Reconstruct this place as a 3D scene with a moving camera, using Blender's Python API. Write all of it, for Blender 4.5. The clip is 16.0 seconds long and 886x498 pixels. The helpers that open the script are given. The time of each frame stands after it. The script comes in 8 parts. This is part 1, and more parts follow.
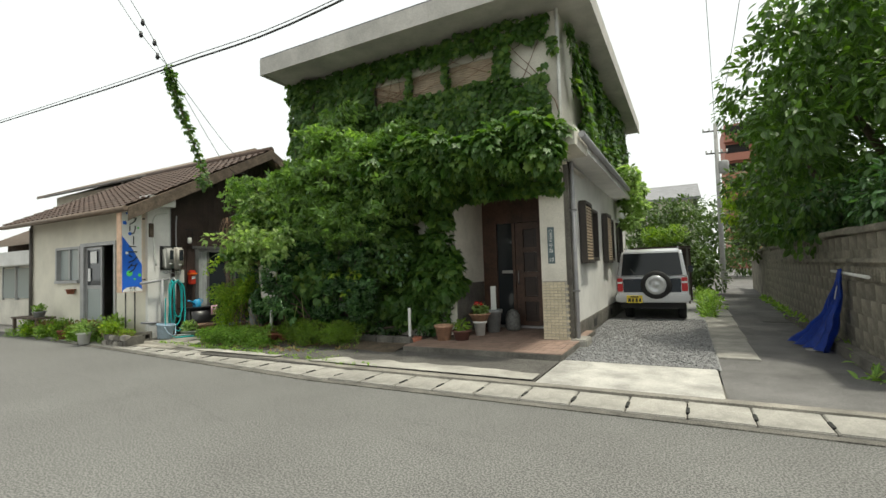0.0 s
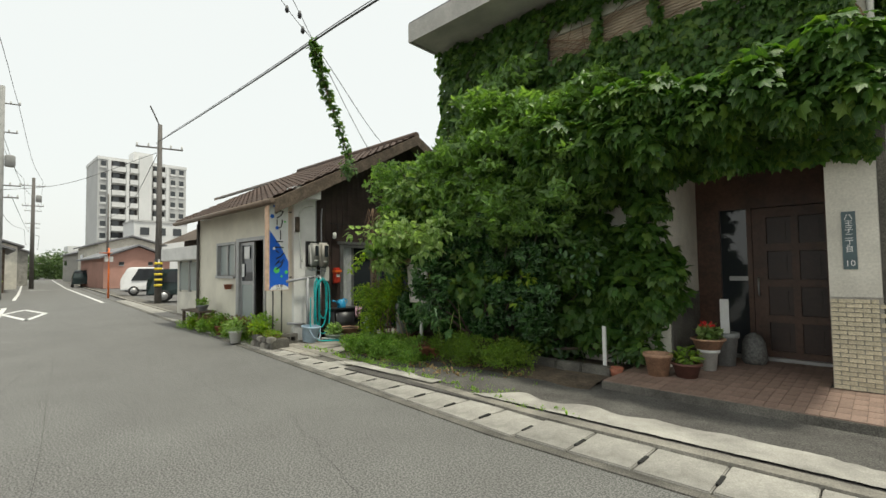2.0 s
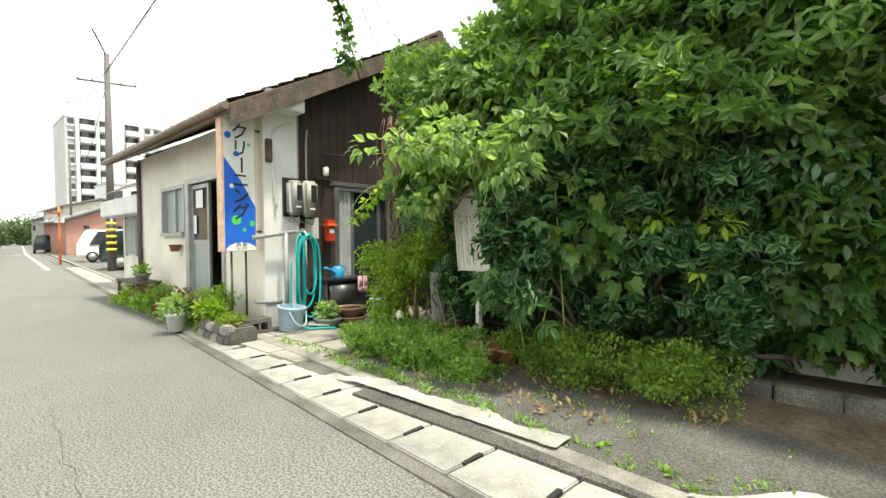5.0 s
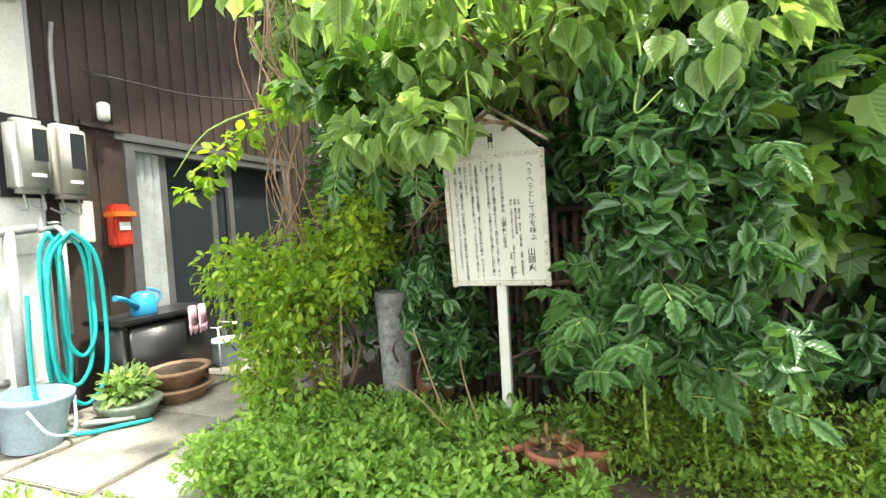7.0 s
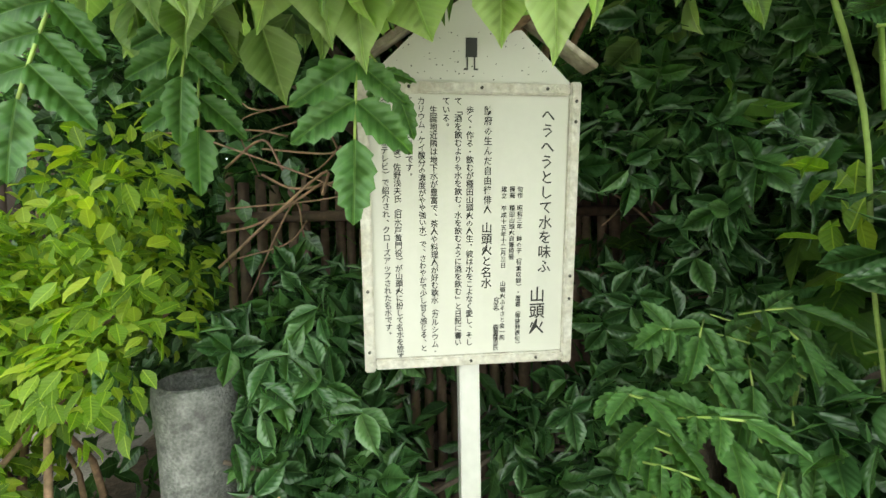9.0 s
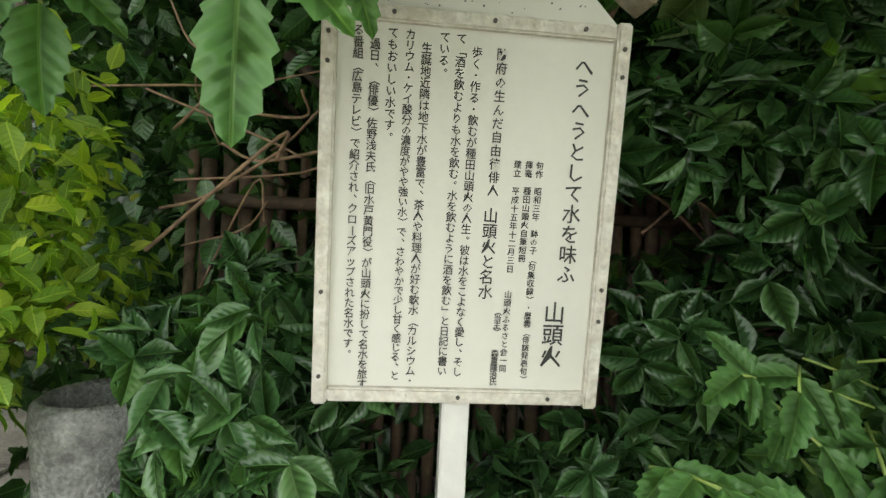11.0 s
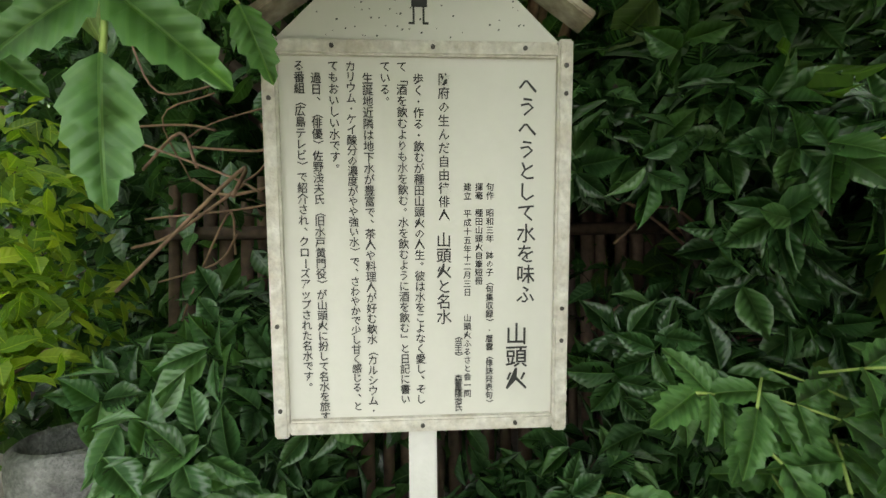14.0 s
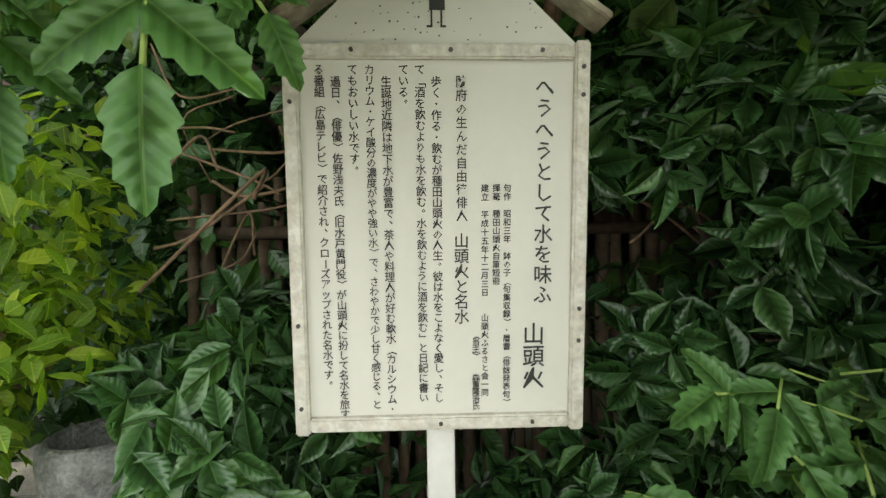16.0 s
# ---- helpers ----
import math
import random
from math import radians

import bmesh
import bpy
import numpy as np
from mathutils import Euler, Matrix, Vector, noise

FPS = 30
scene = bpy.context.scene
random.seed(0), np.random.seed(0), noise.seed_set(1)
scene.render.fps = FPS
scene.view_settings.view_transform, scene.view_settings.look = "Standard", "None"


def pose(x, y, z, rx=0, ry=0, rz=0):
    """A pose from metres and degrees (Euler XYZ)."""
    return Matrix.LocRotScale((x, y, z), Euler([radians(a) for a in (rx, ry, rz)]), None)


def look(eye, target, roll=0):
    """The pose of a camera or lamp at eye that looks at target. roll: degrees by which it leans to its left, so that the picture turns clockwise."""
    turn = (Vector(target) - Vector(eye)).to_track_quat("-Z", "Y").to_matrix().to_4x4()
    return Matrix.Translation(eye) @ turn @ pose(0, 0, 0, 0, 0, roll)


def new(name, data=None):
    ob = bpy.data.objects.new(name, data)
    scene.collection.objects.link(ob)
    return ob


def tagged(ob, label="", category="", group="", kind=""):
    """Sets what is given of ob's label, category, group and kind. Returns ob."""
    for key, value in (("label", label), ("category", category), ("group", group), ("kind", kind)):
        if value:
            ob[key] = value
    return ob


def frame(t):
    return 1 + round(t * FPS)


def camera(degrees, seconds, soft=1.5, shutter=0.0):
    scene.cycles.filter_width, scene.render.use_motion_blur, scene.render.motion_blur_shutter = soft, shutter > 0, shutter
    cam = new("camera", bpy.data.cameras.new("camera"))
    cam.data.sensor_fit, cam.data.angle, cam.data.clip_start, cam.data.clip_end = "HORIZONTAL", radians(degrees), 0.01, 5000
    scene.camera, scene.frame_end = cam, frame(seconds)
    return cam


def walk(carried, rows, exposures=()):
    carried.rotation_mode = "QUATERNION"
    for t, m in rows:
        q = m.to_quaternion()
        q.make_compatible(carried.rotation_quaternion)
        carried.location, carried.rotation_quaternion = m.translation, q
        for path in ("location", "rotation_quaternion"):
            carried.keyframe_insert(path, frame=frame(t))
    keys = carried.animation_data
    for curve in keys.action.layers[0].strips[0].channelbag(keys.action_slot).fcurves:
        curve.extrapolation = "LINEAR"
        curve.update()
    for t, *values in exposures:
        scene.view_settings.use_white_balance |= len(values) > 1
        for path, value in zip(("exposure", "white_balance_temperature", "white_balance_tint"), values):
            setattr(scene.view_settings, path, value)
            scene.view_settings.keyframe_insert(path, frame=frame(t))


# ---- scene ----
cam = camera(88.0, 16.0)
PATH = [
    (0, look((0.221, 0.813, 1.332), (-0.714, 2.579, 1.418), -1.8)),
    (0.5, look((-0.248, 1.113, 1.357), (-1.329, 2.795, 1.392), -2.1)),
    (1, look((-0.629, 1.372, 1.493), (-1.836, 2.966, 1.549), -1.9)),
    (1.5, look((-1.079, 1.596, 1.471), (-2.442, 3.06, 1.499), -1.9)),
    (2, look((-1.471, 1.96, 1.424), (-2.852, 3.404, 1.51), -0.8)),
    (2.5, look((-1.918, 2.421, 1.305), (-3.373, 3.794, 1.338), -0.8)),
    (3, look((-2.365, 2.745, 1.315), (-3.805, 4.132, 1.337), -1.6)),
    (3.5, look((-2.787, 2.997, 1.328), (-4.249, 4.36, 1.271), -0.5)),
    (4, look((-3.272, 3.313, 1.182), (-4.644, 4.768, 1.137), -2.0)),
    (4.5, look((-3.695, 3.447, 1.209), (-5.074, 4.894, 1.153), -0.8)),
    (7, look((-6.396, 5.033, 1.155), (-7.085, 6.905, 1.065), -3.25)),
    (7.5, look((-6.654, 5.301, 1.191), (-7.085, 7.24, 0.993), -3.95)),
    (8, look((-6.842, 5.549, 1.184), (-7.075, 7.531, 1.085), -2.41)),
    (8.5, look((-7.014, 5.821, 1.199), (-6.984, 7.82, 1.14), -1.5)),
    (9, look((-7.042, 6.08, 1.186), (-6.802, 8.063, 1.082), -1.0)),
    (9.5, look((-7.031, 6.287, 1.142), (-6.851, 8.278, 1.087), 3.2)),
    (12, look((-6.932, 6.332, 1.129), (-6.779, 8.326, 1.126), 1.7)),
    (12.5, look((-6.921, 6.332, 1.138), (-6.778, 8.327, 1.145), -0.0)),
    (13, look((-6.904, 6.337, 1.15), (-6.755, 8.331, 1.158), -0.1)),
    (13.5, look((-6.897, 6.329, 1.16), (-6.768, 8.325, 1.19), 0.5)),
    (14, look((-6.877, 6.327, 1.156), (-6.762, 8.324, 1.183), -0.6)),
    (14.5, look((-6.873, 6.328, 1.152), (-6.777, 8.326, 1.164), -0.7)),
    (15, look((-6.861, 6.322, 1.144), (-6.75, 8.319, 1.172), -0.4)),
    (15.5, look((-6.859, 6.324, 1.15), (-6.753, 8.321, 1.171), -0.5)),
    (16, look((-6.889, 6.32, 1.16), (-6.818, 8.319, 1.179), -0.7)),
]
walk(cam, PATH,
     exposures=[(0.0, 0.18, 6800, 3), (1.5, -0.03, 6800, 3), (2.5, 0.05, 6800, 3), (4.5, 0.75, 6850, 2), (6.8, 1.98, 6850, 3), (8.0, 2.2, 6850, 0), (9.0, 2.17, 6900, -3), (9.7, 2.02, 6850, 0), (12.0, 1.8, 6850, 4), (16.0, 1.78, 6850, 4)])

# ---- light: hazy midday sun, high over the house ----
SUN_ELEV, SUN_AZ = radians(73), radians(78)  # azimuth clockwise from +y
world = bpy.data.worlds.new("world")
scene.world = world
world.use_nodes = True
wn = world.node_tree.nodes
wl = world.node_tree.links
bg = wn["Background"]
sky = wn.new("ShaderNodeTexSky")
sky.sky_type, sky.sun_disc = "NISHITA", False
sky.sun_elevation, sky.sun_rotation = SUN_ELEV, SUN_AZ
sky.air_density, sky.dust_density, sky.ozone_density = 1.0, 6.0, 1.0
haze = wn.new("ShaderNodeMix")
haze.data_type = "RGBA"
haze.inputs[0].default_value = 0.7
haze.inputs[7].default_value = (12.4, 12.6, 12.9, 1)
wl.new(sky.outputs[0], haze.inputs[6])
wl.new(haze.outputs[2], bg.inputs[0])
bg.inputs[1].default_value = 0.1
sun = new("sun", bpy.data.lights.new("sun", "SUN"))
sun.data.energy, sun.data.angle, sun.data.color = 3.2, radians(4), (1.0, 0.96, 0.88)
sun.matrix_basis = look((0, 0, 30), Vector((0, 0, 30)) - Vector((math.sin(SUN_AZ) * math.cos(SUN_ELEV), math.cos(SUN_AZ) * math.cos(SUN_ELEV), math.sin(SUN_ELEV))))

# ---- materials ----


def mat(name, col, rough=0.7, metal=0.0, var=0.25, scale=6.0, bump=0.2, fine=60.0, col2=None, spec=0.5, per_piece=0.0, sharp=0.2):
    """Surface with large stains, fine grain and relief."""
    m = bpy.data.materials.new(name)
    m.use_nodes = True
    n, l = m.node_tree.nodes, m.node_tree.links
    b = n["Principled BSDF"]
    b.inputs["Roughness"].default_value, b.inputs["Metallic"].default_value = rough, metal
    b.inputs["Specular IOR Level"].default_value = spec
    tc = n.new("ShaderNodeTexCoord")
    big, small = n.new("ShaderNodeTexNoise"), n.new("ShaderNodeTexNoise")
    big.inputs["Scale"].default_value, big.inputs["Detail"].default_value, big.inputs["Roughness"].default_value = scale, 6, 0.65
    small.inputs["Scale"].default_value, small.inputs["Detail"].default_value = fine, 4
    l.new(tc.outputs["Object"], big.inputs["Vector"])
    l.new(tc.outputs["Object"], small.inputs["Vector"])
    mix = n.new("ShaderNodeMix")
    mix.data_type = "RGBA"
    c2 = col2 or tuple(c * (1 - var) for c in col)
    mix.inputs[6].default_value = (*c2, 1)
    mix.inputs[7].default_value = (*[min(1, c * (1 + var * 0.4)) for c in col], 1)
    ramp = n.new("ShaderNodeMapRange")
    ramp.inputs[1].default_value, ramp.inputs[2].default_value = 0.35, 0.65
    l.new(big.outputs[0], ramp.inputs[0])
    l.new(ramp.outputs[0], mix.inputs[0])
    grain = n.new("ShaderNodeMix")
    grain.data_type, grain.blend_type = "RGBA", "MULTIPLY"
    grain.inputs[0].default_value = min(1, var * 1.6)
    gr = n.new("ShaderNodeMapRange")
    gr.inputs[1].default_value, gr.inputs[2].default_value, gr.inputs[3].default_value, gr.inputs[4].default_value = 0.5 - sharp, 0.5 + sharp, 0.55, 1.25
    l.new(small.outputs[0], gr.inputs[0])
    l.new(mix.outputs[2], grain.inputs[6])
    l.new(gr.outputs[0], grain.inputs[7])
    out = grain.outputs[2]
    if per_piece:
        oi = n.new("ShaderNodeObjectInfo")
        pr = n.new("ShaderNodeMapRange")
        pr.inputs[3].default_value, pr.inputs[4].default_value = 1 - per_piece, 1 + per_piece
        l.new(oi.outputs["Random"], pr.inputs[0])
        mul = n.new("ShaderNodeMix")
        mul.data_type, mul.blend_type = "RGBA", "MULTIPLY"
        mul.inputs[0].default_value = 1
        l.new(out, mul.inputs[6])
        l.new(pr.outputs[0], mul.inputs[7])
        out = mul.outputs[2]
    l.new(out, b.inputs["Base Color"])
    if bump:
        bp = n.new("ShaderNodeBump")
        bp.inputs["Strength"].default_value, bp.inputs["Distance"].default_value = bump, 0.01
        l.new(small.outputs[0], bp.inputs["Height"])
        l.new(bp.outputs[0], b.inputs["Normal"])
    return m


def leaf_mat(name, col, tip, gloss=0.35, thin=0.35, patch=2.0, through_tint=(1.5, 1.6, 0.6)):
    """Leaves: hue varies from leaf to leaf and from branch to branch, light shines through."""
    m = bpy.data.materials.new(name)
    m.use_nodes = True
    n, l = m.node_tree.nodes, m.node_tree.links
    b = n["Principled BSDF"]
    b.inputs["Roughness"].default_value = gloss
    if gloss < 0.3:
        b.inputs["Coat Weight"].default_value, b.inputs["Coat Roughness"].default_value = 0.5, 0.22
    geo, tc, no = n.new("ShaderNodeNewGeometry"), n.new("ShaderNodeTexCoord"), n.new("ShaderNodeTexNoise")
    no.inputs["Scale"].default_value = patch
    l.new(tc.outputs["Object"], no.inputs["Vector"])
    add = n.new("ShaderNodeMath")
    add.operation = "MULTIPLY_ADD"
    add.inputs[1].default_value, add.inputs[2].default_value = 0.75, -0.12
    l.new(geo.outputs["Random Per Island"], add.inputs[0])
    add2 = n.new("ShaderNodeMath")
    add2.operation = "MULTIPLY_ADD"
    add2.inputs[1].default_value = 0.55
    l.new(no.outputs[0], add2.inputs[0])
    l.new(add.outputs[0], add2.inputs[2])
    ramp = n.new("ShaderNodeValToRGB")
    e = ramp.color_ramp.elements
    e[0].position, e[0].color = 0.1, (*[c * 0.6 for c in col], 1)
    e[1].position, e[1].color = 1.0, (*tip, 1)
    mid = e.new(0.6)
    mid.color = (*col, 1)
    l.new(add2.outputs[0], ramp.inputs[0])
    # midrib and side veins, from the leaf's own coordinates
    uv, sep = n.new("ShaderNodeUVMap"), n.new("ShaderNodeSeparateXYZ")
    uv.uv_map = "UVMap"
    l.new(uv.outputs[0], sep.inputs[0])

    def calc(op, a, b2=None):
        q = n.new("ShaderNodeMath")
        q.operation = op
        for k, x in enumerate((a, b2)):
            if x is None:
                continue
            if isinstance(x, (int, float)):
                q.inputs[k].default_value = x
            else:
                l.new(x, q.inputs[k])
        return q.outputs[0]

    side = calc("ABSOLUTE", sep.outputs[0])
    mid = calc("LESS_THAN", side, 0.016)
    wave = calc("SINE", calc("MULTIPLY", calc("SUBTRACT", sep.outputs[1], calc("MULTIPLY", side, 0.8)), 44.0))
    vein = calc("MULTIPLY", calc("GREATER_THAN", wave, 0.8), 0.18)
    vein = calc("MAXIMUM", mid, vein)
    pale = n.new("ShaderNodeMix")
    pale.data_type = "RGBA"
    l.new(calc("MULTIPLY", vein, 0.38), pale.inputs[0])
    l.new(ramp.outputs[0], pale.inputs[6])
    pale.inputs[7].default_value = (*[min(1, c * 1.5 + 0.03) for c in tip], 1)
    rel = n.new("ShaderNodeBump")
    rel.inputs["Strength"].default_value, rel.inputs["Distance"].default_value = 0.35, 0.002
    l.new(calc("MULTIPLY", wave, calc("SUBTRACT", 1.0, mid)), rel.inputs["Height"])
    l.new(rel.outputs[0], b.inputs["Normal"])
    l.new(pale.outputs[2], b.inputs["Base Color"])
    tr, mx = n.new("ShaderNodeBsdfTranslucent"), n.new("ShaderNodeMixShader")
    br = n.new("ShaderNodeMix")
    br.data_type, br.blend_type = "RGBA", "MULTIPLY"
    br.inputs[0].default_value = 1
    br.inputs[7].default_value = (*through_tint, 1)
    l.new(pale.outputs[2], br.inputs[6])
    l.new(br.outputs[2], tr.inputs[0])
    mx.inputs[0].default_value = thin
    l.new(b.outputs[0], mx.inputs[1])
    l.new(tr.outputs[0], mx.inputs[2])
    l.new(mx.outputs[0], n["Material Output"].inputs[0])
    return m


def glass_mat(name, col=(0.03, 0.035, 0.04), rough=0.05):
    m = bpy.data.materials.new(name)
    m.use_nodes = True
    b = m.node_tree.nodes["Principled BSDF"]
    b.inputs["Base Color"].default_value, b.inputs["Roughness"].default_value = (*col, 1), rough
    b.inputs["Specular IOR Level"].default_value = 0.7
    return m


M = dict(
    asphalt=mat("asphalt", (0.12, 0.119, 0.112), 0.9, var=0.85, scale=0.7, bump=0.4, fine=72, sharp=0.05, col2=(0.134, 0.131, 0.124)),
    asphalt_old=mat("asphalt_lane", (0.15, 0.145, 0.14), 0.9, var=0.4, scale=0.9, bump=0.6, fine=110, sharp=0.12),
    concrete=mat("concrete", (0.35, 0.335, 0.3), 0.85, var=0.35, scale=2.5, bump=0.4, fine=90, per_piece=0.12),
    concrete_white=mat("concrete_bright", (0.45, 0.435, 0.4), 0.85, var=0.4, scale=2.0, bump=0.25, fine=70),
    concrete_dark=mat("concrete_weathered", (0.155, 0.145, 0.125), 0.9, var=0.5, scale=2.2, bump=0.8, fine=90, sharp=0.1),
    paving=mat("paving_stone", (0.3, 0.28, 0.24), 0.88, var=0.45, scale=2.6, bump=0.4, fine=80, per_piece=0.15),
    soil=mat("soil", (0.1, 0.075, 0.05), 0.95, var=0.5, scale=5, bump=0.9, fine=40),
    forecourt=mat("rough_forecourt", (0.1, 0.095, 0.086), 0.92, var=0.6, scale=1.6, bump=0.9, fine=85, sharp=0.06, col2=(0.065, 0.06, 0.054)),
    crack=mat("crack_filler", (0.055, 0.054, 0.052), 0.9, var=0.3),
    slot=mat("dark_gap", (0.02, 0.02, 0.018), 0.9, var=0.2),
    paint_line=mat("road_paint", (0.7, 0.7, 0.68), 0.7, var=0.3, scale=6, fine=90),
    gravel=mat("gravel", (0.2, 0.2, 0.2), 0.85, var=0.3, scale=12, fine=120, per_piece=0.35),
    block=mat("block_wall", (0.24, 0.22, 0.175), 0.92, var=0.5, scale=2.2, bump=0.6, fine=60, col2=(0.1, 0.09, 0.07), per_piece=0.12),
    plaster=mat("plaster", (0.66, 0.63, 0.55), 0.85, var=0.18, scale=1.6, bump=0.3, fine=45),
    plaster_cream=mat("plaster_cream", (0.72, 0.68, 0.57), 0.85, var=0.14, scale=1.2, bump=0.25, fine=50),
    plaster_white=mat("plaster_white", (0.7, 0.69, 0.66), 0.85, var=0.15, scale=1.5, bump=0.2, fine=50),
    fascia=mat("fascia", (0.5, 0.48, 0.44), 0.8, var=0.25, scale=1.5, bump=0.2),
    siding=mat("brown_siding", (0.055, 0.036, 0.03), 0.6, var=0.3, scale=3, fine=30, bump=0.1),
    brick=mat("cream_brick", (0.6, 0.53, 0.38), 0.75, var=0.25, scale=8, per_piece=0.12),
    mortar=mat("mortar", (0.36, 0.34, 0.3), 0.9, var=0.2),
    tile=mat("porch_tile", (0.29, 0.2, 0.16), 0.6, var=0.25, scale=4, per_piece=0.15),
    door=mat("door_wood", (0.1, 0.052, 0.034), 0.5, var=0.4, scale=3, fine=25, bump=0.2),
    door_dark=mat("door_wood_dark", (0.04, 0.021, 0.015), 0.45, var=0.3, scale=3, fine=25, bump=0.2),
    iron=mat("iron", (0.05, 0.045, 0.04), 0.55, var=0.3),
    shutter=mat("shutter_tan", (0.42, 0.33, 0.23), 0.6, var=0.2),
    shutter_dark=mat("shutter_brown", (0.05, 0.042, 0.036), 0.55, var=0.2),
    alu=mat("aluminium", (0.42, 0.42, 0.42), 0.45, 0.6, var=0.15),
    alu_dark=mat("aluminium_dark", (0.2, 0.2, 0.2), 0.45, 0.5, var=0.15),
    pvc=mat("pvc_grey", (0.34, 0.34, 0.35), 0.5, var=0.2),
    pvc_white=mat("pvc_white", (0.62, 0.62, 0.58), 0.5, var=0.15),
    roof=mat("roof_tile", (0.08, 0.05, 0.037), 0.75, var=0.35, scale=3, per_piece=0.2),
    roof_grey=mat("roof_tile_grey", (0.2, 0.2, 0.21), 0.6, var=0.3, scale=3),
    roof_brown=mat("roof_metal_brown", (0.2, 0.15, 0.11), 0.6, var=0.25),
    wood=mat("weathered_wood", (0.12, 0.09, 0.065), 0.85, var=0.45, scale=5, fine=40),
    wood_grey=mat("weathered_grey_wood", (0.4, 0.36, 0.29), 0.85, var=0.4, scale=14, fine=60, col2=(0.2, 0.16, 0.11)),
    wood_white=mat("peeling_white_paint", (0.55, 0.53, 0.48), 0.75, var=0.25, scale=30, fine=90, bump=0.5, col2=(0.46, 0.42, 0.35)),
    board=mat("board_white", (0.55, 0.54, 0.485), 0.55, var=0.02, scale=3, bump=0.03),
    post_white=mat("white_gloss_paint", (0.57, 0.56, 0.53), 0.5, var=0.07, scale=9, bump=0.1),
    ink=mat("ink", (0.02, 0.02, 0.02), 0.6, var=0.1, bump=0),
    bamboo=mat("bamboo_fence", (0.13, 0.085, 0.055), 0.8, var=0.45, scale=8, fine=50, per_piece=0.3),
    bark=mat("bark", (0.1, 0.075, 0.055), 0.9, var=0.4, scale=8, bump=0.8),
    twig=mat("vine_stem", (0.24, 0.15, 0.09), 0.8, var=0.4, scale=15),
    stem_green=mat("green_stem", (0.3, 0.42, 0.1), 0.6, var=0.3),
    terracotta=mat("terracotta", (0.36, 0.13, 0.075), 0.75, var=0.35, scale=12),
    terracotta_pale=mat("pale_terracotta", (0.42, 0.25, 0.16), 0.75, var=0.35, scale=12),
    stoneware=mat("glazed_stoneware", (0.13, 0.06, 0.035), 0.25, var=0.4, scale=14),
    granite=mat("granite", (0.2, 0.2, 0.19), 0.8, var=0.5, scale=30, fine=140, bump=0.7),
    pot_green=mat("planter_green", (0.24, 0.28, 0.23), 0.6, var=0.3),
    pot_white=mat("white_pot", (0.68, 0.68, 0.65), 0.5, var=0.15),
    pot_grey=mat("grey_pot", (0.3, 0.31, 0.31), 0.7, var=0.25),
    bucket=mat("bucket_blue", (0.38, 0.5, 0.62), 0.5, var=0.2, scale=8),
    blue=mat("bright_blue_plastic", (0.03, 0.3, 0.55), 0.4, var=0.15),
    hose=mat("hose_turquoise", (0.01, 0.42, 0.42), 0.4, var=0.15),
    tank=mat("black_plastic", (0.02, 0.02, 0.022), 0.35, var=0.2),
    pink=mat("pink_rubber", (0.65, 0.38, 0.46), 0.6, var=0.15),
    red=mat("red_box", (0.5, 0.045, 0.025), 0.45, var=0.2),
    orange=mat("orange_paint", (0.75, 0.17, 0.03), 0.5, var=0.15),
    flower=mat("red_flower", (0.6, 0.02, 0.02), 0.6, var=0.2),
    tarp=mat("blue_sheet", (0.012, 0.06, 0.42), 0.45, var=0.3, scale=10, bump=0.4),
    sign_white=mat("sign_white", (0.75, 0.75, 0.73), 0.4, var=0.06, bump=0.03),
    sign_blue=mat("sign_blue", (0.02, 0.13, 0.6), 0.4, var=0.06, bump=0.03),
    sign_green=mat("sign_green", (0.1, 0.55, 0.12), 0.4, var=0.06, bump=0.03),
    sign_edge=mat("sign_edge", (0.75, 0.5, 0.34), 0.6, var=0.25, scale=9),
    plate=mat("address_plate", (0.07, 0.11, 0.12), 0.4, var=0.1),
    meter=mat("meter_grey", (0.25, 0.25, 0.23), 0.5, var=0.15),
    meter_pale=mat("meter_beige", (0.33, 0.31, 0.27), 0.5, var=0.15),
    car_silver=mat("car_silver", (0.55, 0.56, 0.57), 0.25, 0.4, var=0.05, bump=0),
    car_navy=mat("car_navy", (0.02, 0.028, 0.04), 0.25, 0.2, var=0.05, bump=0),
    car_white=mat("car_white", (0.75, 0.75, 0.75), 0.25, var=0.05, bump=0),
    car_black=mat("car_black", (0.02, 0.02, 0.022), 0.2, 0.2, var=0.05, bump=0),
    car_green=mat("car_dark_green", (0.015, 0.03, 0.03), 0.2, 0.2, var=0.05, bump=0),
    rubber=mat("rubber", (0.02, 0.02, 0.02), 0.8, var=0.2),
    lamp_red=mat("tail_lamp_red", (0.5, 0.02, 0.025), 0.2, var=0.05, bump=0),
    yellow=mat("plate_yellow", (0.72, 0.55, 0.04), 0.5, var=0.08, bump=0.02),
    pole=mat("concrete_pole", (0.3, 0.3, 0.29), 0.85, var=0.2, scale=3),
    pole_dark=mat("steel_pole", (0.12, 0.11, 0.1), 0.7, var=0.25),
    wire=mat("cable", (0.03, 0.03, 0.03), 0.7, var=0.1),
    apart=mat("apartment_wall", (0.5, 0.5, 0.49), 0.8, var=0.1, scale=0.2, fine=4),
    apart_light=mat("apartment_white", (0.68, 0.68, 0.67), 0.8, var=0.08, scale=0.2, fine=4),
    red_tile=mat("red_tile_facade", (0.4, 0.17, 0.12), 0.75, var=0.12, scale=0.3, fine=6),
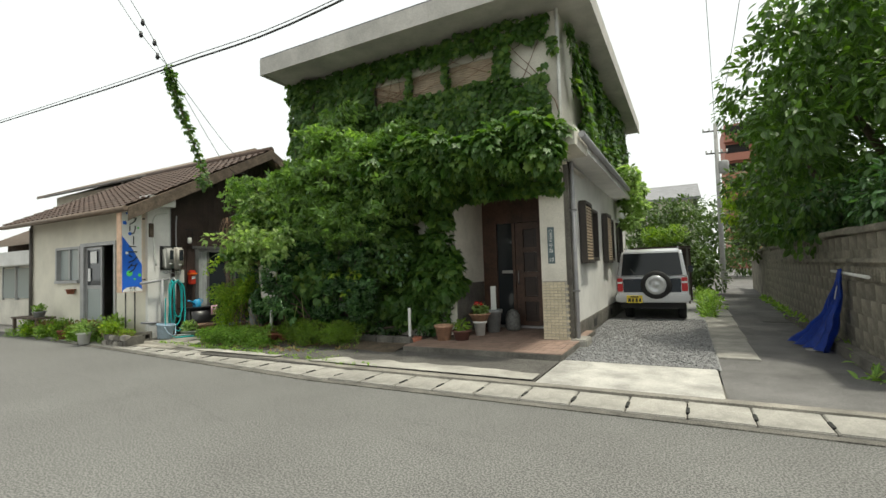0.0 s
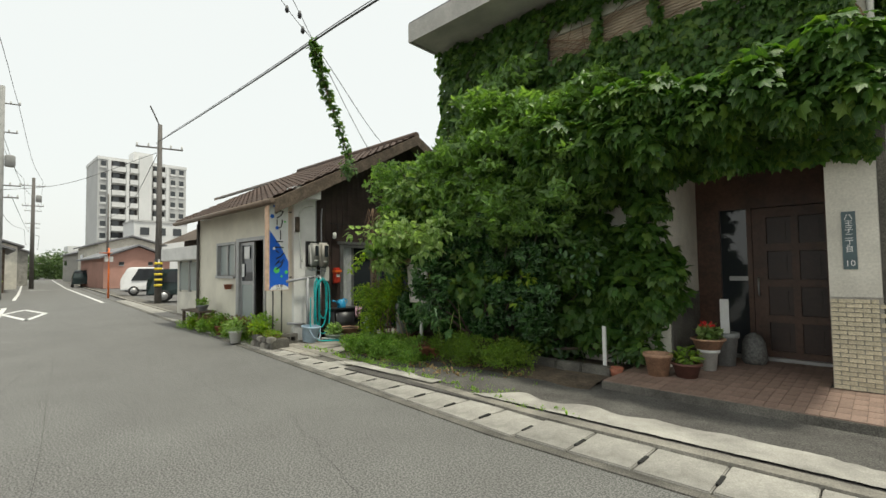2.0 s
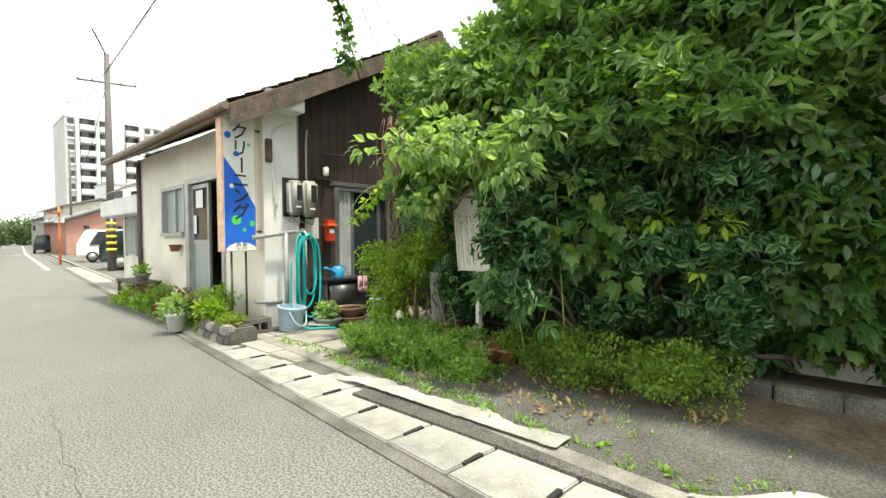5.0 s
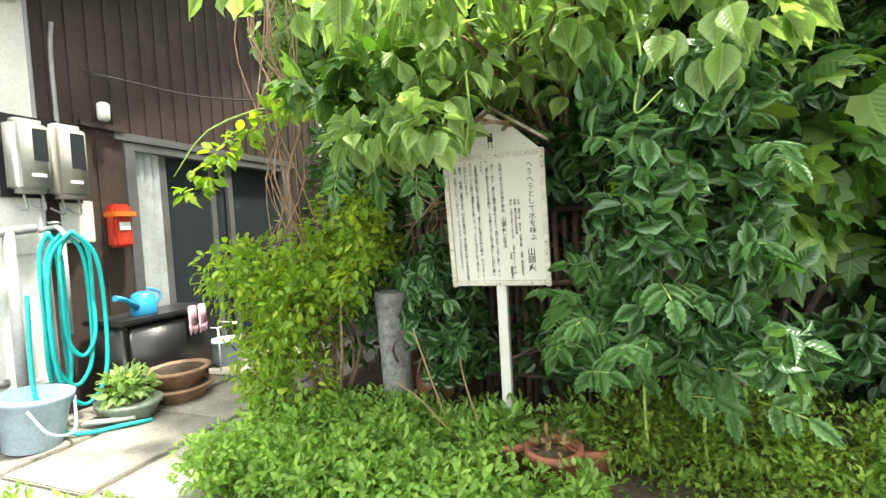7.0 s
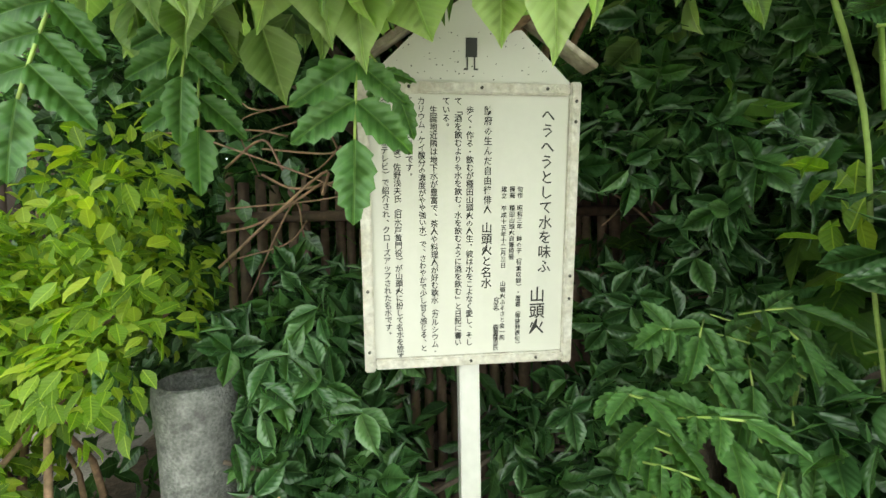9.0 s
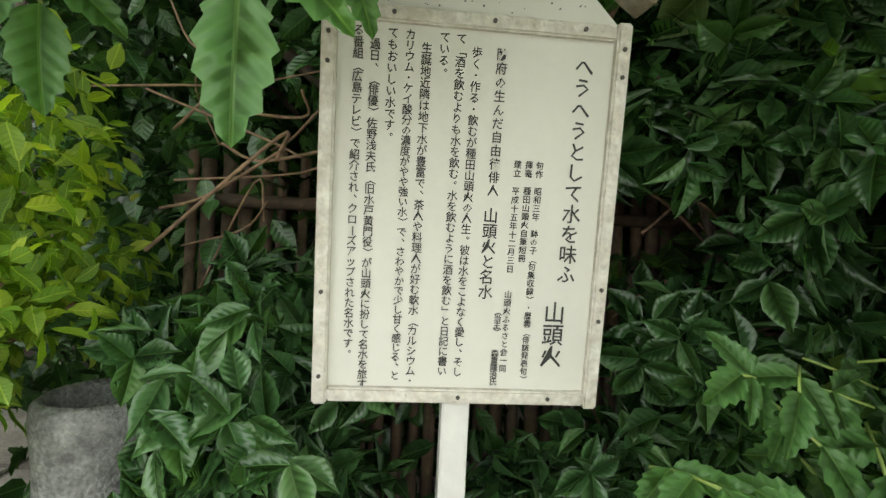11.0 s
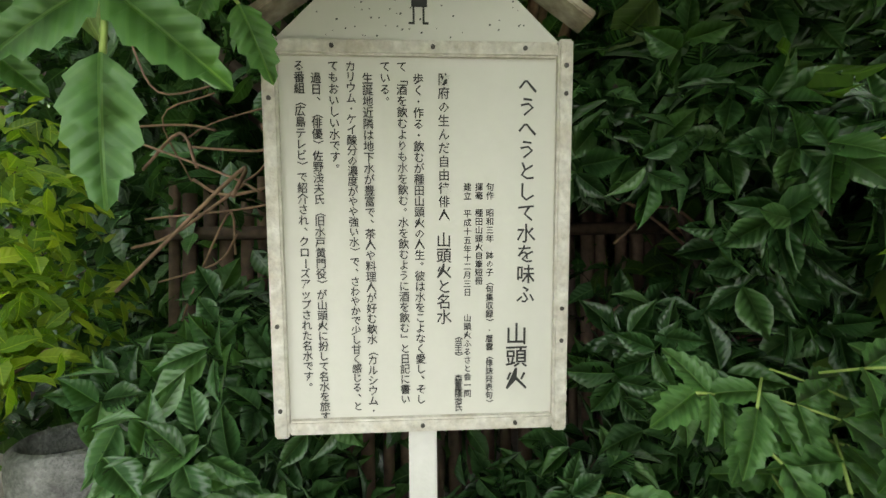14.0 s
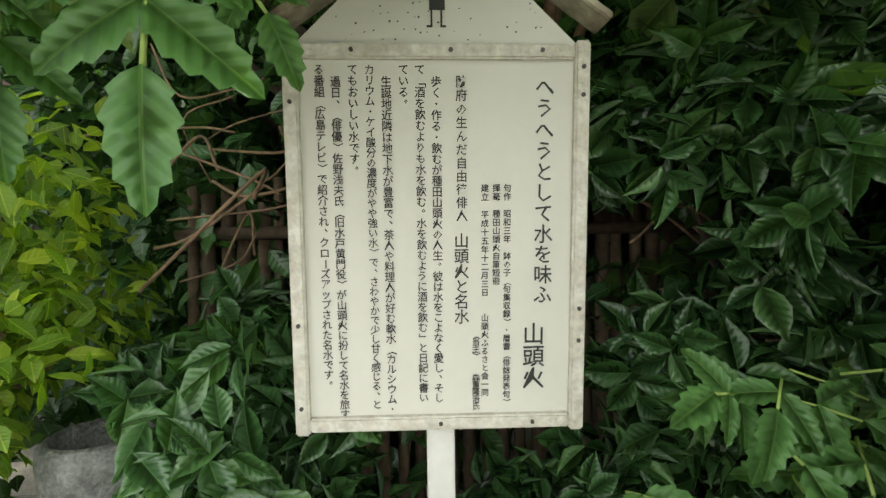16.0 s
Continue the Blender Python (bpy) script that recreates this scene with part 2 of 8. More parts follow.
    salmon=mat("salmon_wall", (0.45, 0.25, 0.2), 0.85, var=0.15, scale=0.5),
    ochre=mat("ochre_wall", (0.5, 0.38, 0.2), 0.85, var=0.15, scale=0.5),
    glass=glass_mat("window_glass"),
    glass_pale=glass_mat("frosted_glass", (0.3, 0.34, 0.33), 0.25),
    # near-black standing in for shade, behind balconies and inside the shop
    dark=mat("shade_dark", (0.015, 0.014, 0.014), 0.8, var=0.2),
    curtain=mat("curtain", (0.4, 0.42, 0.42), 0.9, var=0.2, scale=4),
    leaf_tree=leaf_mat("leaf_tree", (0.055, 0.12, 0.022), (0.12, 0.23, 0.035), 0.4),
    leaf_camellia=leaf_mat("leaf_camellia", (0.05, 0.125, 0.04), (0.1, 0.21, 0.06), 0.26, 0.25, 5),
    leaf_ivy=leaf_mat("leaf_ivy", (0.062, 0.145, 0.028), (0.15, 0.235, 0.04), 0.45, 0.4),
    leaf_vine=leaf_mat("leaf_vine", (0.24, 0.36, 0.12), (0.46, 0.58, 0.26), 0.32, 0.55, 3, (1.3, 1.4, 0.7)),
    leaf_yellow=leaf_mat("leaf_yellow_green", (0.17, 0.3, 0.03), (0.4, 0.47, 0.05), 0.5, 0.5, 4),
    leaf_hedge=leaf_mat("leaf_hedge", (0.13, 0.24, 0.03), (0.27, 0.37, 0.045), 0.45, 0.4, 4),
    leaf_weed=leaf_mat("leaf_weed", (0.19, 0.34, 0.07), (0.37, 0.5, 0.13), 0.5, 0.5, 4),
    leaf_dry=leaf_mat("leaf_dry", (0.2, 0.13, 0.06), (0.36, 0.26, 0.12), 0.7, 0.2, 6),
    # lighter copy of leaf_tree: sky and sun on the outer crown put into colour
    leaf_tree_lit=leaf_mat("leaf_tree_lit", (0.13, 0.24, 0.06), (0.27, 0.41, 0.12), 0.3, 0.45),
    leaf_far=leaf_mat("leaf_far", (0.055, 0.1, 0.03), (0.11, 0.18, 0.04), 0.5, 0.3, 0.6),
)

# ---- building helpers ----


def empty(name, label, category, group="", kind="", at=(0, 0, 0)):
    ob = new(name)
    ob.location = at
    ob.empty_display_size = 0.1
    return tagged(ob, label, category, group, kind)


def link_mesh(name, me, material, parent=None, label=""):
    ob = new(name, me)
    me.materials.clear()
    me.materials.append(material)
    if parent is not None:
        ob.parent = parent
        if parent.parent is None and parent.data is None:
            ob.matrix_parent_inverse = Matrix.Translation(-parent.location)
    if label:
        ob["label"] = label
    return ob


def part(name, bm, material, parent=None, label="", smooth=False):
    me = bpy.data.meshes.new(name)
    bmesh.ops.recalc_face_normals(bm, faces=bm.faces[:])
    if smooth:
        for f in bm.faces:
            f.smooth = True
    bm.to_mesh(me)
    bm.free()
    return link_mesh(name, me, material, parent, label)


def B(*boxes, bevel=0.0):
    """A bmesh of boxes (x0, x1, y0, y1, z0, z1)."""
    bm = bmesh.new()
    for x0, x1, y0, y1, z0, z1 in boxes:
        v = [bm.verts.new(p) for p in ((x0, y0, z0), (x1, y0, z0), (x1, y1, z0), (x0, y1, z0), (x0, y0, z1), (x1, y0, z1), (x1, y1, z1), (x0, y1, z1))]
        for f in ((0, 3, 2, 1), (4, 5, 6, 7), (0, 1, 5, 4), (1, 2, 6, 5), (2, 3, 7, 6), (3, 0, 4, 7)):
            bm.faces.new([v[i] for i in f])
    if bevel:
        bmesh.ops.bevel(bm, geom=bm.edges[:], offset=bevel, segments=2, affect="EDGES")
    return bm


def tube(points, radius, seg=8, bm=None, closed_ends=True):
    """A pipe along points; radius may be one number or one per point."""
    bm = bm or bmesh.new()
    pts = [Vector(p) for p in points]
    rad = radius if hasattr(radius, "__len__") else [radius] * len(pts)
    rings = []
    side = None
    for i, p in enumerate(pts):
        d = (pts[min(i + 1, len(pts) - 1)] - pts[max(i - 1, 0)]).normalized()
        if side is None:
            side = d.orthogonal().normalized()
        side = (side - d * side.dot(d)).normalized()
        up = d.cross(side)
        rings.append([bm.verts.new(p + rad[i] * (math.cos(a) * side + math.sin(a) * up)) for a in (2 * math.pi * k / seg for k in range(seg))])
    for a, b in zip(rings, rings[1:]):
        for k in range(seg):
            f = bm.faces.new((a[k], a[(k + 1) % seg], b[(k + 1) % seg], b[k]))
            f.smooth = True
    if closed_ends:
        bm.faces.new(rings[0][::-1])
        bm.faces.new(rings[-1])
    return bm


def curve(points, n=24):
    """Points on a smooth line through points."""
    p = [Vector(q) for q in points]
    p = [2 * p[0] - p[1]] + p + [2 * p[-1] - p[-2]]
    out = []
    per = max(2, n // (len(p) - 3))
    for i in range(1, len(p) - 2):
        for k in range(per):
            t = k / per
            a, b, c, d = p[i - 1:i + 3]
            out.append(0.5 * (2 * b + (c - a) * t + (2 * a - 5 * b + 4 * c - d) * t * t + (3 * b - a - 3 * c + d) * t ** 3))
    out.append(p[-2])
    return out


def lathe(profile, at=(0, 0, 0), seg=24, sx=1.0, sy=1.0, bm=None):
    """A turned shape: profile of (radius, height)."""
    bm = bm or bmesh.new()
    rings = []
    for r, h in profile:
        rings.append([bm.verts.new((at[0] + sx * r * math.cos(2 * math.pi * k / seg), at[1] + sy * r * math.sin(2 * math.pi * k / seg), at[2] + h)) for k in range(seg)])
    for a, b in zip(rings, rings[1:]):
        for k in range(seg):
            f = bm.faces.new((a[k], a[(k + 1) % seg], b[(k + 1) % seg], b[k]))
            f.smooth = True
    bm.faces.new(rings[0][::-1])
    bm.faces.new(rings[-1])
    return bm


def wall_holes(axis, at, thick, u0, u1, z0, z1, holes):
    """A wall along x (axis 'x') or y, its outer face at 'at', with openings (u0, u1, z0, z1)."""
    us = sorted({u0, u1, *[h[0] for h in holes], *[h[1] for h in holes]})
    zs = sorted({z0, z1, *[h[2] for h in holes], *[h[3] for h in holes]})
    cells = []
    for a, b in zip(us, us[1:]):
        run = None
        for c, d in zip(zs, zs[1:]):
            m, k = (a + b) / 2, (c + d) / 2
            solid = not any(h[0] < m < h[1] and h[2] < k < h[3] for h in holes)
            if solid:
                run = (run[0], d) if run else (c, d)
            if (not solid or d == zs[-1]) and run:
                lo, hi = min(at, at + thick), max(at, at + thick)
                cells.append((a, b, lo, hi, *run) if axis == "x" else (lo, hi, a, b, *run))
                run = None
    return B(*cells)


def text_mesh(name, body, size, m, material, parent, extrude=0.0004):
    """One line of writing, standing in the xz plane of the pose m, from its centre."""
    cu = bpy.data.curves.new(name, "FONT")
    cu.body, cu.size, cu.extrude, cu.align_x, cu.align_y = body, size, extrude, "CENTER", "CENTER"
    cu.resolution_u = 2
    tmp = new(name, cu)
    dg = bpy.context.evaluated_depsgraph_get()
    me = bpy.data.meshes.new_from_object(tmp.evaluated_get(dg))
    bpy.data.objects.remove(tmp)
    me.transform(m)
    return link_mesh(name, me, material, parent)


TURN_IN_COLUMN = "ー（）「」()"


def column(name, body, x, top, step, size, y, material, parent, face=None, slant=0.0):
    """Writing that runs downwards. face: pose of the plane (x across, y up)."""
    me_all = bmesh.new()
    dg = None
    for i, ch in enumerate(body):
        if ch in " 　":
            continue
        cu = bpy.data.curves.new("c", "FONT")
        cu.body, cu.size, cu.extrude, cu.align_x, cu.align_y, cu.resolution_u = ch, size, 0.0003, "CENTER", "CENTER", 1
        cu.offset = size * 0.008
        tmp = new("c", cu)
        dg = bpy.context.evaluated_depsgraph_get()
        me = bpy.data.meshes.new_from_object(tmp.evaluated_get(dg))
        bpy.data.objects.remove(tmp)
        dx, dz, rot = 0.0, 0.0, 0.0
        if ch in TURN_IN_COLUMN:
            rot = -90
        if ch in "、。":
            dx, dz = size * 0.5, size * 0.45
        me.transform(face @ pose(x + dx + slant * i, top - 0.965 * step * i + dz, 0, 0, 0, rot))
        me_all.from_mesh(me)
        bpy.data.meshes.remove(me)
    return part(name, me_all, material, parent)


# ---- leaves ----
def leaf_shape(kind):
    if kind == "oval":
        ys, ws = (0.22, 0.5, 0.8), (0.2, 0.27, 0.15)
        v = [(0, 0, 0)] + [(0, y, -0.06 - 0.12 * y * y) for y in ys] + [(0, 1, -0.24)]
        v += [(-w, y, 0.02 - 0.12 * y * y) for y, w in zip(ys, ws)] + [(w, y, 0.02 - 0.12 * y * y) for y, w in zip(ys, ws)]
        f = [(0, 1, 5), (1, 2, 6, 5), (2, 3, 7, 6), (3, 4, 7), (0, 8, 1), (1, 8, 9, 2), (2, 9, 10, 3), (3, 10, 4)]
    elif kind == "long":
        ys, ws = (0.32, 0.68), (0.2, 0.16)
        v = [(0, 0, 0)] + [(0, y, -0.03 - 0.25 * y * y) for y in ys] + [(0, 1, -0.4)]
        v += [(-w, y, 0.02 - 0.25 * y * y) for y, w in zip(ys, ws)] + [(w, y, 0.02 - 0.25 * y * y) for y, w in zip(ys, ws)]
        f = [(0, 1, 4), (1, 2, 5, 4), (2, 3, 5), (0, 6, 1), (1, 6, 7, 2), (2, 7, 3)]
    elif kind in ("glossy", "broad"):
        ys = (0.1, 0.28, 0.5, 0.72, 0.88)
        ws = (0.12, 0.25, 0.29, 0.2, 0.08) if kind == "glossy" else (0.22, 0.37, 0.37, 0.21, 0.08)
        fold, bend = (0.2, 0.16) if kind == "glossy" else (0.2, 0.22)
        v = [(0, 0, 0)] + [(0, y, -bend * y * y) for y in ys] + [(0, 1.04, -bend * 1.25)]
        for s in (-1, 1):
            v += [(s * w, y, fold * w - bend * y * y - 0.03 * (k % 2)) for k, (y, w) in enumerate(zip(ys, ws))]
        f = []
        for s in (7, 12):
            f.append((0, 1, s))
            f += [(i + 1, i + 2, s + i + 1, s + i) for i in range(4)]
            f.append((5, 6, s + 4))
    elif kind == "small":
        v = [(0, 0, 0), (-0.24, 0.5, 0.04), (0, 0.5, -0.04), (0.24, 0.5, 0.04), (0, 1, -0.1)]
        f = [(0, 2, 1), (1, 2, 4), (0, 3, 2), (2, 3, 4)]
    elif kind == "ivy":
        v = [(0, 0.35, 0.05), (0, 0, -0.02), (-0.3, -0.12, -0.05), (-0.52, 0.2, -0.1), (-0.36, 0.36, 0), (-0.42, 0.66, -0.1), (-0.18, 0.68, 0), (0, 1.05, -0.16)]
        v += [(-x, y, z) for x, y, z in reversed(v[2:7])]
        n = len(v)
        f = [(0, i, i + 1 if i + 1 < n else 1) for i in range(1, n)]
    elif kind == "toothed":
        v = [(0, y, -0.2 * y * y) for y in (0, 0.2, 0.4, 0.6, 0.8, 1.0)]
        half = [(0.12, 0.08), (0.22, 0.17), (0.19, 0.22), (0.27, 0.36), (0.22, 0.42), (0.25, 0.56), (0.18, 0.62), (0.19, 0.76), (0.11, 0.8), (0.09, 0.92)]
        v += [(-w, y, 0.04 - 0.2 * y * y) for w, y in half] + [(w, y, 0.04 - 0.2 * y * y) for w, y in half]
        f = []
        for s in (6, 16):
            rim = [0] + list(range(s, s + 10)) + [5]
            mid = [0, 0, 1, 1, 2, 2, 3, 3, 4, 4, 5, 5]
            for i in range(11):
                q = [rim[i], rim[i + 1], mid[i + 1], mid[i]]
                q = [a for k, a in enumerate(q) if a not in q[:k]]
                if len(q) > 2:
                    f.append(tuple(q))
    return np.array(v, float), f


SHAPES = {k: leaf_shape(k) for k in ("oval", "long", "small", "ivy", "toothed", "glossy", "broad")}
rng = np.random.default_rng(7)


def unit(a):
    return a / np.maximum(np.linalg.norm(a, axis=1, keepdims=True), 1e-9)


def leaves(name, kind, pos, axis, up, size, material, parent, label="", tag_stuff=False):
    """One mesh of many leaves: each grows from pos along axis, its upper side towards up."""
    v, f = SHAPES[kind]
    pos, axis, up = np.asarray(pos, float), unit(np.asarray(axis, float)), np.asarray(up, float)
    xa = unit(np.cross(axis, up))
    za = np.cross(xa, axis)
    size = np.asarray(size, float).reshape(-1, 1, 1)
    n, k = len(pos), len(v)
    allv = pos[:, None, :] + size * (v[None, :, 0:1] * xa[:, None, :] + v[None, :, 1:2] * axis[:, None, :] + v[None, :, 2:3] * za[:, None, :])
    loops = np.concatenate([np.array(q) for q in f])
    cnt = np.array([len(q) for q in f])
    li = (loops[None, :] + (np.arange(n) * k)[:, None]).ravel()
    counts = np.tile(cnt, n)
    me = bpy.data.meshes.new(name)
    me.vertices.add(n * k)
    me.vertices.foreach_set("co", allv.astype(np.float32).ravel())
    me.loops.add(len(li))
    me.loops.foreach_set("vertex_index", li.astype(np.int32))
    me.polygons.add(len(counts))
    starts = np.concatenate([[0], np.cumsum(counts)[:-1]])
    me.polygons.foreach_set("loop_start", starts.astype(np.int32))
    me.polygons.foreach_set("use_smooth", np.ones(len(counts), bool))
    uv = me.uv_layers.new(name="UVMap")
    uv.data.foreach_set("uv", np.tile(v[loops][:, :2], (n, 1)).astype(np.float32).ravel())
    me.update(calc_edges=True)
    me.validate()
    ob = link_mesh(name, me, material, parent, label)
    if tag_stuff:
        ob["kind"] = "stuff"
    return ob


def clump_points(clumps, n, droop=0.5, spread=0.5, keep=None, lo=0.72):
    """Leaf roots on the outsides of lumps (cx, cy, cz, rx, ry, rz), with growth direction and upper side."""
    c = np.array(clumps, float)
    w = (c[:, 3] * c[:, 4] + c[:, 4] * c[:, 5] + c[:, 3] * c[:, 5])
    which = rng.choice(len(c), n, p=w / w.sum())
    d = unit(rng.normal(size=(n, 3)))
    r = rng.uniform(lo, 1.05, (n, 1))
    pos = c[which, :3] + d * c[which, 3:6] * r
    nrm = unit(d / c[which, 3:6])
    axis = unit(nrm + spread * rng.normal(size=(n, 3)) + np.array([0, 0, -droop]))
    up = unit(nrm * 0.6 + np.array([0, 0, 0.8]) + 0.35 * rng.normal(size=(n, 3)))
    if keep is not None:
        k = keep(pos)
        pos, axis, up = pos[k], axis[k], up[k]
    return pos, axis, up


def whorl_points(clumps, n, droop=0.5, spread=0.5, keep=None, lo=0.72, per=6):
    """Leaves in rosettes: several turn round each twig tip on the outsides of lumps."""
    tip, d, _ = clump_points(clumps, max(1, n // per), droop * 0.5, spread, keep, lo)
    k = len(tip)
    a = np.cross(d, rng.normal(size=(k, 3)))
    a = unit(a)
    b = np.cross(d, a)
    pos, axis, up = [], [], []
    for i in range(per):
        t = 2.4 * i + rng.uniform(-0.3, 0.3, (k, 1))
        out = a * np.cos(t) + b * np.sin(t)
        back = 0.012 * i
        pos.append(tip - d * back * rng.uniform(0.7, 1.3, (k, 1)))
        axis.append(unit(out + d * (0.4 - 0.06 * i) + np.array([0, 0, -droop * 0.55]) + 0.18 * rng.normal(size=(k, 3))))
        up.append(unit(d + np.array([0, 0, 0.55]) - out * 0.2 + 0.2 * rng.normal(size=(k, 3))))
    pos, axis, up = np.concatenate(pos), np.concatenate(axis), np.concatenate(up)
    if keep is not None:
        q = keep(pos) & keep(pos + axis * 0.07)
        pos, axis, up = pos[q], axis[q], up[q]
    return pos, axis, up


def lumps(n, x, y, z, r, flat=0.75, shape=None):
    """Random lumps in a box; shape(x, y, z) may refuse some."""
    out = []
    while len(out) < n:
        p = [rng.uniform(*a) for a in (x, y, z)]
        if shape and not shape(*p):
            continue
        s = rng.uniform(*r)
        out.append((*p, s, s, s * flat))
    return out


def limb_mesh(paths, r0, r1):
    bm = bmesh.new()
    for p in paths:
        pts = curve(p, 10)
        tube(pts, [r0 + (r1 - r0) * i / (len(pts) - 1) for i in range(len(pts))], 6, bm)
    return bm

# ---- ground, road, gutter ----


def kerb_y(x):
    """Road edge in front of the gutter, which bends away slightly down the street."""
    return 5.14 + 0.085 * max(0.0, -x - 4.0)


def strip(name, xs, lo, hi, z, material, label, category, thick=0.0):
    bm = bmesh.new()
    rows = [[bm.verts.new((x, f(x), z)) for f in (lo, hi)] for x in xs]
    for a, b in zip(rows, rows[1:]):
        bm.faces.new((a[0], b[0], b[1], a[1]))
    if thick:
        low = [[bm.verts.new((x, f(x), z - thick)) for f in (lo, hi)] for x in xs]
        for a, b, c, d in zip(rows, rows[1:], low, low[1:]):
            bm.faces.new((a[0], c[0], d[0], b[0]))
            bm.faces.new((a[1], b[1], d[1], c[1]))
    return tagged(part(name, bm, material), label, category, kind="structure")


bm = bmesh.new()
bmesh.ops.create_grid(bm, x_segments=40, y_segments=40, size=900)
for v in bm.verts:
    v.co.z = -0.03
tagged(part("ground", bm, M["asphalt_old"]), "grey weathered ground that spreads all around", "ground", kind="structure")
XS = [-400, -200, -100, -60, -40, -30, -24, -18, -14, -10, -7, -4, -1, 2, 5, 9, 15, 30]
strip("road", XS, lambda x: kerb_y(x) - (7.0 if x < -12 else 22.0), lambda x: kerb_y(x), 0.0, M["asphalt"], "grey asphalt road with fine cracks and patches", "road", 0.02)

# asphalt repair seams and cracks
bm = bmesh.new()
cr = random.Random(3)
for x0, y0, x1, y1 in ((-30, 5.2, -3, 2.0), (-2.2, 4.3, -0.2, 4.0), (-6, 4.3, -3.2, 3.5), (-9, 4.2, -6.0, 4.0), (-1.9, 3.9, -1.2, 3.75), (0.3, 4.0, 1.6, 4.0), (1.6, 4.0, 1.7, 4.8), (-12, 3.0, -5, 1.2)):
    n = 26
    px, py = None, None
    for i in range(n + 1):
        t = i / n
        x, y = x0 + (x1 - x0) * t + cr.uniform(-0.03, 0.03), y0 + (y1 - y0) * t + cr.uniform(-0.025, 0.025)
        if px is not None:
            d = Vector((x - px, y - py, 0)).normalized()
            nrm = Vector((-d.y, d.x, 0)) * cr.uniform(0.0008, 0.0022)
            a, b = Vector((px, py, 0.003)), Vector((x, y, 0.003))
            bm.faces.new([bm.verts.new(p) for p in (a - nrm, b - nrm, b + nrm, a + nrm)])
        px, py = x, y
tagged(part("road_cracks", bm, M["crack"]), "thin dark cracks and seams in the asphalt", "cracks", kind="structure")

# pavement base behind the gutter
strip("pavement", XS, lambda x: kerb_y(x) + 0.55, lambda x: kerb_y(x) + 1.35, 0.02, M["concrete_dark"], "weathered dark concrete behind the gutter", "pavement", 0.03)
gutter = empty("gutter", "row of pale concrete gutter covers with dark lifting slots", "gutter", kind="structure")
SLAB = 0.49
slab_me = None
slab_shapes = []
for w in (SLAB - 0.012,):
    bm = B((0, w, 0, 0.50, -0.05, 0.03), bevel=0.008)
    me = bpy.data.meshes.new("cover")
    bm.to_mesh(me)
    bm.free()
    slab_shapes.append(me)
gr = random.Random(5)
x = 3.6
slot_bm = []
while x > -30:
    y = kerb_y(x)
    ang = math.atan2(kerb_y(x - 0.5) - y, -0.5)
    ob = link_mesh("cover", slab_shapes[0], M["concrete"], gutter)
    ob.matrix_basis = Matrix.Translation((x, y + 0.03, gr.uniform(-0.003, 0.004))) @ Matrix.Rotation(-math.atan(0.085 if x < -4 else 0.0), 4, "Z") @ Matrix.Rotation(gr.uniform(-0.006, 0.006), 4, "Y")
    if x > -11:
        part("slot", B((x - 0.014, x + 0.014, y + 0.16, y + 0.31, 0.015, 0.037)), M["slot"], gutter)
    x -= SLAB
strip("kerb_lip", XS, lambda x: kerb_y(x) - 0.06, lambda x: kerb_y(x) + 0.03, 0.012, M["concrete_dark"], "worn concrete lip along the road edge", "kerb", 0.015)
strip("kerb_back", XS, lambda x: kerb_y(x) + 0.53, lambda x: kerb_y(x) + 0.66, 0.052, M["paving"], "rough raised back edge of the gutter", "kerb", 0.06)

# road paint
def paint(name, pts, w, label):
    bm = bmesh.new()
    for (x0, y0), (x1, y1) in zip(pts, pts[1:]):
        d = Vector((x1 - x0, y1 - y0, 0)).normalized()
        nrm = Vector((-d.y, d.x, 0)) * w / 2
        a, b = Vector((x0, y0, 0.005)) - d * w / 2, Vector((x1, y1, 0.005)) + d * w / 2
        bm.faces.new([bm.verts.new(p) for p in (a - nrm, b - nrm, b + nrm, a + nrm)])
    tagged(part(name, bm, M["paint_line"]), label, "road marking", kind="structure")


paint("edge_line", [(-8, 0.75), (-15.4, 2.2), (-28.5, 3.2), (-29.5, 0.4)], 0.16, "white painted line turning into a side street")
paint("diamond_marking", [(-24.2, 2.95), (-26.4, 3.7), (-23.5, 4.05), (-20.8, 3.35), (-24.2, 2.95)], 0.16, "white painted diamond on the asphalt")
paint("far_edge_line", [(-36, 3.9), (-46, 4.7), (-150, 12)], 0.16, "white line along the far road edge")
paint("far_edge_line", [(-29, 6.7), (-60, 9.0), (-160, 18)], 0.16, "white line along the far road edge")
paint("stop_line", [(-56, 5.2), (-56.3, 8.6)], 0.3, "white line across the road")

# apron, gravel, lane, strip
tagged(part("apron", B((-1.32, 0.48, 5.76, 7.08, 0.0, 0.055), bevel=0.01), M["concrete_white"]), "bright smooth concrete apron before the parking space", "apron", kind="structure")
bm = bmesh.new()
bmesh.ops.create_grid(bm, x_segments=70, y_segments=70, size=0.5)
for v in bm.verts:
    gx, gy = -0.42 + v.co.x * 1.9, 7.72 + v.co.y * 1.3
    v.co = Vector((-0.42 + v.co.x * 1.9, 12.1 + v.co.y * 10.0, 0.0))
    v.co.z = 0.035 + 0.02 * noise.noise(v.co * 9)
tagged(part("gravel_bed", bm, M["gravel"]), "grey crushed gravel of the parking space", "gravel", kind="structure")
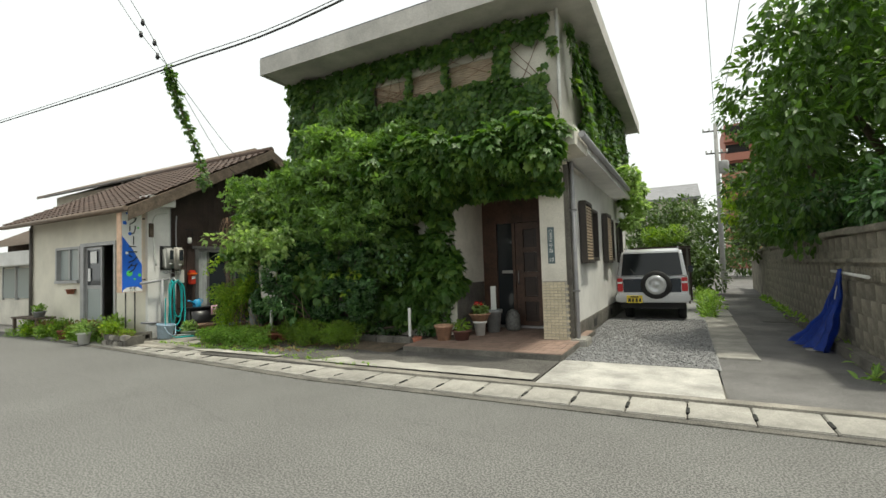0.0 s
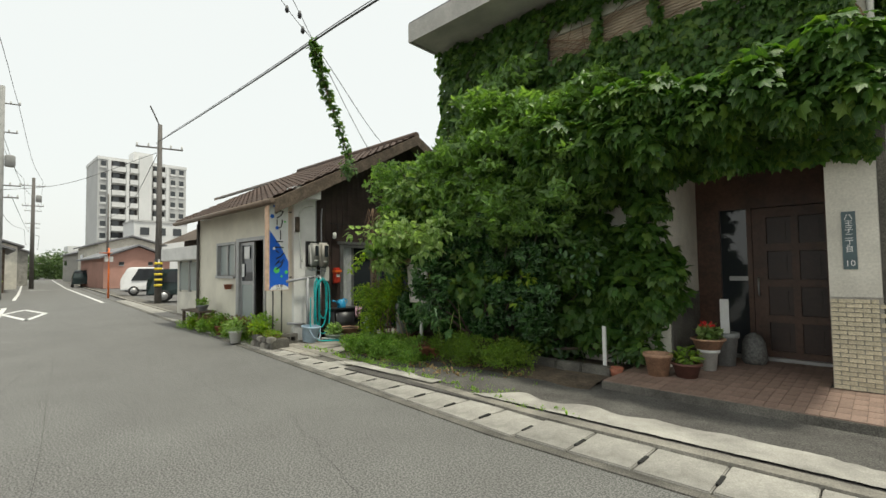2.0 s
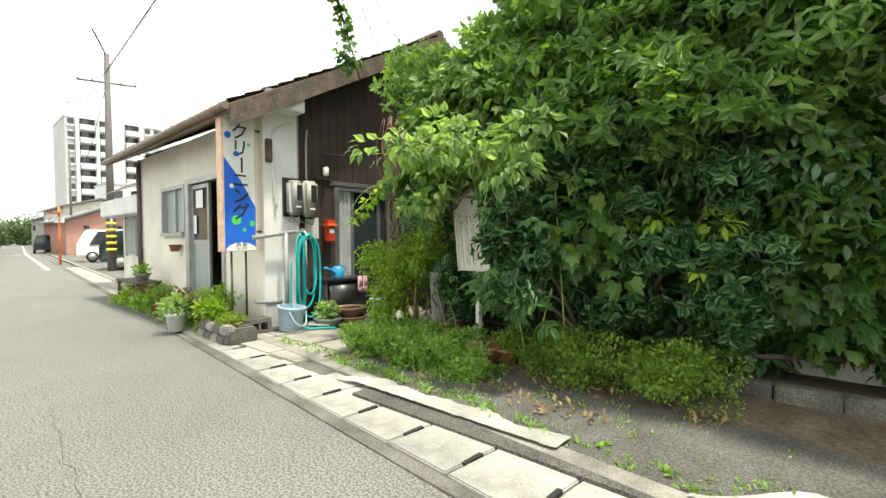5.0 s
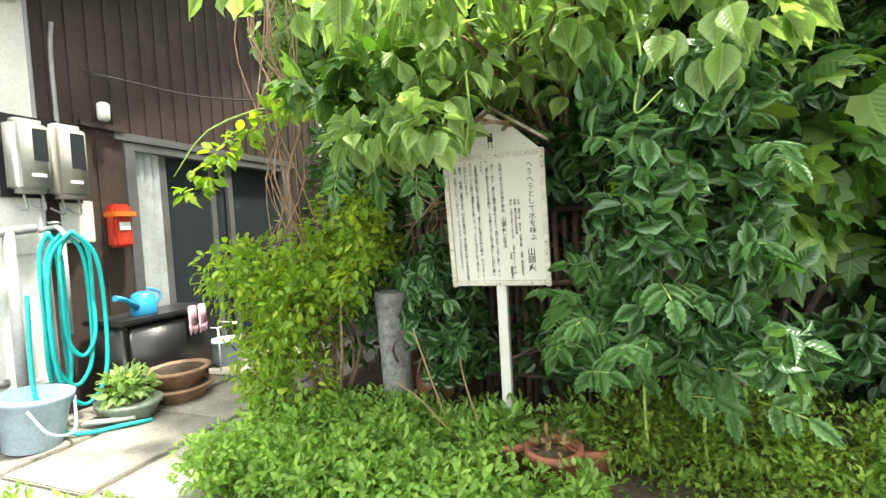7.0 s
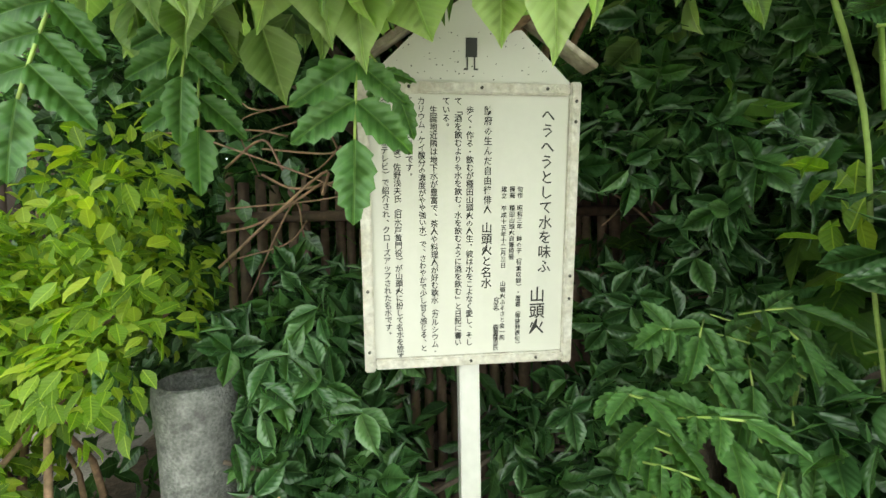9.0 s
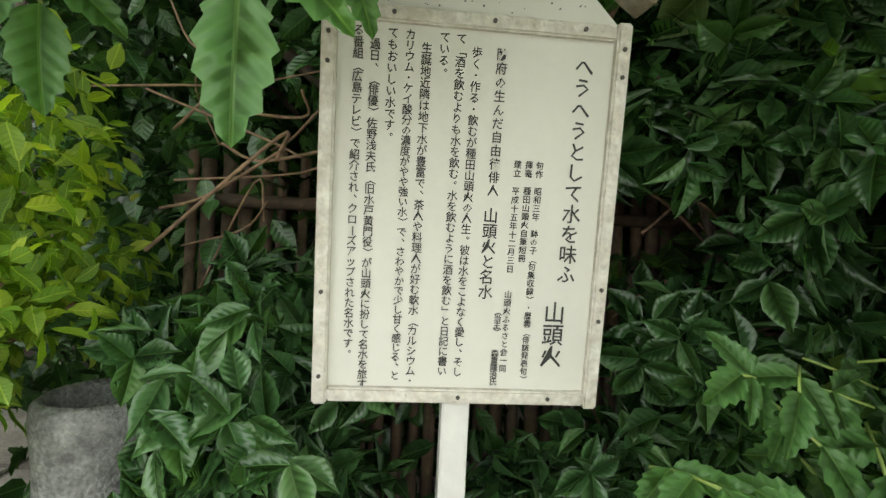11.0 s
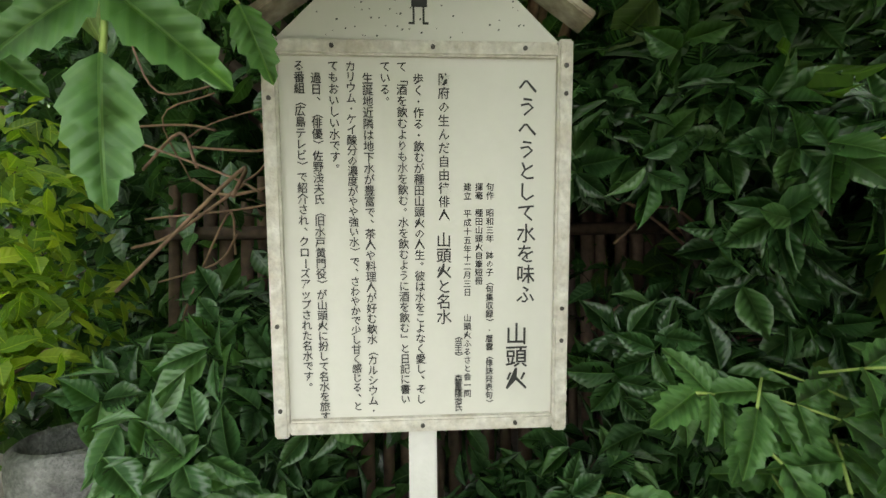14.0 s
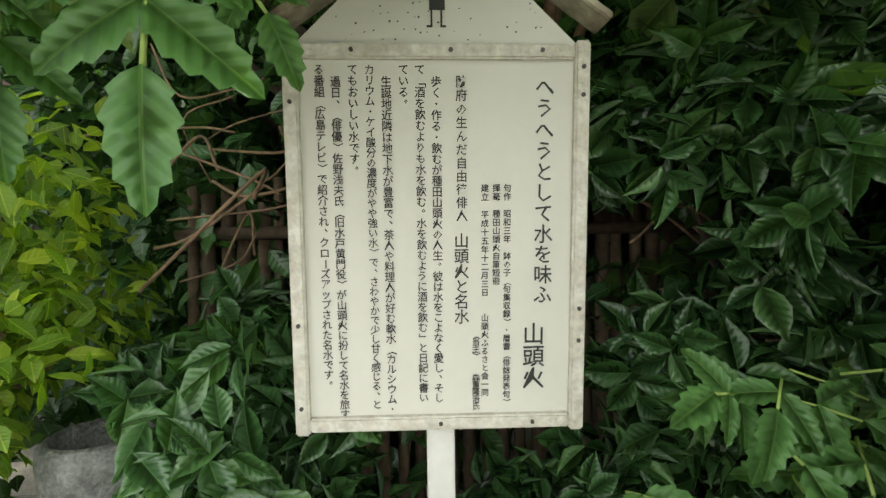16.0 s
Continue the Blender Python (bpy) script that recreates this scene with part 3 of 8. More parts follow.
# loose stones
bm = bmesh.new()
bmesh.ops.create_icosphere(bm, subdivisions=1, radius=1)
ico_v = np.array([v.co[:] for v in bm.verts])
ico_f = [tuple(v.index for v in f.verts) for f in bm.faces]
bm.free()
SHAPES["stone"] = (ico_v * np.array([0.5, 0.6, 0.35]), ico_f)
n = 9000
sp = np.stack([rng.uniform(-1.42, 0.5, n), 7.12 + 5.2 * rng.uniform(0, 1, n) ** 1.2, np.full(n, 0.045)], 1)
gst = leaves("gravel_stones", "stone", sp, rng.normal(size=(n, 3)) * [1, 1, 0.2], rng.normal(size=(n, 3)) * 0.4 + [0, 0, 1], rng.uniform(0.018, 0.042, n), M["gravel"], None, "", True)
tagged(gst, "loose grey crushed stones", "gravel", kind="stuff")
tagged(part("lane", B((0.5, 2.45, 5.72, 45, -0.02, 0.025)), M["asphalt_old"]), "narrow patched asphalt lane between gravel and wall", "lane", kind="structure")
for i in range(6):
    tagged(part("concrete_strip", B((0.52, 1.0 + 0.03 * i, 7.9 + 1.75 * i, 9.62 + 1.75 * i, 0.0, 0.05 + 0.004 * (i % 2)), bevel=0.01), M["concrete"]), "cracked concrete slab along the lane", "slab", kind="structure")
tagged(part("manhole", B((1.55, 2.15, 12.3, 13.0, 0.02, 0.034), bevel=0.004), M["iron"]), "rusty rectangular iron cover in the lane", "manhole", kind="structure")
tagged(part("valve_cover", lathe([(0.1, 0), (0.1, 0.012), (0.02, 0.014)], (1.75, 9.0, 0.025)), M["concrete"]), "small round valve cover in the lane", "cover", kind="structure")
yard = tagged(part("yard_paving", B((-9.9, -7.6, 5.85, 9.2, -0.02, 0.03)), M["concrete_dark"]), "stained concrete paving beside the shop", "paving", kind="structure")
yr = random.Random(14)
for i, (xa, xb) in enumerate(((-9.88, -9.32), (-9.3, -8.66), (-8.64, -8.1))):
    ya = 5.88
    while ya < 9.0:
        yb = ya + yr.uniform(0.42, 0.85)
        part("slab", B((xa + yr.uniform(0, 0.02), xb - yr.uniform(0, 0.02), ya, yb - 0.018, 0.0, 0.045 + yr.uniform(0, 0.006)), bevel=0.006), M["paving"], yard)
        ya = yb
tagged(part("forecourt", B((-7.0, -1.34, 5.7, 7.2, -0.02, 0.05)), M["forecourt"]), "dark weathered concrete before the porch", "paving", kind="structure")
bm = bmesh.new()
bmesh.ops.create_grid(bm, x_segments=50, y_segments=30, size=0.5)
for v in bm.verts:
    v.co = Vector((-6.1 + v.co.x * 4.4, 7.9 + v.co.y * 2.4, 0))
    v.co.z = 0.03 + 0.07 * max(0.0, min(1.0, (v.co.y - 6.75) * 3)) + 0.02 * noise.noise(v.co * 3)
tagged(part("planting_bed", bm, M["soil"]), "dark soil with leaf litter under the shrubs", "soil", kind="structure")
# paler concrete patches with wavy rims
pr = random.Random(11)
for pz, (xa, xb, ya, yb, wob) in enumerate(((-4.75, -1.36, 5.82, 6.16, 0.2), (-7.4, -5.4, 5.84, 6.0, 0.08))):
    bm = bmesh.new()
    n = 48
    low = [bm.verts.new((xa + (xb - xa) * k / n, ya + 0.02 * noise.noise(Vector((k * 0.7, 1, pz))), 0.068 + 0.004 * pz)) for k in range(n + 1)]
    top = []
    for k in range(n + 1):
        e = min(1.0, k / 6)
        w = (yb - ya) * e + wob * e * noise.noise(Vector((k * 0.16, 7.3 + pz, 2))) + 0.03 * noise.noise(Vector((k * 0.9, 3, pz)))
        top.append(bm.verts.new((xa + (xb - xa) * k / n, ya + max(0.03, w), 0.068 + 0.004 * pz)))
    for k in range(n):
        bm.faces.new((low[k], low[k + 1], top[k + 1], top[k]))
    tagged(part("concrete_patch", bm, M["concrete"]), "pale concrete patch with a wavy rim", "paving patch", kind="structure")

# ---- ivy-clad house ----
house = empty("house", "two-storey cream plaster house overgrown with ivy, flat roof", "house", at=(-4.2, 12, 0))
HX0, HX1, HY0, HY1 = -7.15, -1.46, 8.2, 16.4
# ground floor front wall, left of the recess; recess walls; side wall with windows
part("front_wall", B((HX0, -3.45, HY0, HY0 + 0.18, 0, 3.1)), M["plaster"], house)
part("recess_wall", B((-3.63, -3.45, HY0 + 0.18, 9.5, 0, 3.1)), M["plaster"], house)
part("recess_dado", B((-3.448, -3.43, HY0 + 0.02, 9.45, 0.14, 1.05)), M["concrete_dark"], house, "grey tiled dado")
part("door_wall", wall_holes("x", 9.5, 0.15, -3.63, -1.54, 0, 3.1, [(-3.2, -1.72, 0.14, 2.2)]), M["door"], house, "dark brown panelled wall beside the door")
SW = [(9.35, 11.0, 1.45, 2.42), (11.9, 13.4, 1.45, 2.42), (14.2, 15.2, 1.4, 2.42)]
part("side_wall", wall_holes("y", HX1, -0.18, HY0 + 0.3, HY1, 0.34, 3.3, SW), M["plaster_white"], house)
part("foundation", B((HX1 - 0.18, HX1 + 0.02, HY0 + 0.3, HY1, 0, 0.34)), M["concrete_dark"], house, "grey concrete foundation")
for yv in (10.2, 12.4):
    part("foundation_vent", B((HX1 + 0.015, HX1 + 0.026, yv, yv + 0.3, 0.1, 0.25)), M["slot"], house)
part("back_wall", B((HX0, HX1, HY1 - 0.18, HY1, 0, 5.5)), M["plaster"], house)
part("west_wall", B((HX0, HX0 + 0.18, HY0 + 0.18, HY1 - 0.18, 0, 5.5)), M["plaster"], house)
UW = [(-5.1, -4.35, 4.5, 4.98), (-4.25, -3.55, 4.5, 5.0), (-3.46, -2.55, 4.5, 5.0)]
part("upper_front_wall", wall_holes("x", HY0, 0.18, HX0, HX1, 3.1, 5.5, UW), M["plaster"], house)
part("upper_side_wall", B((HX1 - 0.18, HX1, HY0 + 0.18, HY1 - 0.18, 3.3, 5.5)), M["plaster"], house)
part("roof", B((HX0 - 0.25, -0.95, 7.4, HY1 + 0.3, 5.5, 5.62)), M["fascia"], house, "flat concrete roof slab")
for fx0, fx1 in ((-7.4, -5.4), (-5.396, -3.4), (-3.396, -0.95)):
    part("fascia", B((fx0, fx1, 7.372, 7.4, 5.46, 5.8)), M["fascia"], house, "pale panelled roof fascia")
part("fascia", B((-0.95, -0.92, 7.372, HY1 + 0.3, 5.46, 5.8)), M["fascia"], house, "pale panelled roof fascia")
part("fascia", B((-7.43, -7.4, 7.372, HY1 + 0.3, 5.46, 5.8)), M["fascia"], house, "pale panelled roof fascia")
part("roof_rim", B((-7.42, -0.93, 7.38, HY1 + 0.3, 5.8, 5.83)), M["alu_dark"], house)
part("canopy", B((-4.6, -1.08, 7.3, HY0, 3.02, 3.3)), M["plaster"], house, "canopy slab over the porch")
part("side_eave", B((HX1, -1.06, HY0, 15.6, 3.06, 3.32)), M["plaster_white"], house, "pale concrete eave between the storeys")
part("eave_gutter", tube([(-1.02, 7.5, 3.2), (-1.02, 15.6, 3.24)], 0.05, 8), M["pvc"], house, "grey eave gutter")
# pillar
pillar = part("pillar", B((-1.88, -1.48, HY0, 8.5, 0.14, 3.03)), M["plaster"], house, "cream plaster porch pillar")
part("pillar_edge", B((-1.476, -1.4, HY0 + 0.03, 8.45, 0.1, 3.0)), M["concrete_dark"], house)
part("downpipe", tube([(-1.35, 8.3, 0.1), (-1.35, 8.3, 3.0)], 0.032, 8), M["pvc"], house, "grey downpipe")
for zb in (0.9, 2.2):
    part("bracket", B((-1.4, -1.3, 8.26, 8.34, zb, zb + 0.025)), M["alu_dark"], house)
part("footing", B((-1.46, -1.2, 8.15, 8.6, 0.0, 0.16), bevel=0.02), M["concrete"], house)
plate = part("address_plate", B((-1.76, -1.65, HY0 - 0.012, HY0 - 0.002, 1.36, 1.95)), M["plate"], house, "dark blue-green address plate with white writing")
FRONT = Matrix.Translation((0, HY0 - 0.014, 0)) @ pose(0, 0, 0, 90, 0, 0)
column("writing", "八王子二丁目", -1.705, 1.89, 0.068, 0.066, 0, M["sign_white"], plate, FRONT)
text_mesh("number", "10", 0.085, FRONT @ pose(-1.705, 1.42, 0), M["sign_white"], plate)
# door in the recess
PANELS = [(xx, xx + 0.27, z0, z1) for xx in (-2.6, -2.25) for z0, z1 in ((0.26, 0.64), (0.74, 1.12), (1.22, 1.6), (1.7, 2.06))]
door = part("door", wall_holes("x", 9.51, 0.06, -2.76, -1.82, 0.15, 2.19, PANELS), M["door"], house, "brown carved wooden entrance door")
for a, b, z0, z1 in PANELS:
    part("door_panel", B((a + 0.002, b - 0.002, 9.545, 9.565, z0 + 0.002, z1 - 0.002)), M["door_dark"], door)
    part("raised_panel", B((a + 0.05, b - 0.05, 9.528, 9.545, z0 + 0.05, z1 - 0.05), bevel=0.008), M["door_dark"], door)
    part("moulding", B((a, b, 9.5, 9.512, z0 - 0.018, z0), (a, b, 9.5, 9.512, z1, z1 + 0.018), bevel=0.003), M["door"], door)
part("door_frame", B((-2.82, -2.763, 9.48, 9.6, 0.14, 2.2), (-1.817, -1.72, 9.48, 9.6, 0.14, 2.2), (-3.2, -3.15, 9.48, 9.6, 0.14, 2.2)), M["door"], house, "brown wooden door frame")
part("side_light", B((-3.15, -2.82, 9.55, 9.57, 0.14, 2.2)), M["glass"], house, "dark glass beside the door")
part("paper_strip", B((-3.12, -2.98, 9.505, 9.512, 2.215, 2.25), (-2.95, -2.8, 9.505, 9.512, 2.22, 2.26), (-2.76, -2.4, 9.505, 9.512, 2.22, 2.265)), M["sign_white"], house, "white paper strip over the door")
part("handle", tube([(-2.7, 9.5, 1.0), (-2.7, 9.46, 1.02), (-2.7, 9.46, 1.22), (-2.7, 9.5, 1.24)], 0.012), M["alu"], door, "metal pull handle")
part("letter_slot", B((-3.05, -2.8, 9.5, 9.53, 1.2, 1.26)), M["alu"], door)
part("transom", B((-3.22, -1.7, 9.52, 9.6, 2.2, 2.28)), M["alu_dark"], house)
part("threshold", B((-3.25, -1.7, 9.4, 9.5, 0.14, 0.18)), M["alu"], house)
part("ceiling_recess", B((-3.63, -1.4, HY0, 9.65, 2.95, 3.0)), M["plaster"], house)
# porch
porch = part("porch", B((-3.82, -1.3, 6.98, 9.5, 0, 0.128), bevel=0.008), M["concrete_dark"], house, "low concrete porch")
# side windows with shutters
for i, (a, b, z0, z1) in enumerate(SW):
    w = part("window", B((HX1 - 0.1, HX1 - 0.09, a, b, z0, z1)), M["glass"], house, "dark window pane")
    part("window_frame", B((HX1 - 0.11, HX1 + 0.05, a - 0.03, a + 0.03, z0 - 0.03, z1 + 0.03), (HX1 - 0.11, HX1 + 0.05, b - 0.03, b + 0.03, z0 - 0.03, z1 + 0.03), (HX1 - 0.11, HX1 + 0.05, a + 0.03, b - 0.03, z1 - 0.02, z1 + 0.03), (HX1 - 0.11, HX1 + 0.06, a + 0.03, b - 0.03, z0 - 0.05, z0 + 0.02), (HX1 - 0.11, HX1 + 0.0, (a + b) / 2 - 0.02, (a + b) / 2 + 0.02, z0 + 0.02, z1 - 0.02)), M["shutter_dark"], w)
    if i < 2:
        s = part("shutter", B((HX1 + 0.02, HX1 + 0.13, a - 0.12, a - 0.07, z0 - 0.1, z1 + 0.06), (HX1 + 0.02, HX1 + 0.13, a + 0.5, a + 0.55, z0 - 0.1, z1 + 0.06), (HX1 + 0.02, HX1 + 0.13, a - 0.07, a + 0.5, z1, z1 + 0.06), (HX1 + 0.02, HX1 + 0.13, a - 0.07, a + 0.5, z0 - 0.1, z0 - 0.04)), M["shutter_dark"], house, "brown shutter case with ribbed panel")
        for k in range(18):
            zz = z0 - 0.03 + k * (z1 - z0 + 0.02) / 18
            part("slat", B((HX1 + 0.1, HX1 + 0.125, a - 0.07, a + 0.5, zz, zz + 0.036)), M["shutter"], s)
# upper windows: tan rolling shutters
for a, b, z0, z1 in UW:
    s = part("roller_shutter", B((a, b, HY0 + 0.06, HY0 + 0.08, z0, z1)), M["shutter"], house, "closed tan roller shutter")
    n = 12
    for k in range(n):
        zz = z0 + k * (z1 - z0) / n
        part("slat", B((a, b, HY0 + 0.02, HY0 + 0.058, zz + 0.004, zz + (z1 - z0) / n - 0.004), bevel=0.006), M["shutter"], s)
    part("shutter_frame", B((a - 0.03, a, HY0 - 0.02, HY0 + 0.08, z0 - 0.03, z1 + 0.03), (b, b + 0.03, HY0 - 0.02, HY0 + 0.08, z0 - 0.03, z1 + 0.03), (a, b, HY0 - 0.03, HY0 + 0.08, z0 - 0.04, z0)), M["alu_dark"], s)
part("corner_conduit", tube([(-1.46, 8.17, 3.3), (-1.46, 8.17, 5.5)], 0.03), M["pvc_white"], house)

# ---- cleaner's shop ----
shop = empty("shop", "low cream plaster shop with brown tiled gable roof", "shop", at=(-12.5, 9, 0))
SX0, SX1, SY0, SY1 = -15.2, -10.0, 6.5, 13.0
part("front_wall", wall_holes("x", SY0, 0.16, SX0, SX1, 0, 2.85, [(-13.85, -12.72, 1.32, 2.12), (-12.6, -11.15, 0.3, 2.14)]), M["plaster_cream"], shop)
part("corner_pier", B((SX1, SX1 + 0.08, SY0, 6.98, 0, 2.95)), M["plaster_white"], shop, "white plaster corner pier")
part("pier_foot", B((SX1, SX1 + 0.12, SY0 - 0.03, 7.0, 0, 0.32), bevel=0.02), M["plaster_white"], shop)
part("end_wall", wall_holes("y", SX1, -0.16, 6.66, SY1, 0, 2.9, [(7.62, 9.6, 0.1, 1.98)]), M["siding"], shop, "dark brown metal siding")
bm = bmesh.new()
for xx in (SX1 - 0.16, SX0 + 0.1):
    bm = bmesh.new()
    a = [bm.verts.new((xx, y, z)) for y, z in ((6.5, 2.9), (9.6, 4.5), (13.0, 2.9))]
    b = [bm.verts.new((xx + 0.14, y, z)) for y, z in ((6.5, 2.9), (9.6, 4.5), (13.0, 2.9))]
    bm.faces.new(a)
    bm.faces.new(b[::-1])
    for i in range(3):
        bm.faces.new((a[i], a[(i + 1) % 3], b[(i + 1) % 3], b[i]))
    part("gable", bm, M["siding"], shop)
for k in range(44):
    y = 6.99 + k * 0.14
    if 7.5 < y < 9.65:
        z0 = 2.02
    else:
        z0 = 0.25
    part("siding_rib", B((SX1, SX1 + 0.012, y, y + 0.02, z0, min(2.9 + max(0, (y - 6.5)) * 0.49, 4.4) if y < 9.6 else max(2.9, 4.4 - (y - 9.6) * 0.47))), M["siding"], shop)
part("back_wall", B((SX0, SX1, SY1 - 0.15, SY1, 0, 2.9)), M["plaster"], shop)
part("west_wall", B((SX0, SX0 + 0.15, SY0 + 0.16, SY1 - 0.15, 0, 2.9)), M["plaster"], shop)
part("inside_floor", B((SX0 + 0.15, SX1 - 0.16, SY0 + 0.16, SY1 - 0.15, 0, 0.1)), M["dark"], shop)
part("inside_wall", B((-14.9, -10.2, 9.9, 9.95, 0.1, 2.9)), M["dark"], shop)
# roof: two slopes, front one with tile courses
RX0, RX1, RY0, RYR = -15.35, -9.62, 5.95, 9.6
RZ0, RZR = 2.78, 4.68
bm = bmesh.new()
prof = [(RY0, RZ0 - 0.1), (RYR, RZR - 0.1), (13.25, RZ0 - 0.1), (13.25, RZ0), (RYR, RZR), (RY0, RZ0)]
a = [bm.verts.new((RX0, y, z)) for y, z in prof]
b = [bm.verts.new((RX1, y, z)) for y, z in prof]
bm.faces.new(a)
bm.faces.new(b[::-1])
for i in range(6):
    bm.faces.new((a[i], a[(i + 1) % 6], b[(i + 1) % 6], b[i]))
roof = part("roof", bm, M["roof_brown"], shop, "brown tiled gable roof")
slope = math.atan2(RZR - RZ0, RYR - RY0)
ROWS_T, COLS_T = 17, 24
run = math.hypot(RZR - RZ0, RYR - RY0) / ROWS_T
tw = (RX1 - RX0) / COLS_T
bm = bmesh.new()
for r in range(2):
    prev = None
    for k in range(7):
        xx = tw * k / 6
        zz = 0.03 + 0.022 * math.cos(2 * math.pi * k / 6)
        cur = [bm.verts.new((xx, 0, zz - 0.03)), bm.verts.new((xx, 0, zz)), bm.verts.new((xx, run * 1.04, zz - 0.022))]
        if prev and r == 0:
            bm.faces.new((prev[0], cur[0], cur[1], prev[1]))
            bm.faces.new((prev[1], cur[1], cur[2], prev[2]))
        prev = cur
    break
tile_me = bpy.data.meshes.new("roof_tile")
bm.to_mesh(tile_me)
bm.free()
shop_tiles = []
tr = random.Random(4)
tile_rest = bmesh.new()
for r in range(ROWS_T):
    for c in range(COLS_T):
        m = Matrix.Translation((RX0 + c * tw, RY0 + r * run * math.cos(slope), RZ0 + r * run * math.sin(slope) + tr.uniform(0, 0.006))) @ Matrix.Rotation(slope, 4, "X")
        if c >= 12 or r < 3:
            shop_tiles.append(m)
        else:
            tmp = tile_me.copy()
            tmp.transform(m)
            tile_rest.from_mesh(tmp)
            bpy.data.meshes.remove(tmp)
rest = part("roof_tiles", tile_rest, M["roof"], shop)
rest["kind"] = "stuff"
part("ridge_cap", tube([(RX0, RYR, RZR + 0.03), (RX1, RYR, RZR + 0.03)], 0.09, 10), M["roof"], shop)
for s in (-1, 1):
    y1 = RYR + s * (RYR - RY0)
    bm = bmesh.new()
    q = [(y1, RZ0 - 0.28), (RYR, RZR - 0.22), (RYR, RZR + 0.02), (y1, RZ0 - 0.02)]
    a = [bm.verts.new((RX1, y, z)) for y, z in q]
    b = [bm.verts.new((RX1 + 0.03, y, z)) for y, z in q]
    bm.faces.new(a)
    bm.faces.new(b[::-1])
    for i in range(4):
        bm.faces.new((a[i], a[(i + 1) % 4], b[(i + 1) % 4], b[i]))
    part("bargeboard", bm, M["wood"], shop, "weathered wooden bargeboard")
part("eave_gutter", tube([(RX0, RY0 - 0.04, RZ0 - 0.05), (RX1, RY0 - 0.04, RZ0 - 0.03)], 0.05), M["roof_brown"], shop, "brown eave gutter")
part("eave_box", B((RX1 - 0.42, RX1 - 0.02, 6.4, 6.95, 2.86, 3.08), bevel=0.01), M["plaster_white"], shop, "white boxed eave end")
# window and door of the front
w = part("window", B((-13.83, -12.74, SY0 + 0.06, SY0 + 0.07, 1.34, 2.1)), M["glass_pale"], shop, "frosted sliding window")
part("window_frame", B((-13.88, -13.82, SY0 - 0.03, SY0 + 0.12, 1.29, 2.15), (-12.76, -12.69, SY0 - 0.03, SY0 + 0.12, 1.29, 2.15), (-13.82, -12.76, SY0 - 0.03, SY0 + 0.12, 2.09, 2.15), (-13.84, -12.72, SY0 - 0.07, SY0 + 0.12, 1.26, 1.33), (-13.32, -13.27, SY0 + 0.02, SY0 + 0.1, 1.33, 2.09)), M["alu"], w)
d = part("sliding_door", B((-12.5, -12.46, SY0 + 0.03, SY0 + 0.07, 0.32, 2.1), (-11.86, -11.8, SY0 + 0.03, SY0 + 0.07, 0.32, 2.1), (-12.46, -11.86, SY0 + 0.03, SY0 + 0.07, 2.04, 2.1), (-12.46, -11.86, SY0 + 0.03, SY0 + 0.07, 1.12, 1.2), (-12.46, -11.86, SY0 + 0.03, SY0 + 0.07, 0.32, 0.4)), M["alu"], shop, "half-open aluminium sliding door")
part("pane", B((-12.46, -11.86, SY0 + 0.045, SY0 + 0.055, 1.2, 2.04)), M["glass"], d)
part("pane", B((-12.46, -11.86, SY0 + 0.045, SY0 + 0.055, 0.4, 1.12)), M["glass_pale"], d)
part("notice", B((-12.3, -12.02, SY0 + 0.022, SY0 + 0.028, 1.72, 2.0)), M["sign_white"], d, "white paper notice")
part("notice", B((-12.42, -12.3, SY0 + 0.022, SY0 + 0.028, 1.3, 1.6)), M["sign_white"], d, "white paper notice")
part("door_frame", B((-12.66, -12.5, SY0 - 0.03, SY0 + 0.12, 0.28, 2.2), (-11.2, -11.12, SY0 - 0.03, SY0 + 0.12, 0.28, 2.2), (-12.5, -11.2, SY0 - 0.03, SY0 + 0.12, 2.12, 2.2), (-12.5, -11.2, SY0 - 0.03, SY0 + 0.12, 0.27, 0.32)), M["alu"], shop)
part("step", B((-12.7, -11.0, 6.15, 6.5, 0, 0.26), bevel=0.02), M["concrete_dark"], shop, "mossy concrete door step")
part("downpipe", tube([(-15.15, 6.44, 0.2), (-15.15, 6.44, 2.75)], 0.035), M["pole_dark"], shop, "dark downpipe")
part("shop_gasket", B((-15.24, -15.2, 6.46, 6.6, 0.0, 2.85)), M["pole_dark"], shop)
# side sliding door: grey frame, curtain, dark panes
sd = part("side_door", B((SX1 - 0.1, SX1 + 0.02, 7.62, 7.7, 0.1, 1.98), (SX1 - 0.1, SX1 + 0.02, 9.52, 9.6, 0.1, 1.98), (SX1 - 0.1, SX1 + 0.02, 7.7, 9.52, 1.92, 1.98), (SX1 - 0.1, SX1 + 0.02, 7.7, 9.52, 0.1, 0.14), (SX1 - 0.06, SX1 - 0.02, 7.94, 8.0, 0.14, 1.92), (SX1 - 0.1, SX1 - 0.06, 8.5, 8.56, 0.14, 1.92), (SX1 - 0.06, SX1 - 0.02, 8.68, 8.74, 0.14, 1.92)), M["alu_dark"], shop, "grey aluminium sliding door with dark panes")
part("pane", B((SX1 - 0.085, SX1 - 0.075, 7.98, 9.52, 0.14, 1.92)), M["glass"], sd)
bm = bmesh.new()
cols = []
for k in range(13):
    yy = 7.7 + 0.26 * k / 12
    xx = SX1 - 0.035 + 0.012 * math.sin(k * 1.9)
    cols.append([bm.verts.new((xx, yy, 0.14)), bm.verts.new((xx, yy, 1.92))])
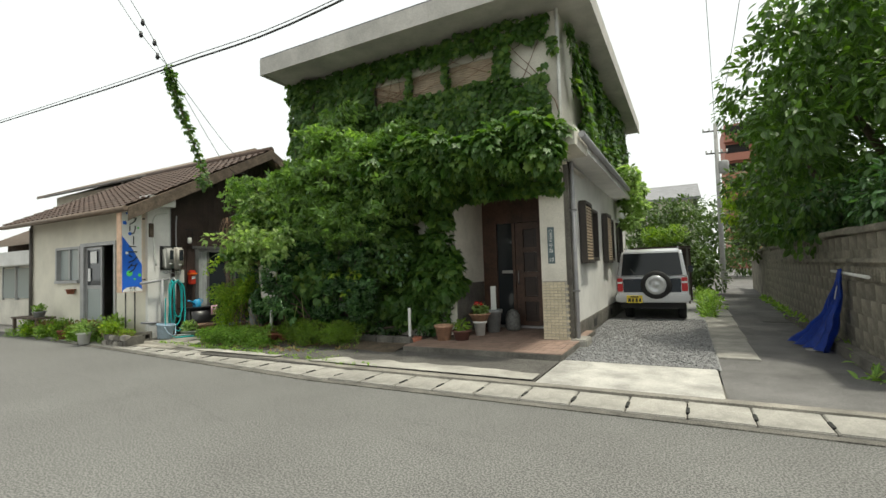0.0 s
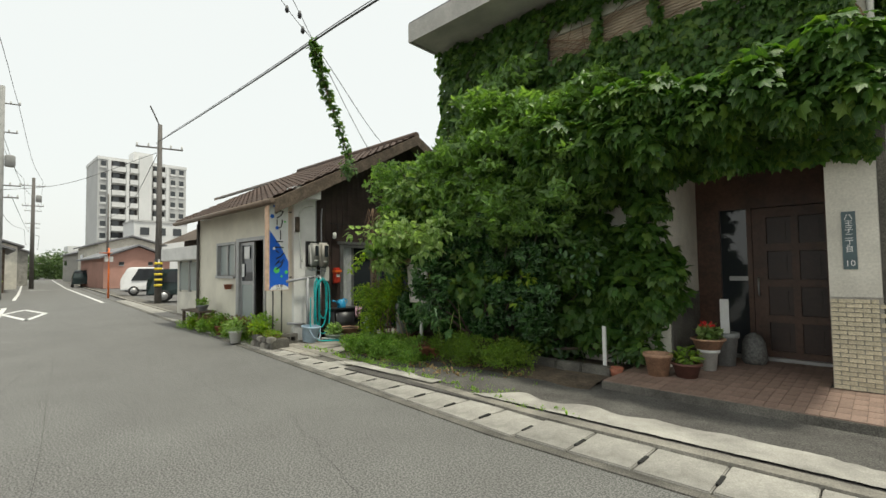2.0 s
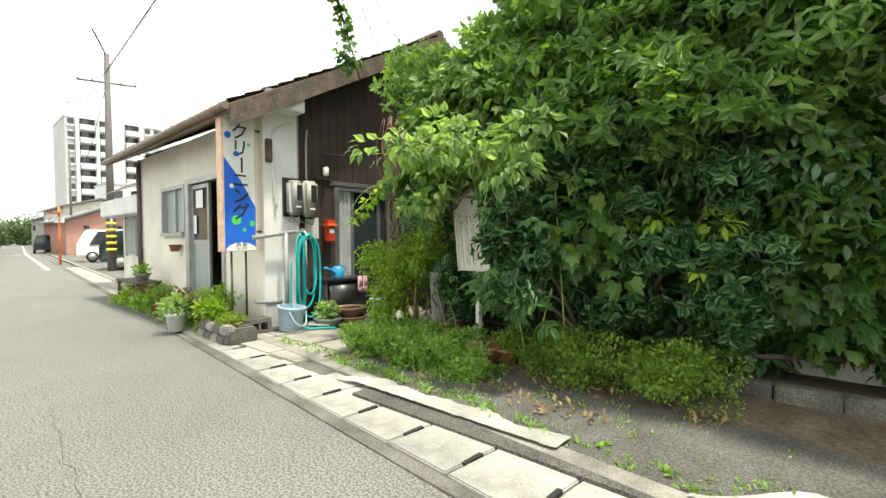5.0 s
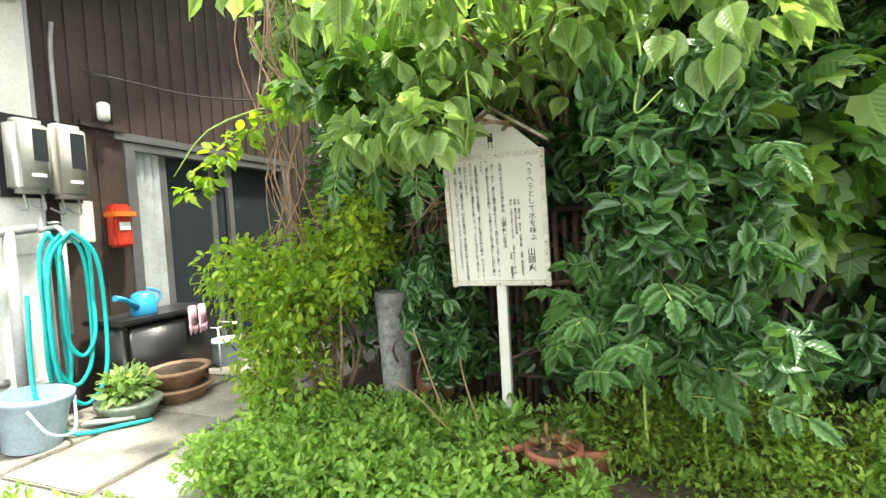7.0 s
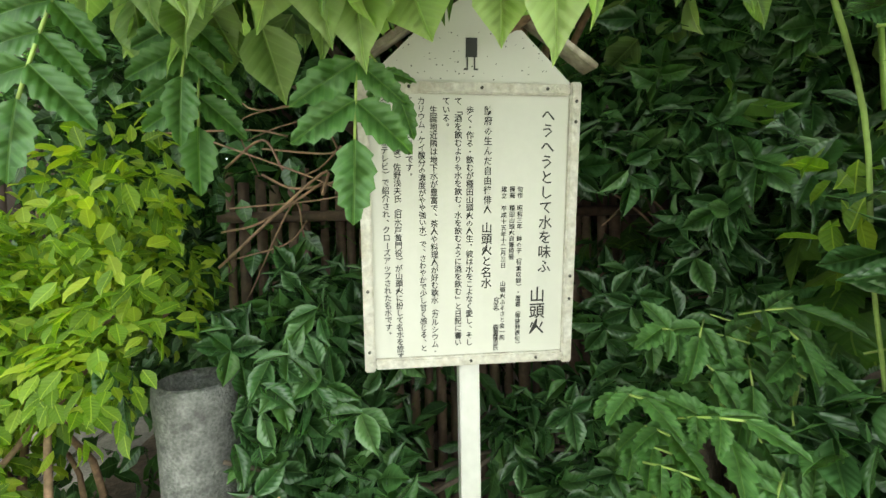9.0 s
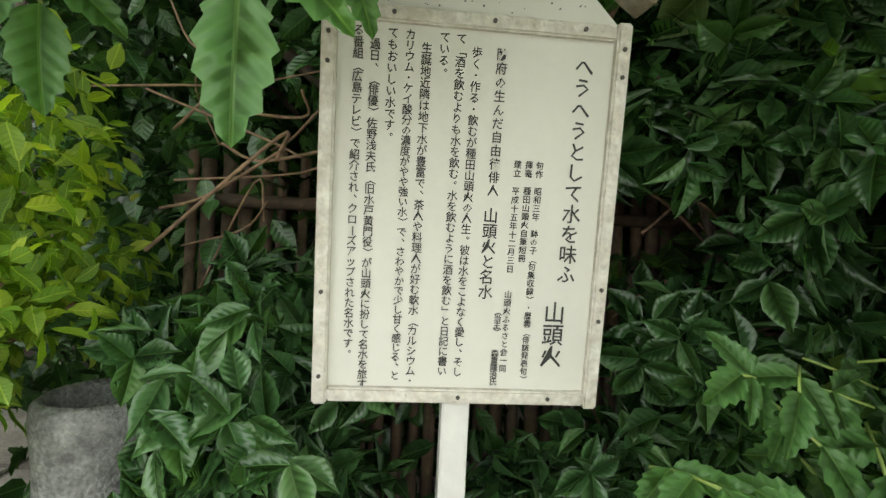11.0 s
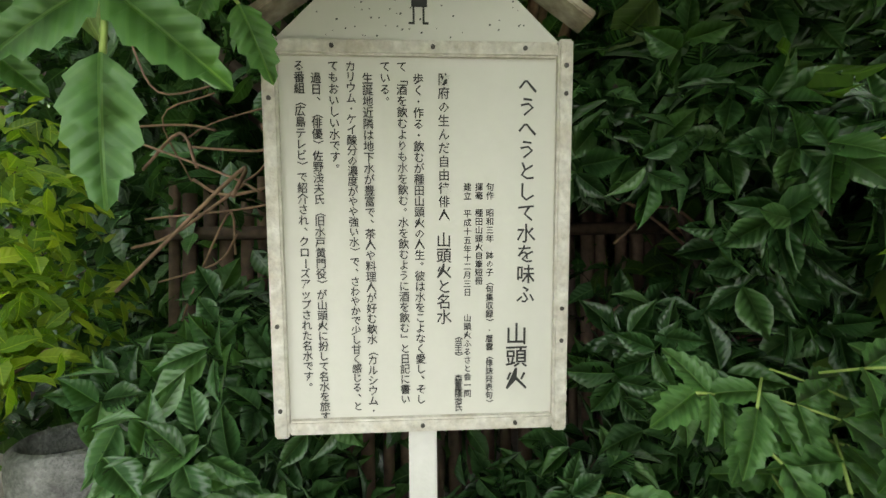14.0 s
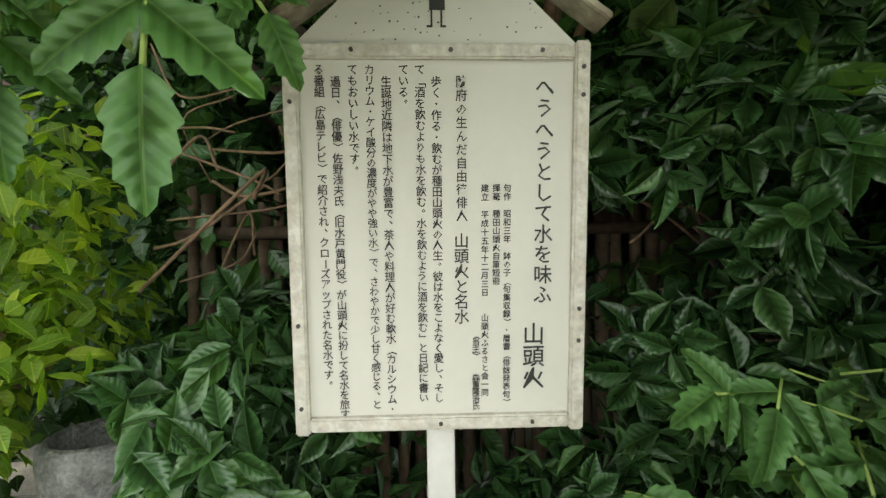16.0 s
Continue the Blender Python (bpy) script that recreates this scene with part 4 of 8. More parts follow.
for p, q in zip(cols, cols[1:]):
    bm.faces.new((p[0], q[0], q[1], p[1]))
part("curtain", bm, M["curtain"], sd, "pale grey curtain behind glass", True)
part("head_batten", B((SX1, SX1 + 0.03, 7.55, 9.7, 1.99, 2.05)), M["alu_dark"], shop)

# ---- block wall of the lane ----
bw = empty("block_wall", "old grey concrete block wall with dark stains and a ledge", "wall", kind="structure", at=(2.4, 15, 0))


def wx(y):
    return 2.06 + 0.04 * (y - 6.8)


bm = bmesh.new()
ys = [6.95, 12, 18, 26]
for y0, y1 in zip(ys, ys[1:]):
    v = [bm.verts.new(p) for p in ((wx(y0) + 0.012, y0, 0), (wx(y1) + 0.012, y1, 0), (wx(y1) + 0.14, y1, 0), (wx(y0) + 0.14, y0, 0), (wx(y0) + 0.012, y0, 1.6), (wx(y1) + 0.012, y1, 1.6), (wx(y1) + 0.14, y1, 1.6), (wx(y0) + 0.14, y0, 1.6))]
    for f in ((0, 3, 2, 1), (4, 5, 6, 7), (0, 1, 5, 4), (1, 2, 6, 5), (2, 3, 7, 6), (3, 0, 4, 7)):
        bm.faces.new([v[i] for i in f])
part("core", bm, M["block"], bw)
part("front_core", B((2.1, 9.0, 6.83, 6.95, 0, 1.6)), M["block"], bw)
part("corner_post", B((wx(6.9) - 0.03, wx(6.9) + 0.13, 6.78, 6.95, 0, 1.72), bevel=0.01), M["block"], bw, "grey corner post")
part("coping", B((2.05, 9.0, 6.8, 6.98, 1.6, 1.68)), M["block"], bw)
for k in range(12):
    y0 = 6.96 + 1.58 * k
    part("coping", B((wx(y0 + 0.8) - 0.06, wx(y0 + 0.8) + 0.2, y0, y0 + 1.57, 1.6 + 0.03 * (k % 3 == 1), 1.68 + 0.03 * (k % 3 == 1)), bevel=0.012), M["block"], bw)
    part("ledge", B((wx(y0 + 0.8) - 0.05, wx(y0 + 0.8) + 0.05, y0, y0 + 1.57, 1.24, 1.3), bevel=0.012), M["block"], bw)
part("base_course", B((1.95, 2.1, 6.95, 9.5, 0, 0.16), (2.03, 2.2, 9.5, 13.0, 0, 0.12)), M["concrete_dark"], bw)
for k in range(12):
    part("lattice_block", B((wx(7.5) - 0.03, wx(7.5) + 0.02, 7.15 + 0.1 * k, 7.2 + 0.1 * k, 1.02, 1.2), bevel=0.015), M["block"], bw)

# ---- notice board on its post ----
BOARD = Matrix.Translation((-6.87, 7.05, 0.885)) @ pose(0, 0, 0, 6.0, 0, 0) @ Matrix.Diagonal((0.955, 1, 1, 1))
notice = empty("notice_board", "white wooden notice board with brush writing on a white post", "notice board", at=(-6.87, 7.06, 0))


def on_board(bm):
    bmesh.ops.transform(bm, matrix=BOARD, verts=bm.verts[:])
    return bm


part("panel", on_board(B((-0.215, 0.215, 0.0, 0.012, 0.02, 0.57))), M["board"], notice, "white painted panel")
bm = bmesh.new()
g = [bm.verts.new((x, y, z)) for y in (0.0, 0.012) for x, z in ((-0.22, 0.582), (0.22, 0.582), (0.1, 0.69), (0.0, 0.752), (-0.1, 0.69))]
bm.faces.new(g[:5])
bm.faces.new(g[5:][::-1])
for i in range(5):
    bm.faces.new((g[i], g[5 + i], g[5 + (i + 1) % 5], g[(i + 1) % 5]))
part("gable_panel", on_board(bm), M["board"], notice, "white gable panel with dark specks")
for nm, bx in (("side_rail", (-0.235, -0.212, -0.012, 0.014, -0.005, 0.588)), ("side_rail", (0.212, 0.235, -0.012, 0.014, -0.005, 0.588)), ("bottom_rail", (-0.212, 0.212, -0.012, 0.014, 0.0, 0.022)), ("top_rail", (-0.212, 0.212, -0.01, 0.014, 0.562, 0.584))):
    part(nm, on_board(B(bx, bevel=0.003)), M["wood_white"], notice, "white paint peeling from grey wood")
for s in (-1, 1):
    bm = B((0, 0.305, -0.03, 0.03, 0, 0.012), bevel=0.002)
    bmesh.ops.transform(bm, matrix=Matrix.Translation((0, 0, 0.775)) @ (Matrix.Rotation(radians(33), 4, "Y") if s > 0 else Matrix.Rotation(radians(180 - 33), 4, "Y")), verts=bm.verts[:])
    part("roof_board", on_board(bm), M["wood_grey"], notice, "weathered grey little roof board")
part("post", B((-6.892, -6.848, 7.055, 7.1, 0.02, 1.45), bevel=0.003), M["post_white"], notice, "white painted square post")
for px, pz in ((-0.224, 0.54), (-0.224, 0.5), (0.224, 0.51), (0.224, 0.55), (-0.224, 0.17), (-0.224, 0.04), (0.224, 0.19), (0.224, 0.14), (0.0, 0.011), (0.15, 0.011), (-0.13, 0.573), (0.02, 0.573), (0.16, 0.573)):
    bm = lathe([(0.0035, 0), (0.0035, 0.002)], seg=8)
    bmesh.ops.transform(bm, matrix=Matrix.Translation((px, -0.012, pz)) @ pose(0, 0, 0, 90, 0, 0), verts=bm.verts[:])
    part("nail", on_board(bm), M["iron"], notice, "rusty nail head")
FACE = BOARD @ Matrix.Translation((0, -0.0012, 0)) @ pose(0, 0, 0, 90, 0, 0)


def bx_(f):
    return -0.229 + 0.458 * f


LINES = [
    ("へうへうとして水を味ふ", 0.865, 0.522, 0.0325, 0.031),
    ("山頭火", 0.835, 0.146, 0.037, 0.037),
    ("句作　昭和三年　鉢の子（句集収録）・層雲（俳誌発表句）", 0.738, 0.374, 0.0134, 0.0128),
    ("揮毫　種田山頭火自筆短冊", 0.7, 0.374, 0.0134, 0.0128),
    ("建立　平成十五年十二月三日　　山頭火ふるさと会一同", 0.66, 0.374, 0.0138, 0.0128),
    ("（当主）　　森重隆治氏", 0.628, 0.148, 0.012, 0.0135),
    ("防府の生んだ自由律俳人", 0.58, 0.53, 0.0205, 0.0185),
    ("山頭火と名水", 0.578, 0.294, 0.0245, 0.0245),
    ("歩く・作る・飲むが種田山頭火の人生。彼は水をこよなく愛し、そし", 0.495, 0.53, 0.0167, 0.0168),
    ("て「酒を飲むよりも水を飲む。水を飲むように酒を飲む」と日記に書い", 0.44, 0.547, 0.0167, 0.0168),
    ("ている。", 0.385, 0.547, 0.0167, 0.0168),
    ("生誕地近隣は地下水が豊富で、茶人や料理人が好む軟水（カルシウム・", 0.327, 0.53, 0.0167, 0.0168),
    ("カリウム・ケイ酸分の濃度がやや強い水）で、さわやかで少し甘く感じる、と", 0.272, 0.547, 0.0155, 0.016),
    ("てもおいしい水です。", 0.215, 0.547, 0.0167, 0.0168),
    ("過日、（俳優）佐野浅夫氏（旧水戸黄門役）が山頭火に扮して名水を旅す", 0.158, 0.53, 0.0164, 0.0165),
    ("る番組（広島テレビ）で紹介され、クローズアップされた名水です。", 0.104, 0.547, 0.0164, 0.0165),
]
for body, f, top, step, size in LINES:
    column("writing", body, bx_(f), top, step, size, 0, M["ink"], notice, FACE)
# little brush drawing of a robe and two feet
part("drawing", on_board(B((-0.012, 0.012, -0.0016, -0.0008, 0.632, 0.668), (-0.01, -0.007, -0.0016, -0.0008, 0.61, 0.632), (0.005, 0.008, -0.0016, -0.0008, 0.61, 0.632), (-0.016, -0.007, -0.0016, -0.0008, 0.608, 0.611), (0.005, 0.014, -0.0016, -0.0008, 0.608, 0.611))), M["ink"], notice, "small brush drawing")
sp = random.Random(8)
bm = bmesh.new()
for i in range(70):
    x, z, s = sp.uniform(-0.16, 0.16), sp.uniform(0.59, 0.68), sp.uniform(0.0006, 0.0016)
    if z > 0.74 - abs(x) * 0.62:
        continue
    bm.faces.new([bm.verts.new((x + s * a, -0.0008, z + s * b)) for a, b in ((-1, -1), (1, -0.6), (1.2, 1), (-0.7, 0.8))])
sk = part("specks", on_board(bm), M["ink"], notice)
sk["kind"] = "stuff"

# ---- shop sign ----
sgn = empty("shop_sign", "tall white and blue cleaner's sign box with dots and writing", "sign", at=(-10.0, 6.2, 1.05))
GX = -9.93
part("box", B((GX - 0.16, GX, 5.98, 6.4, 1.05, 2.8), bevel=0.004), M["sign_edge"], sgn, "faded orange sign box")
part("face", B((GX, GX + 0.006, 6.0, 6.385, 1.06, 2.79)), M["sign_white"], sgn, "white sign face")
SF = Matrix.Translation((GX + 0.009, 6.0, 1.06)) @ pose(0, 0, 0, 90, 0, 90)  # x across along +y, y up


def on_sign(pts, material, name, lift=0.0):
    bm = bmesh.new()
    a = [bm.verts.new((x, y, lift)) for x, y in pts]
    b = [bm.verts.new((x, y, lift - 0.002)) for x, y in pts]
    bm.faces.new(a)
    bm.faces.new(b[::-1])
    for i in range(len(a)):
        bm.faces.new((a[i], a[(i + 1) % len(a)], b[(i + 1) % len(a)], b[i]))
    bmesh.ops.transform(bm, matrix=SF, verts=bm.verts[:])
    return part(name, bm, material, sgn)


on_sign([(0.0, 0.0), (0.385, 0.0), (0.385, 0.55), (0.2, 0.88), (0.0, 1.15)], M["sign_blue"], "blue_field", 0.0)


def disc(cx, cy, r, material, lift, half=False):
    n = 24
    on_sign([(cx + r * math.cos(2 * math.pi * k / n) * 1.0, max(0.0, cy + r * math.sin(2 * math.pi * k / n))) for k in range(n)] if not half else [(max(0, min(0.385, cx + r * math.cos(math.pi * k / n))), r * 0.55 * math.sin(math.pi * k / n)) for k in range(n + 1)], material, "dot", lift)


for cx, cy, r, c in ((0.09, 1.62, 0.022, "sign_blue"), (0.05, 1.42, 0.04, "sign_blue"), (0.15, 1.2, 0.035, "sign_blue"), (0.31, 1.33, 0.02, "sign_green"), (0.14, 0.38, 0.06, "sign_green"), (0.34, 0.34, 0.035, "sign_green"), (0.24, 0.26, 0.022, "sign_green"), (0.09, 0.8, 0.028, "sign_white")):
    disc(cx, cy, r, M[c], 0.003)
disc(0.2, 0.0, 0.19, M["sign_white"], 0.003, True)
column("writing", "クリーニング", 0.2, 1.46, 0.205, 0.225, 0, M["ink"], sgn, SF @ pose(0, 0, 0.004))
text_mesh("name_writing", "森 重", 0.06, SF @ pose(0.2, 0.075, 0.0045), M["ink"], sgn)
text_mesh("telephone", "22-1276", 0.04, SF @ pose(0.2, 0.025, 0.0045), M["ink"], sgn)
part("bracket", tube([(GX - 0.08, 6.4, 2.6), (GX - 0.08, 6.52, 2.6)], 0.015), M["iron"], sgn)
part("bracket", tube([(GX - 0.08, 6.4, 1.3), (GX - 0.08, 6.52, 1.3)], 0.015), M["iron"], sgn)
part("leg", tube([(GX - 0.06, 6.1, 0.0), (GX - 0.06, 6.1, 1.05)], 0.014), M["iron"], sgn, "thin iron leg")
part("leg", tube([(GX - 0.1, 6.3, 0.0), (GX - 0.1, 6.3, 1.05)], 0.014), M["iron"], sgn, "thin iron leg")

# ---- meters and pipes on the end wall ----
def meter(name, y0, y1, z0, z1, x0, material, label):
    e = empty(name, label, "electric meter", "electric meters", at=(x0, (y0 + y1) / 2, z0))
    part("backboard", B((x0 - 0.02, x0 + 0.02, y0 - 0.015, y1 + 0.015, z0 - 0.02, z1 + 0.04)), M["tank"], e)
    bm = B((x0 + 0.02, x0 + 0.16, y0, y1, z0, z1))
    bmesh.ops.bevel(bm, geom=bm.edges[:], offset=0.035, segments=3, affect="EDGES")
    part("case", bm, material, e, "", True)
    part("glass_window", B((x0 + 0.155, x0 + 0.164, y0 + 0.1, y1 - 0.03, z0 + 0.2, z1 - 0.06), bevel=0.003), M["glass"], e, "dark glass reading window")
    part("name_tag", B((x0 + 0.158, x0 + 0.163, y0 + 0.08, y0 + 0.16, z0 + 0.1, z0 + 0.12)), M["sign_white"], e)
    for k in range(2):
        part("cable", tube(curve([(x0 + 0.06, y0 + 0.08 + 0.1 * k, z0), (x0 + 0.06, y0 + 0.09 + 0.1 * k, z0 - 0.1), (x0 + 0.03, y0 + 0.02 + 0.1 * k, z0 - 0.06)], 8), 0.008, 6), M["pvc"], e)


meter("electric_meter", 6.77, 6.98, 1.52, 1.98, SX1 + 0.1, M["meter"], "grey electric meter box on the shop wall")
meter("electric_meter", 7.02, 7.24, 1.5, 2.0, SX1 + 0.04, M["meter_pale"], "beige electric meter box on the shop wall")


def pipe_run(points, r, material, label, name="conduit", n=20):
    return tagged(part(name, tube(curve(points, n), r), material), label, "pipe")


pipe_run([(SX1 + 0.11, 6.66, 1.6), (SX1 + 0.11, 6.62, 2.0), (SX1 + 0.11, 6.6, 2.55), (SX1 + 0.1, 6.75, 2.72), (SX1 + 0.1, 6.93, 2.76)], 0.018, M["pvc_white"], "white bent conduit on the corner pier")
pipe_run([(SX1 + 0.06, 7.0, 0.3), (SX1 + 0.06, 7.0, 1.5), (SX1 + 0.06, 7.0, 2.9)], 0.016, M["pvc"], "grey conduit up the wall")
pipe_run([(SX1 + 0.05, 7.14, 2.0), (SX1 + 0.05, 7.14, 2.5), (SX1 + 0.05, 7.16, 2.72)], 0.014, M["pvc"], "grey conduit above the meter")
tagged(part("junction_box", B((SX1 + 0.08, SX1 + 0.14, 6.52, 6.6, 2.2, 2.5), bevel=0.006), M["wood"]), "brown wooden box on the pier", "box")
tagged(part("socket_box", B((SX1 + 0.08, SX1 + 0.12, 6.8, 6.9, 1.14, 1.25), bevel=0.006), M["pvc_white"]), "white socket box on the pier", "box")
wlamp = empty("wall_lamp", "small cream wall lamp on a dark board", "lamp", at=(SX1, 7.45, 2.0))
part("backboard", B((SX1 + 0.012, SX1 + 0.04, 7.3, 7.62, 2.05, 2.09)), M["siding"], wlamp)
part("shade", lathe([(0.03, 0), (0.042, 0.02), (0.042, 0.12), (0.02, 0.135)], (SX1 + 0.08, 7.44, 2.1), 16), M["pvc_white"], wlamp, "cream plastic shade")
part("cable", tube(curve([(SX1 + 0.05, 7.5, 2.1), (SX1 + 0.05, 7.53, 2.4), (SX1 + 0.05, 7.35, 2.42)], 8), 0.006, 6), M["wire"], wlamp)
mb = empty("mail_box", "red letter box on the brown wall", "letter box", at=(SX1, 7.5, 1.15))
bm = B((SX1 + 0.02, SX1 + 0.12, 7.42, 7.57, 1.15, 1.48))
bmesh.ops.bevel(bm, geom=bm.edges[:], offset=0.02, segments=2, affect="EDGES")
part("body", bm, M["red"], mb)
part("hood", B((SX1 + 0.02, SX1 + 0.15, 7.41, 7.58, 1.38, 1.42), bevel=0.006), M["orange"], mb)
part("label", B((SX1 + 0.12, SX1 + 0.126, 7.46, 7.54, 1.28, 1.34)), M["sign_white"], mb)
tagged(part("metal_cover", B((SX1 + 0.02, SX1 + 0.05, 7.12, 7.33, 1.2, 1.5), bevel=0.008), M["pvc_white"]), "dented pale metal cover on the wall", "cover")
tagged(part("clothes_wire", tube(curve([(SX1 + 0.1, 7.3, 2.42), (SX1 + 0.5, 8.3, 2.4), (SX1 + 1.6, 9.6, 2.6)], 14), 0.006, 5), M["wire"]), "black cable from the shop wall", "cable")

# ---- tap stand with hose ----
tap = empty("tap_stand", "grey water pipes with tap beside the pier", "water tap", at=(-9.78, 6.72, 0.05))
part("pipe", tube([(-9.78, 6.72, 0.05), (-9.78, 6.72, 1.28)], 0.03), M["pvc"], tap)
part("pipe", tube([(-9.72, 6.86, 0.05), (-9.72, 6.86, 1.2)], 0.026), M["pvc"], tap)
part("pipe", tube([(-9.8, 6.28, 1.22), (-9.78, 6.86, 1.3)], 0.028), M["pvc"], tap, "horizontal grey pipe")
part("pipe", tube([(-9.74, 6.98, 0.6), (-9.74, 6.98, 1.2)], 0.022), M["pvc"], tap)
part("elbow", tube([(-9.9, 6.35, 0.4), (-9.88, 6.7, 0.36)], 0.026), M["pvc"], tap)
part("faucet", tube(curve([(-9.74, 6.86, 1.28), (-9.64, 6.9, 1.3), (-9.58, 6.92, 1.22)], 8), 0.016), M["alu"], tap, "chrome faucet")
part("handle", lathe([(0.03, 0), (0.034, 0.012), (0.01, 0.016)], (-9.66, 6.9, 1.32), 12), M["alu"], tap)
hose = empty("garden_hose", "turquoise garden hose hung in loops on the tap", "hose", at=(-9.66, 6.8, 0.05))
for k, (w, dz, yo) in enumerate(((0.13, 0.98, 0.04), (0.1, 0.8, 0.08), (0.07, 1.05, -0.02), (0.17, 1.1, 0.05), (0.05, 1.15, 0.0))):
    pts = []
    for i in range(9):
        a = 2 * math.pi * i / 8
        pts.append((-9.62 + 0.035 * k * (1 if k % 2 else -1) * 0.6 + 0.02 * math.sin(3 * a), 6.88 + yo + w * math.sin(a), 1.27 - dz / 2 + dz / 2 * math.cos(a)))
    part("loop", tube(curve(pts, 40), 0.0125, 8), M["hose"], hose)
part("tail", tube(curve([(-9.62, 6.7, 0.9), (-9.55, 6.66, 0.3), (-9.42, 6.74, 0.08), (-9.2, 6.95, 0.07), (-9.15, 7.05, 0.06)], 24), 0.0125, 8), M["hose"], hose)
part("nozzle", tube([(-9.42, 6.82, 0.1), (-9.2, 6.98, 0.1)], 0.016), M["pvc_white"], hose, "white nozzle")

# ---- loose things beside the shop ----
def pot(name, at, r, h, material, label, category="flower pot", soil=True, flare=0.72, rim=0.015, group=""):
    e = empty(name, label, category, group, at=at)
    prof = [(r * flare, 0), (r * 0.97, h * 0.84), (r + rim, h * 0.845), (r + rim, h), (r * 0.93, h), (r * 0.9, h * 0.8), (0.01, h * 0.78)]
    part("body", lathe(prof, at, 22), material, e)
    if soil:
        part("soil", lathe([(0.01, 0), (r * 0.9, 0.0), (r * 0.88, 0.012), (0.01, 0.03)], (at[0], at[1], at[2] + h * 0.79), 16), M["soil"], e, "dry dark soil")
    return e


bk = empty("bucket", "pale blue plastic bucket tilted against the tap", "bucket", at=(-9.5, 6.6, 0.05))
bm = lathe([(0.125, 0), (0.13, 0.004), (0.165, 0.27), (0.178, 0.27), (0.18, 0.3), (0.16, 0.3), (0.155, 0.22), (0.01, 0.215)], (0, 0, 0), 28)
bmesh.ops.transform(bm, matrix=Matrix.Translation((-9.5, 6.6, 0.06)) @ pose(0, 0, 0, -4, 5, 0), verts=bm.verts[:])
part("body", bm, M["bucket"], bk)
part("handle", tube(curve([(-9.33, 6.5, 0.31), (-9.27, 6.56, 0.17), (-9.27, 6.68, 0.14), (-9.38, 6.76, 0.3)], 20), 0.008, 8), M["bucket"], bk, "plastic bail handle")
tk = empty("water_tank", "black plastic water tank against the shop wall", "tank", at=(-9.75, 7.5, 0.05))
bm = B((-9.94, -9.55, 7.2, 7.95, 0.06, 0.62))
bmesh.ops.bevel(bm, geom=bm.edges[:], offset=0.05, segments=3, affect="EDGES")
part("body", bm, M["tank"], tk, "", True)
part("rim", B((-9.96, -9.53, 7.18, 7.97, 0.6, 0.64), bevel=0.012), M["tank"], tk)
can = empty("watering_can", "bright blue plastic watering can on the tank", "watering can", at=(-9.7, 7.45, 0.64))
part("body", lathe([(0.085, 0), (0.09, 0.01), (0.075, 0.15), (0.04, 0.17), (0.03, 0.17)], (-9.7, 7.46, 0.64), 18), M["blue"], can)
part("spout", tube([(-9.68, 7.4, 0.7), (-9.64, 7.28, 0.78), (-9.62, 7.2, 0.8)], [0.03, 0.016, 0.022]), M["blue"], can)
part("handle", tube(curve([(-9.7, 7.54, 0.68), (-9.7, 7.6, 0.78), (-9.7, 7.5, 0.83)], 10), 0.01), M["blue"], can)
gl = empty("rubber_gloves", "pair of pink rubber gloves drying over the tank rim", "gloves", at=(-9.52, 7.75, 0.4))
for k in range(2):
    y0 = 7.68 + 0.09 * k
    bm = B((-9.53, -9.505, y0, y0 + 0.075, 0.5, 0.66))
    bmesh.ops.bevel(bm, geom=bm.edges[:], offset=0.01, segments=2, affect="EDGES")
    g = part("glove", bm, M["pink"], gl, "", True)
    for f in range(4):
        part("finger", tube([(-9.518, y0 + 0.01 + 0.018 * f, 0.51), (-9.512, y0 + 0.008 + 0.02 * f, 0.43 + 0.015 * (f % 2))], [0.01, 0.007], 6), M["pink"], g)
bowl = empty("bonsai_bowl", "oval green bowl with a leafy plant on the paving", "planter", at=(-9.35, 7.05, 0.05))
part("body", lathe([(0.14, 0), (0.16, 0.02), (0.2, 0.1), (0.215, 0.1), (0.215, 0.125), (0.19, 0.12), (0.01, 0.1)], (-9.35, 7.05, 0.05), 24, 1.0, 0.8), M["pot_green"], bowl)
part("body_soil", lathe([(0.01, 0), (0.185, 0), (0.01, 0.02)], (-9.35, 7.05, 0.152), 18, 1.0, 0.8), M["soil"], bowl)
pot("bonsai_bowl", (-9.35, 7.42, 0.15), 0.2, 0.12, M["terracotta_pale"], "wide brown bowl stacked on another", "planter", True, 0.7)
pot("bonsai_bowl", (-9.35, 7.42, 0.05), 0.21, 0.1, M["terracotta_pale"], "wide brown bowl standing on the paving", "planter", True, 0.75)
bb = empty("wash_bucket", "small bright blue wash bucket behind the bowls", "bucket", at=(-9.75, 8.2, 0.05))
part("body", lathe([(0.11, 0), (0.14, 0.2), (0.15, 0.2), (0.15, 0.22), (0.13, 0.21), (0.01, 0.15)], (-9.7, 8.2, 0.05), 20), M["bucket"], bb)
part("handle", tube(curve([(-9.56, 8.12, 0.24), (-9.54, 8.2, 0.14), (-9.58, 8.3, 0.24)], 10), 0.006, 6), M["iron"], bb)
rack = empty("wire_rack", "small white wire rack beside the tank", "rack", at=(-9.6, 8.05, 0.05))
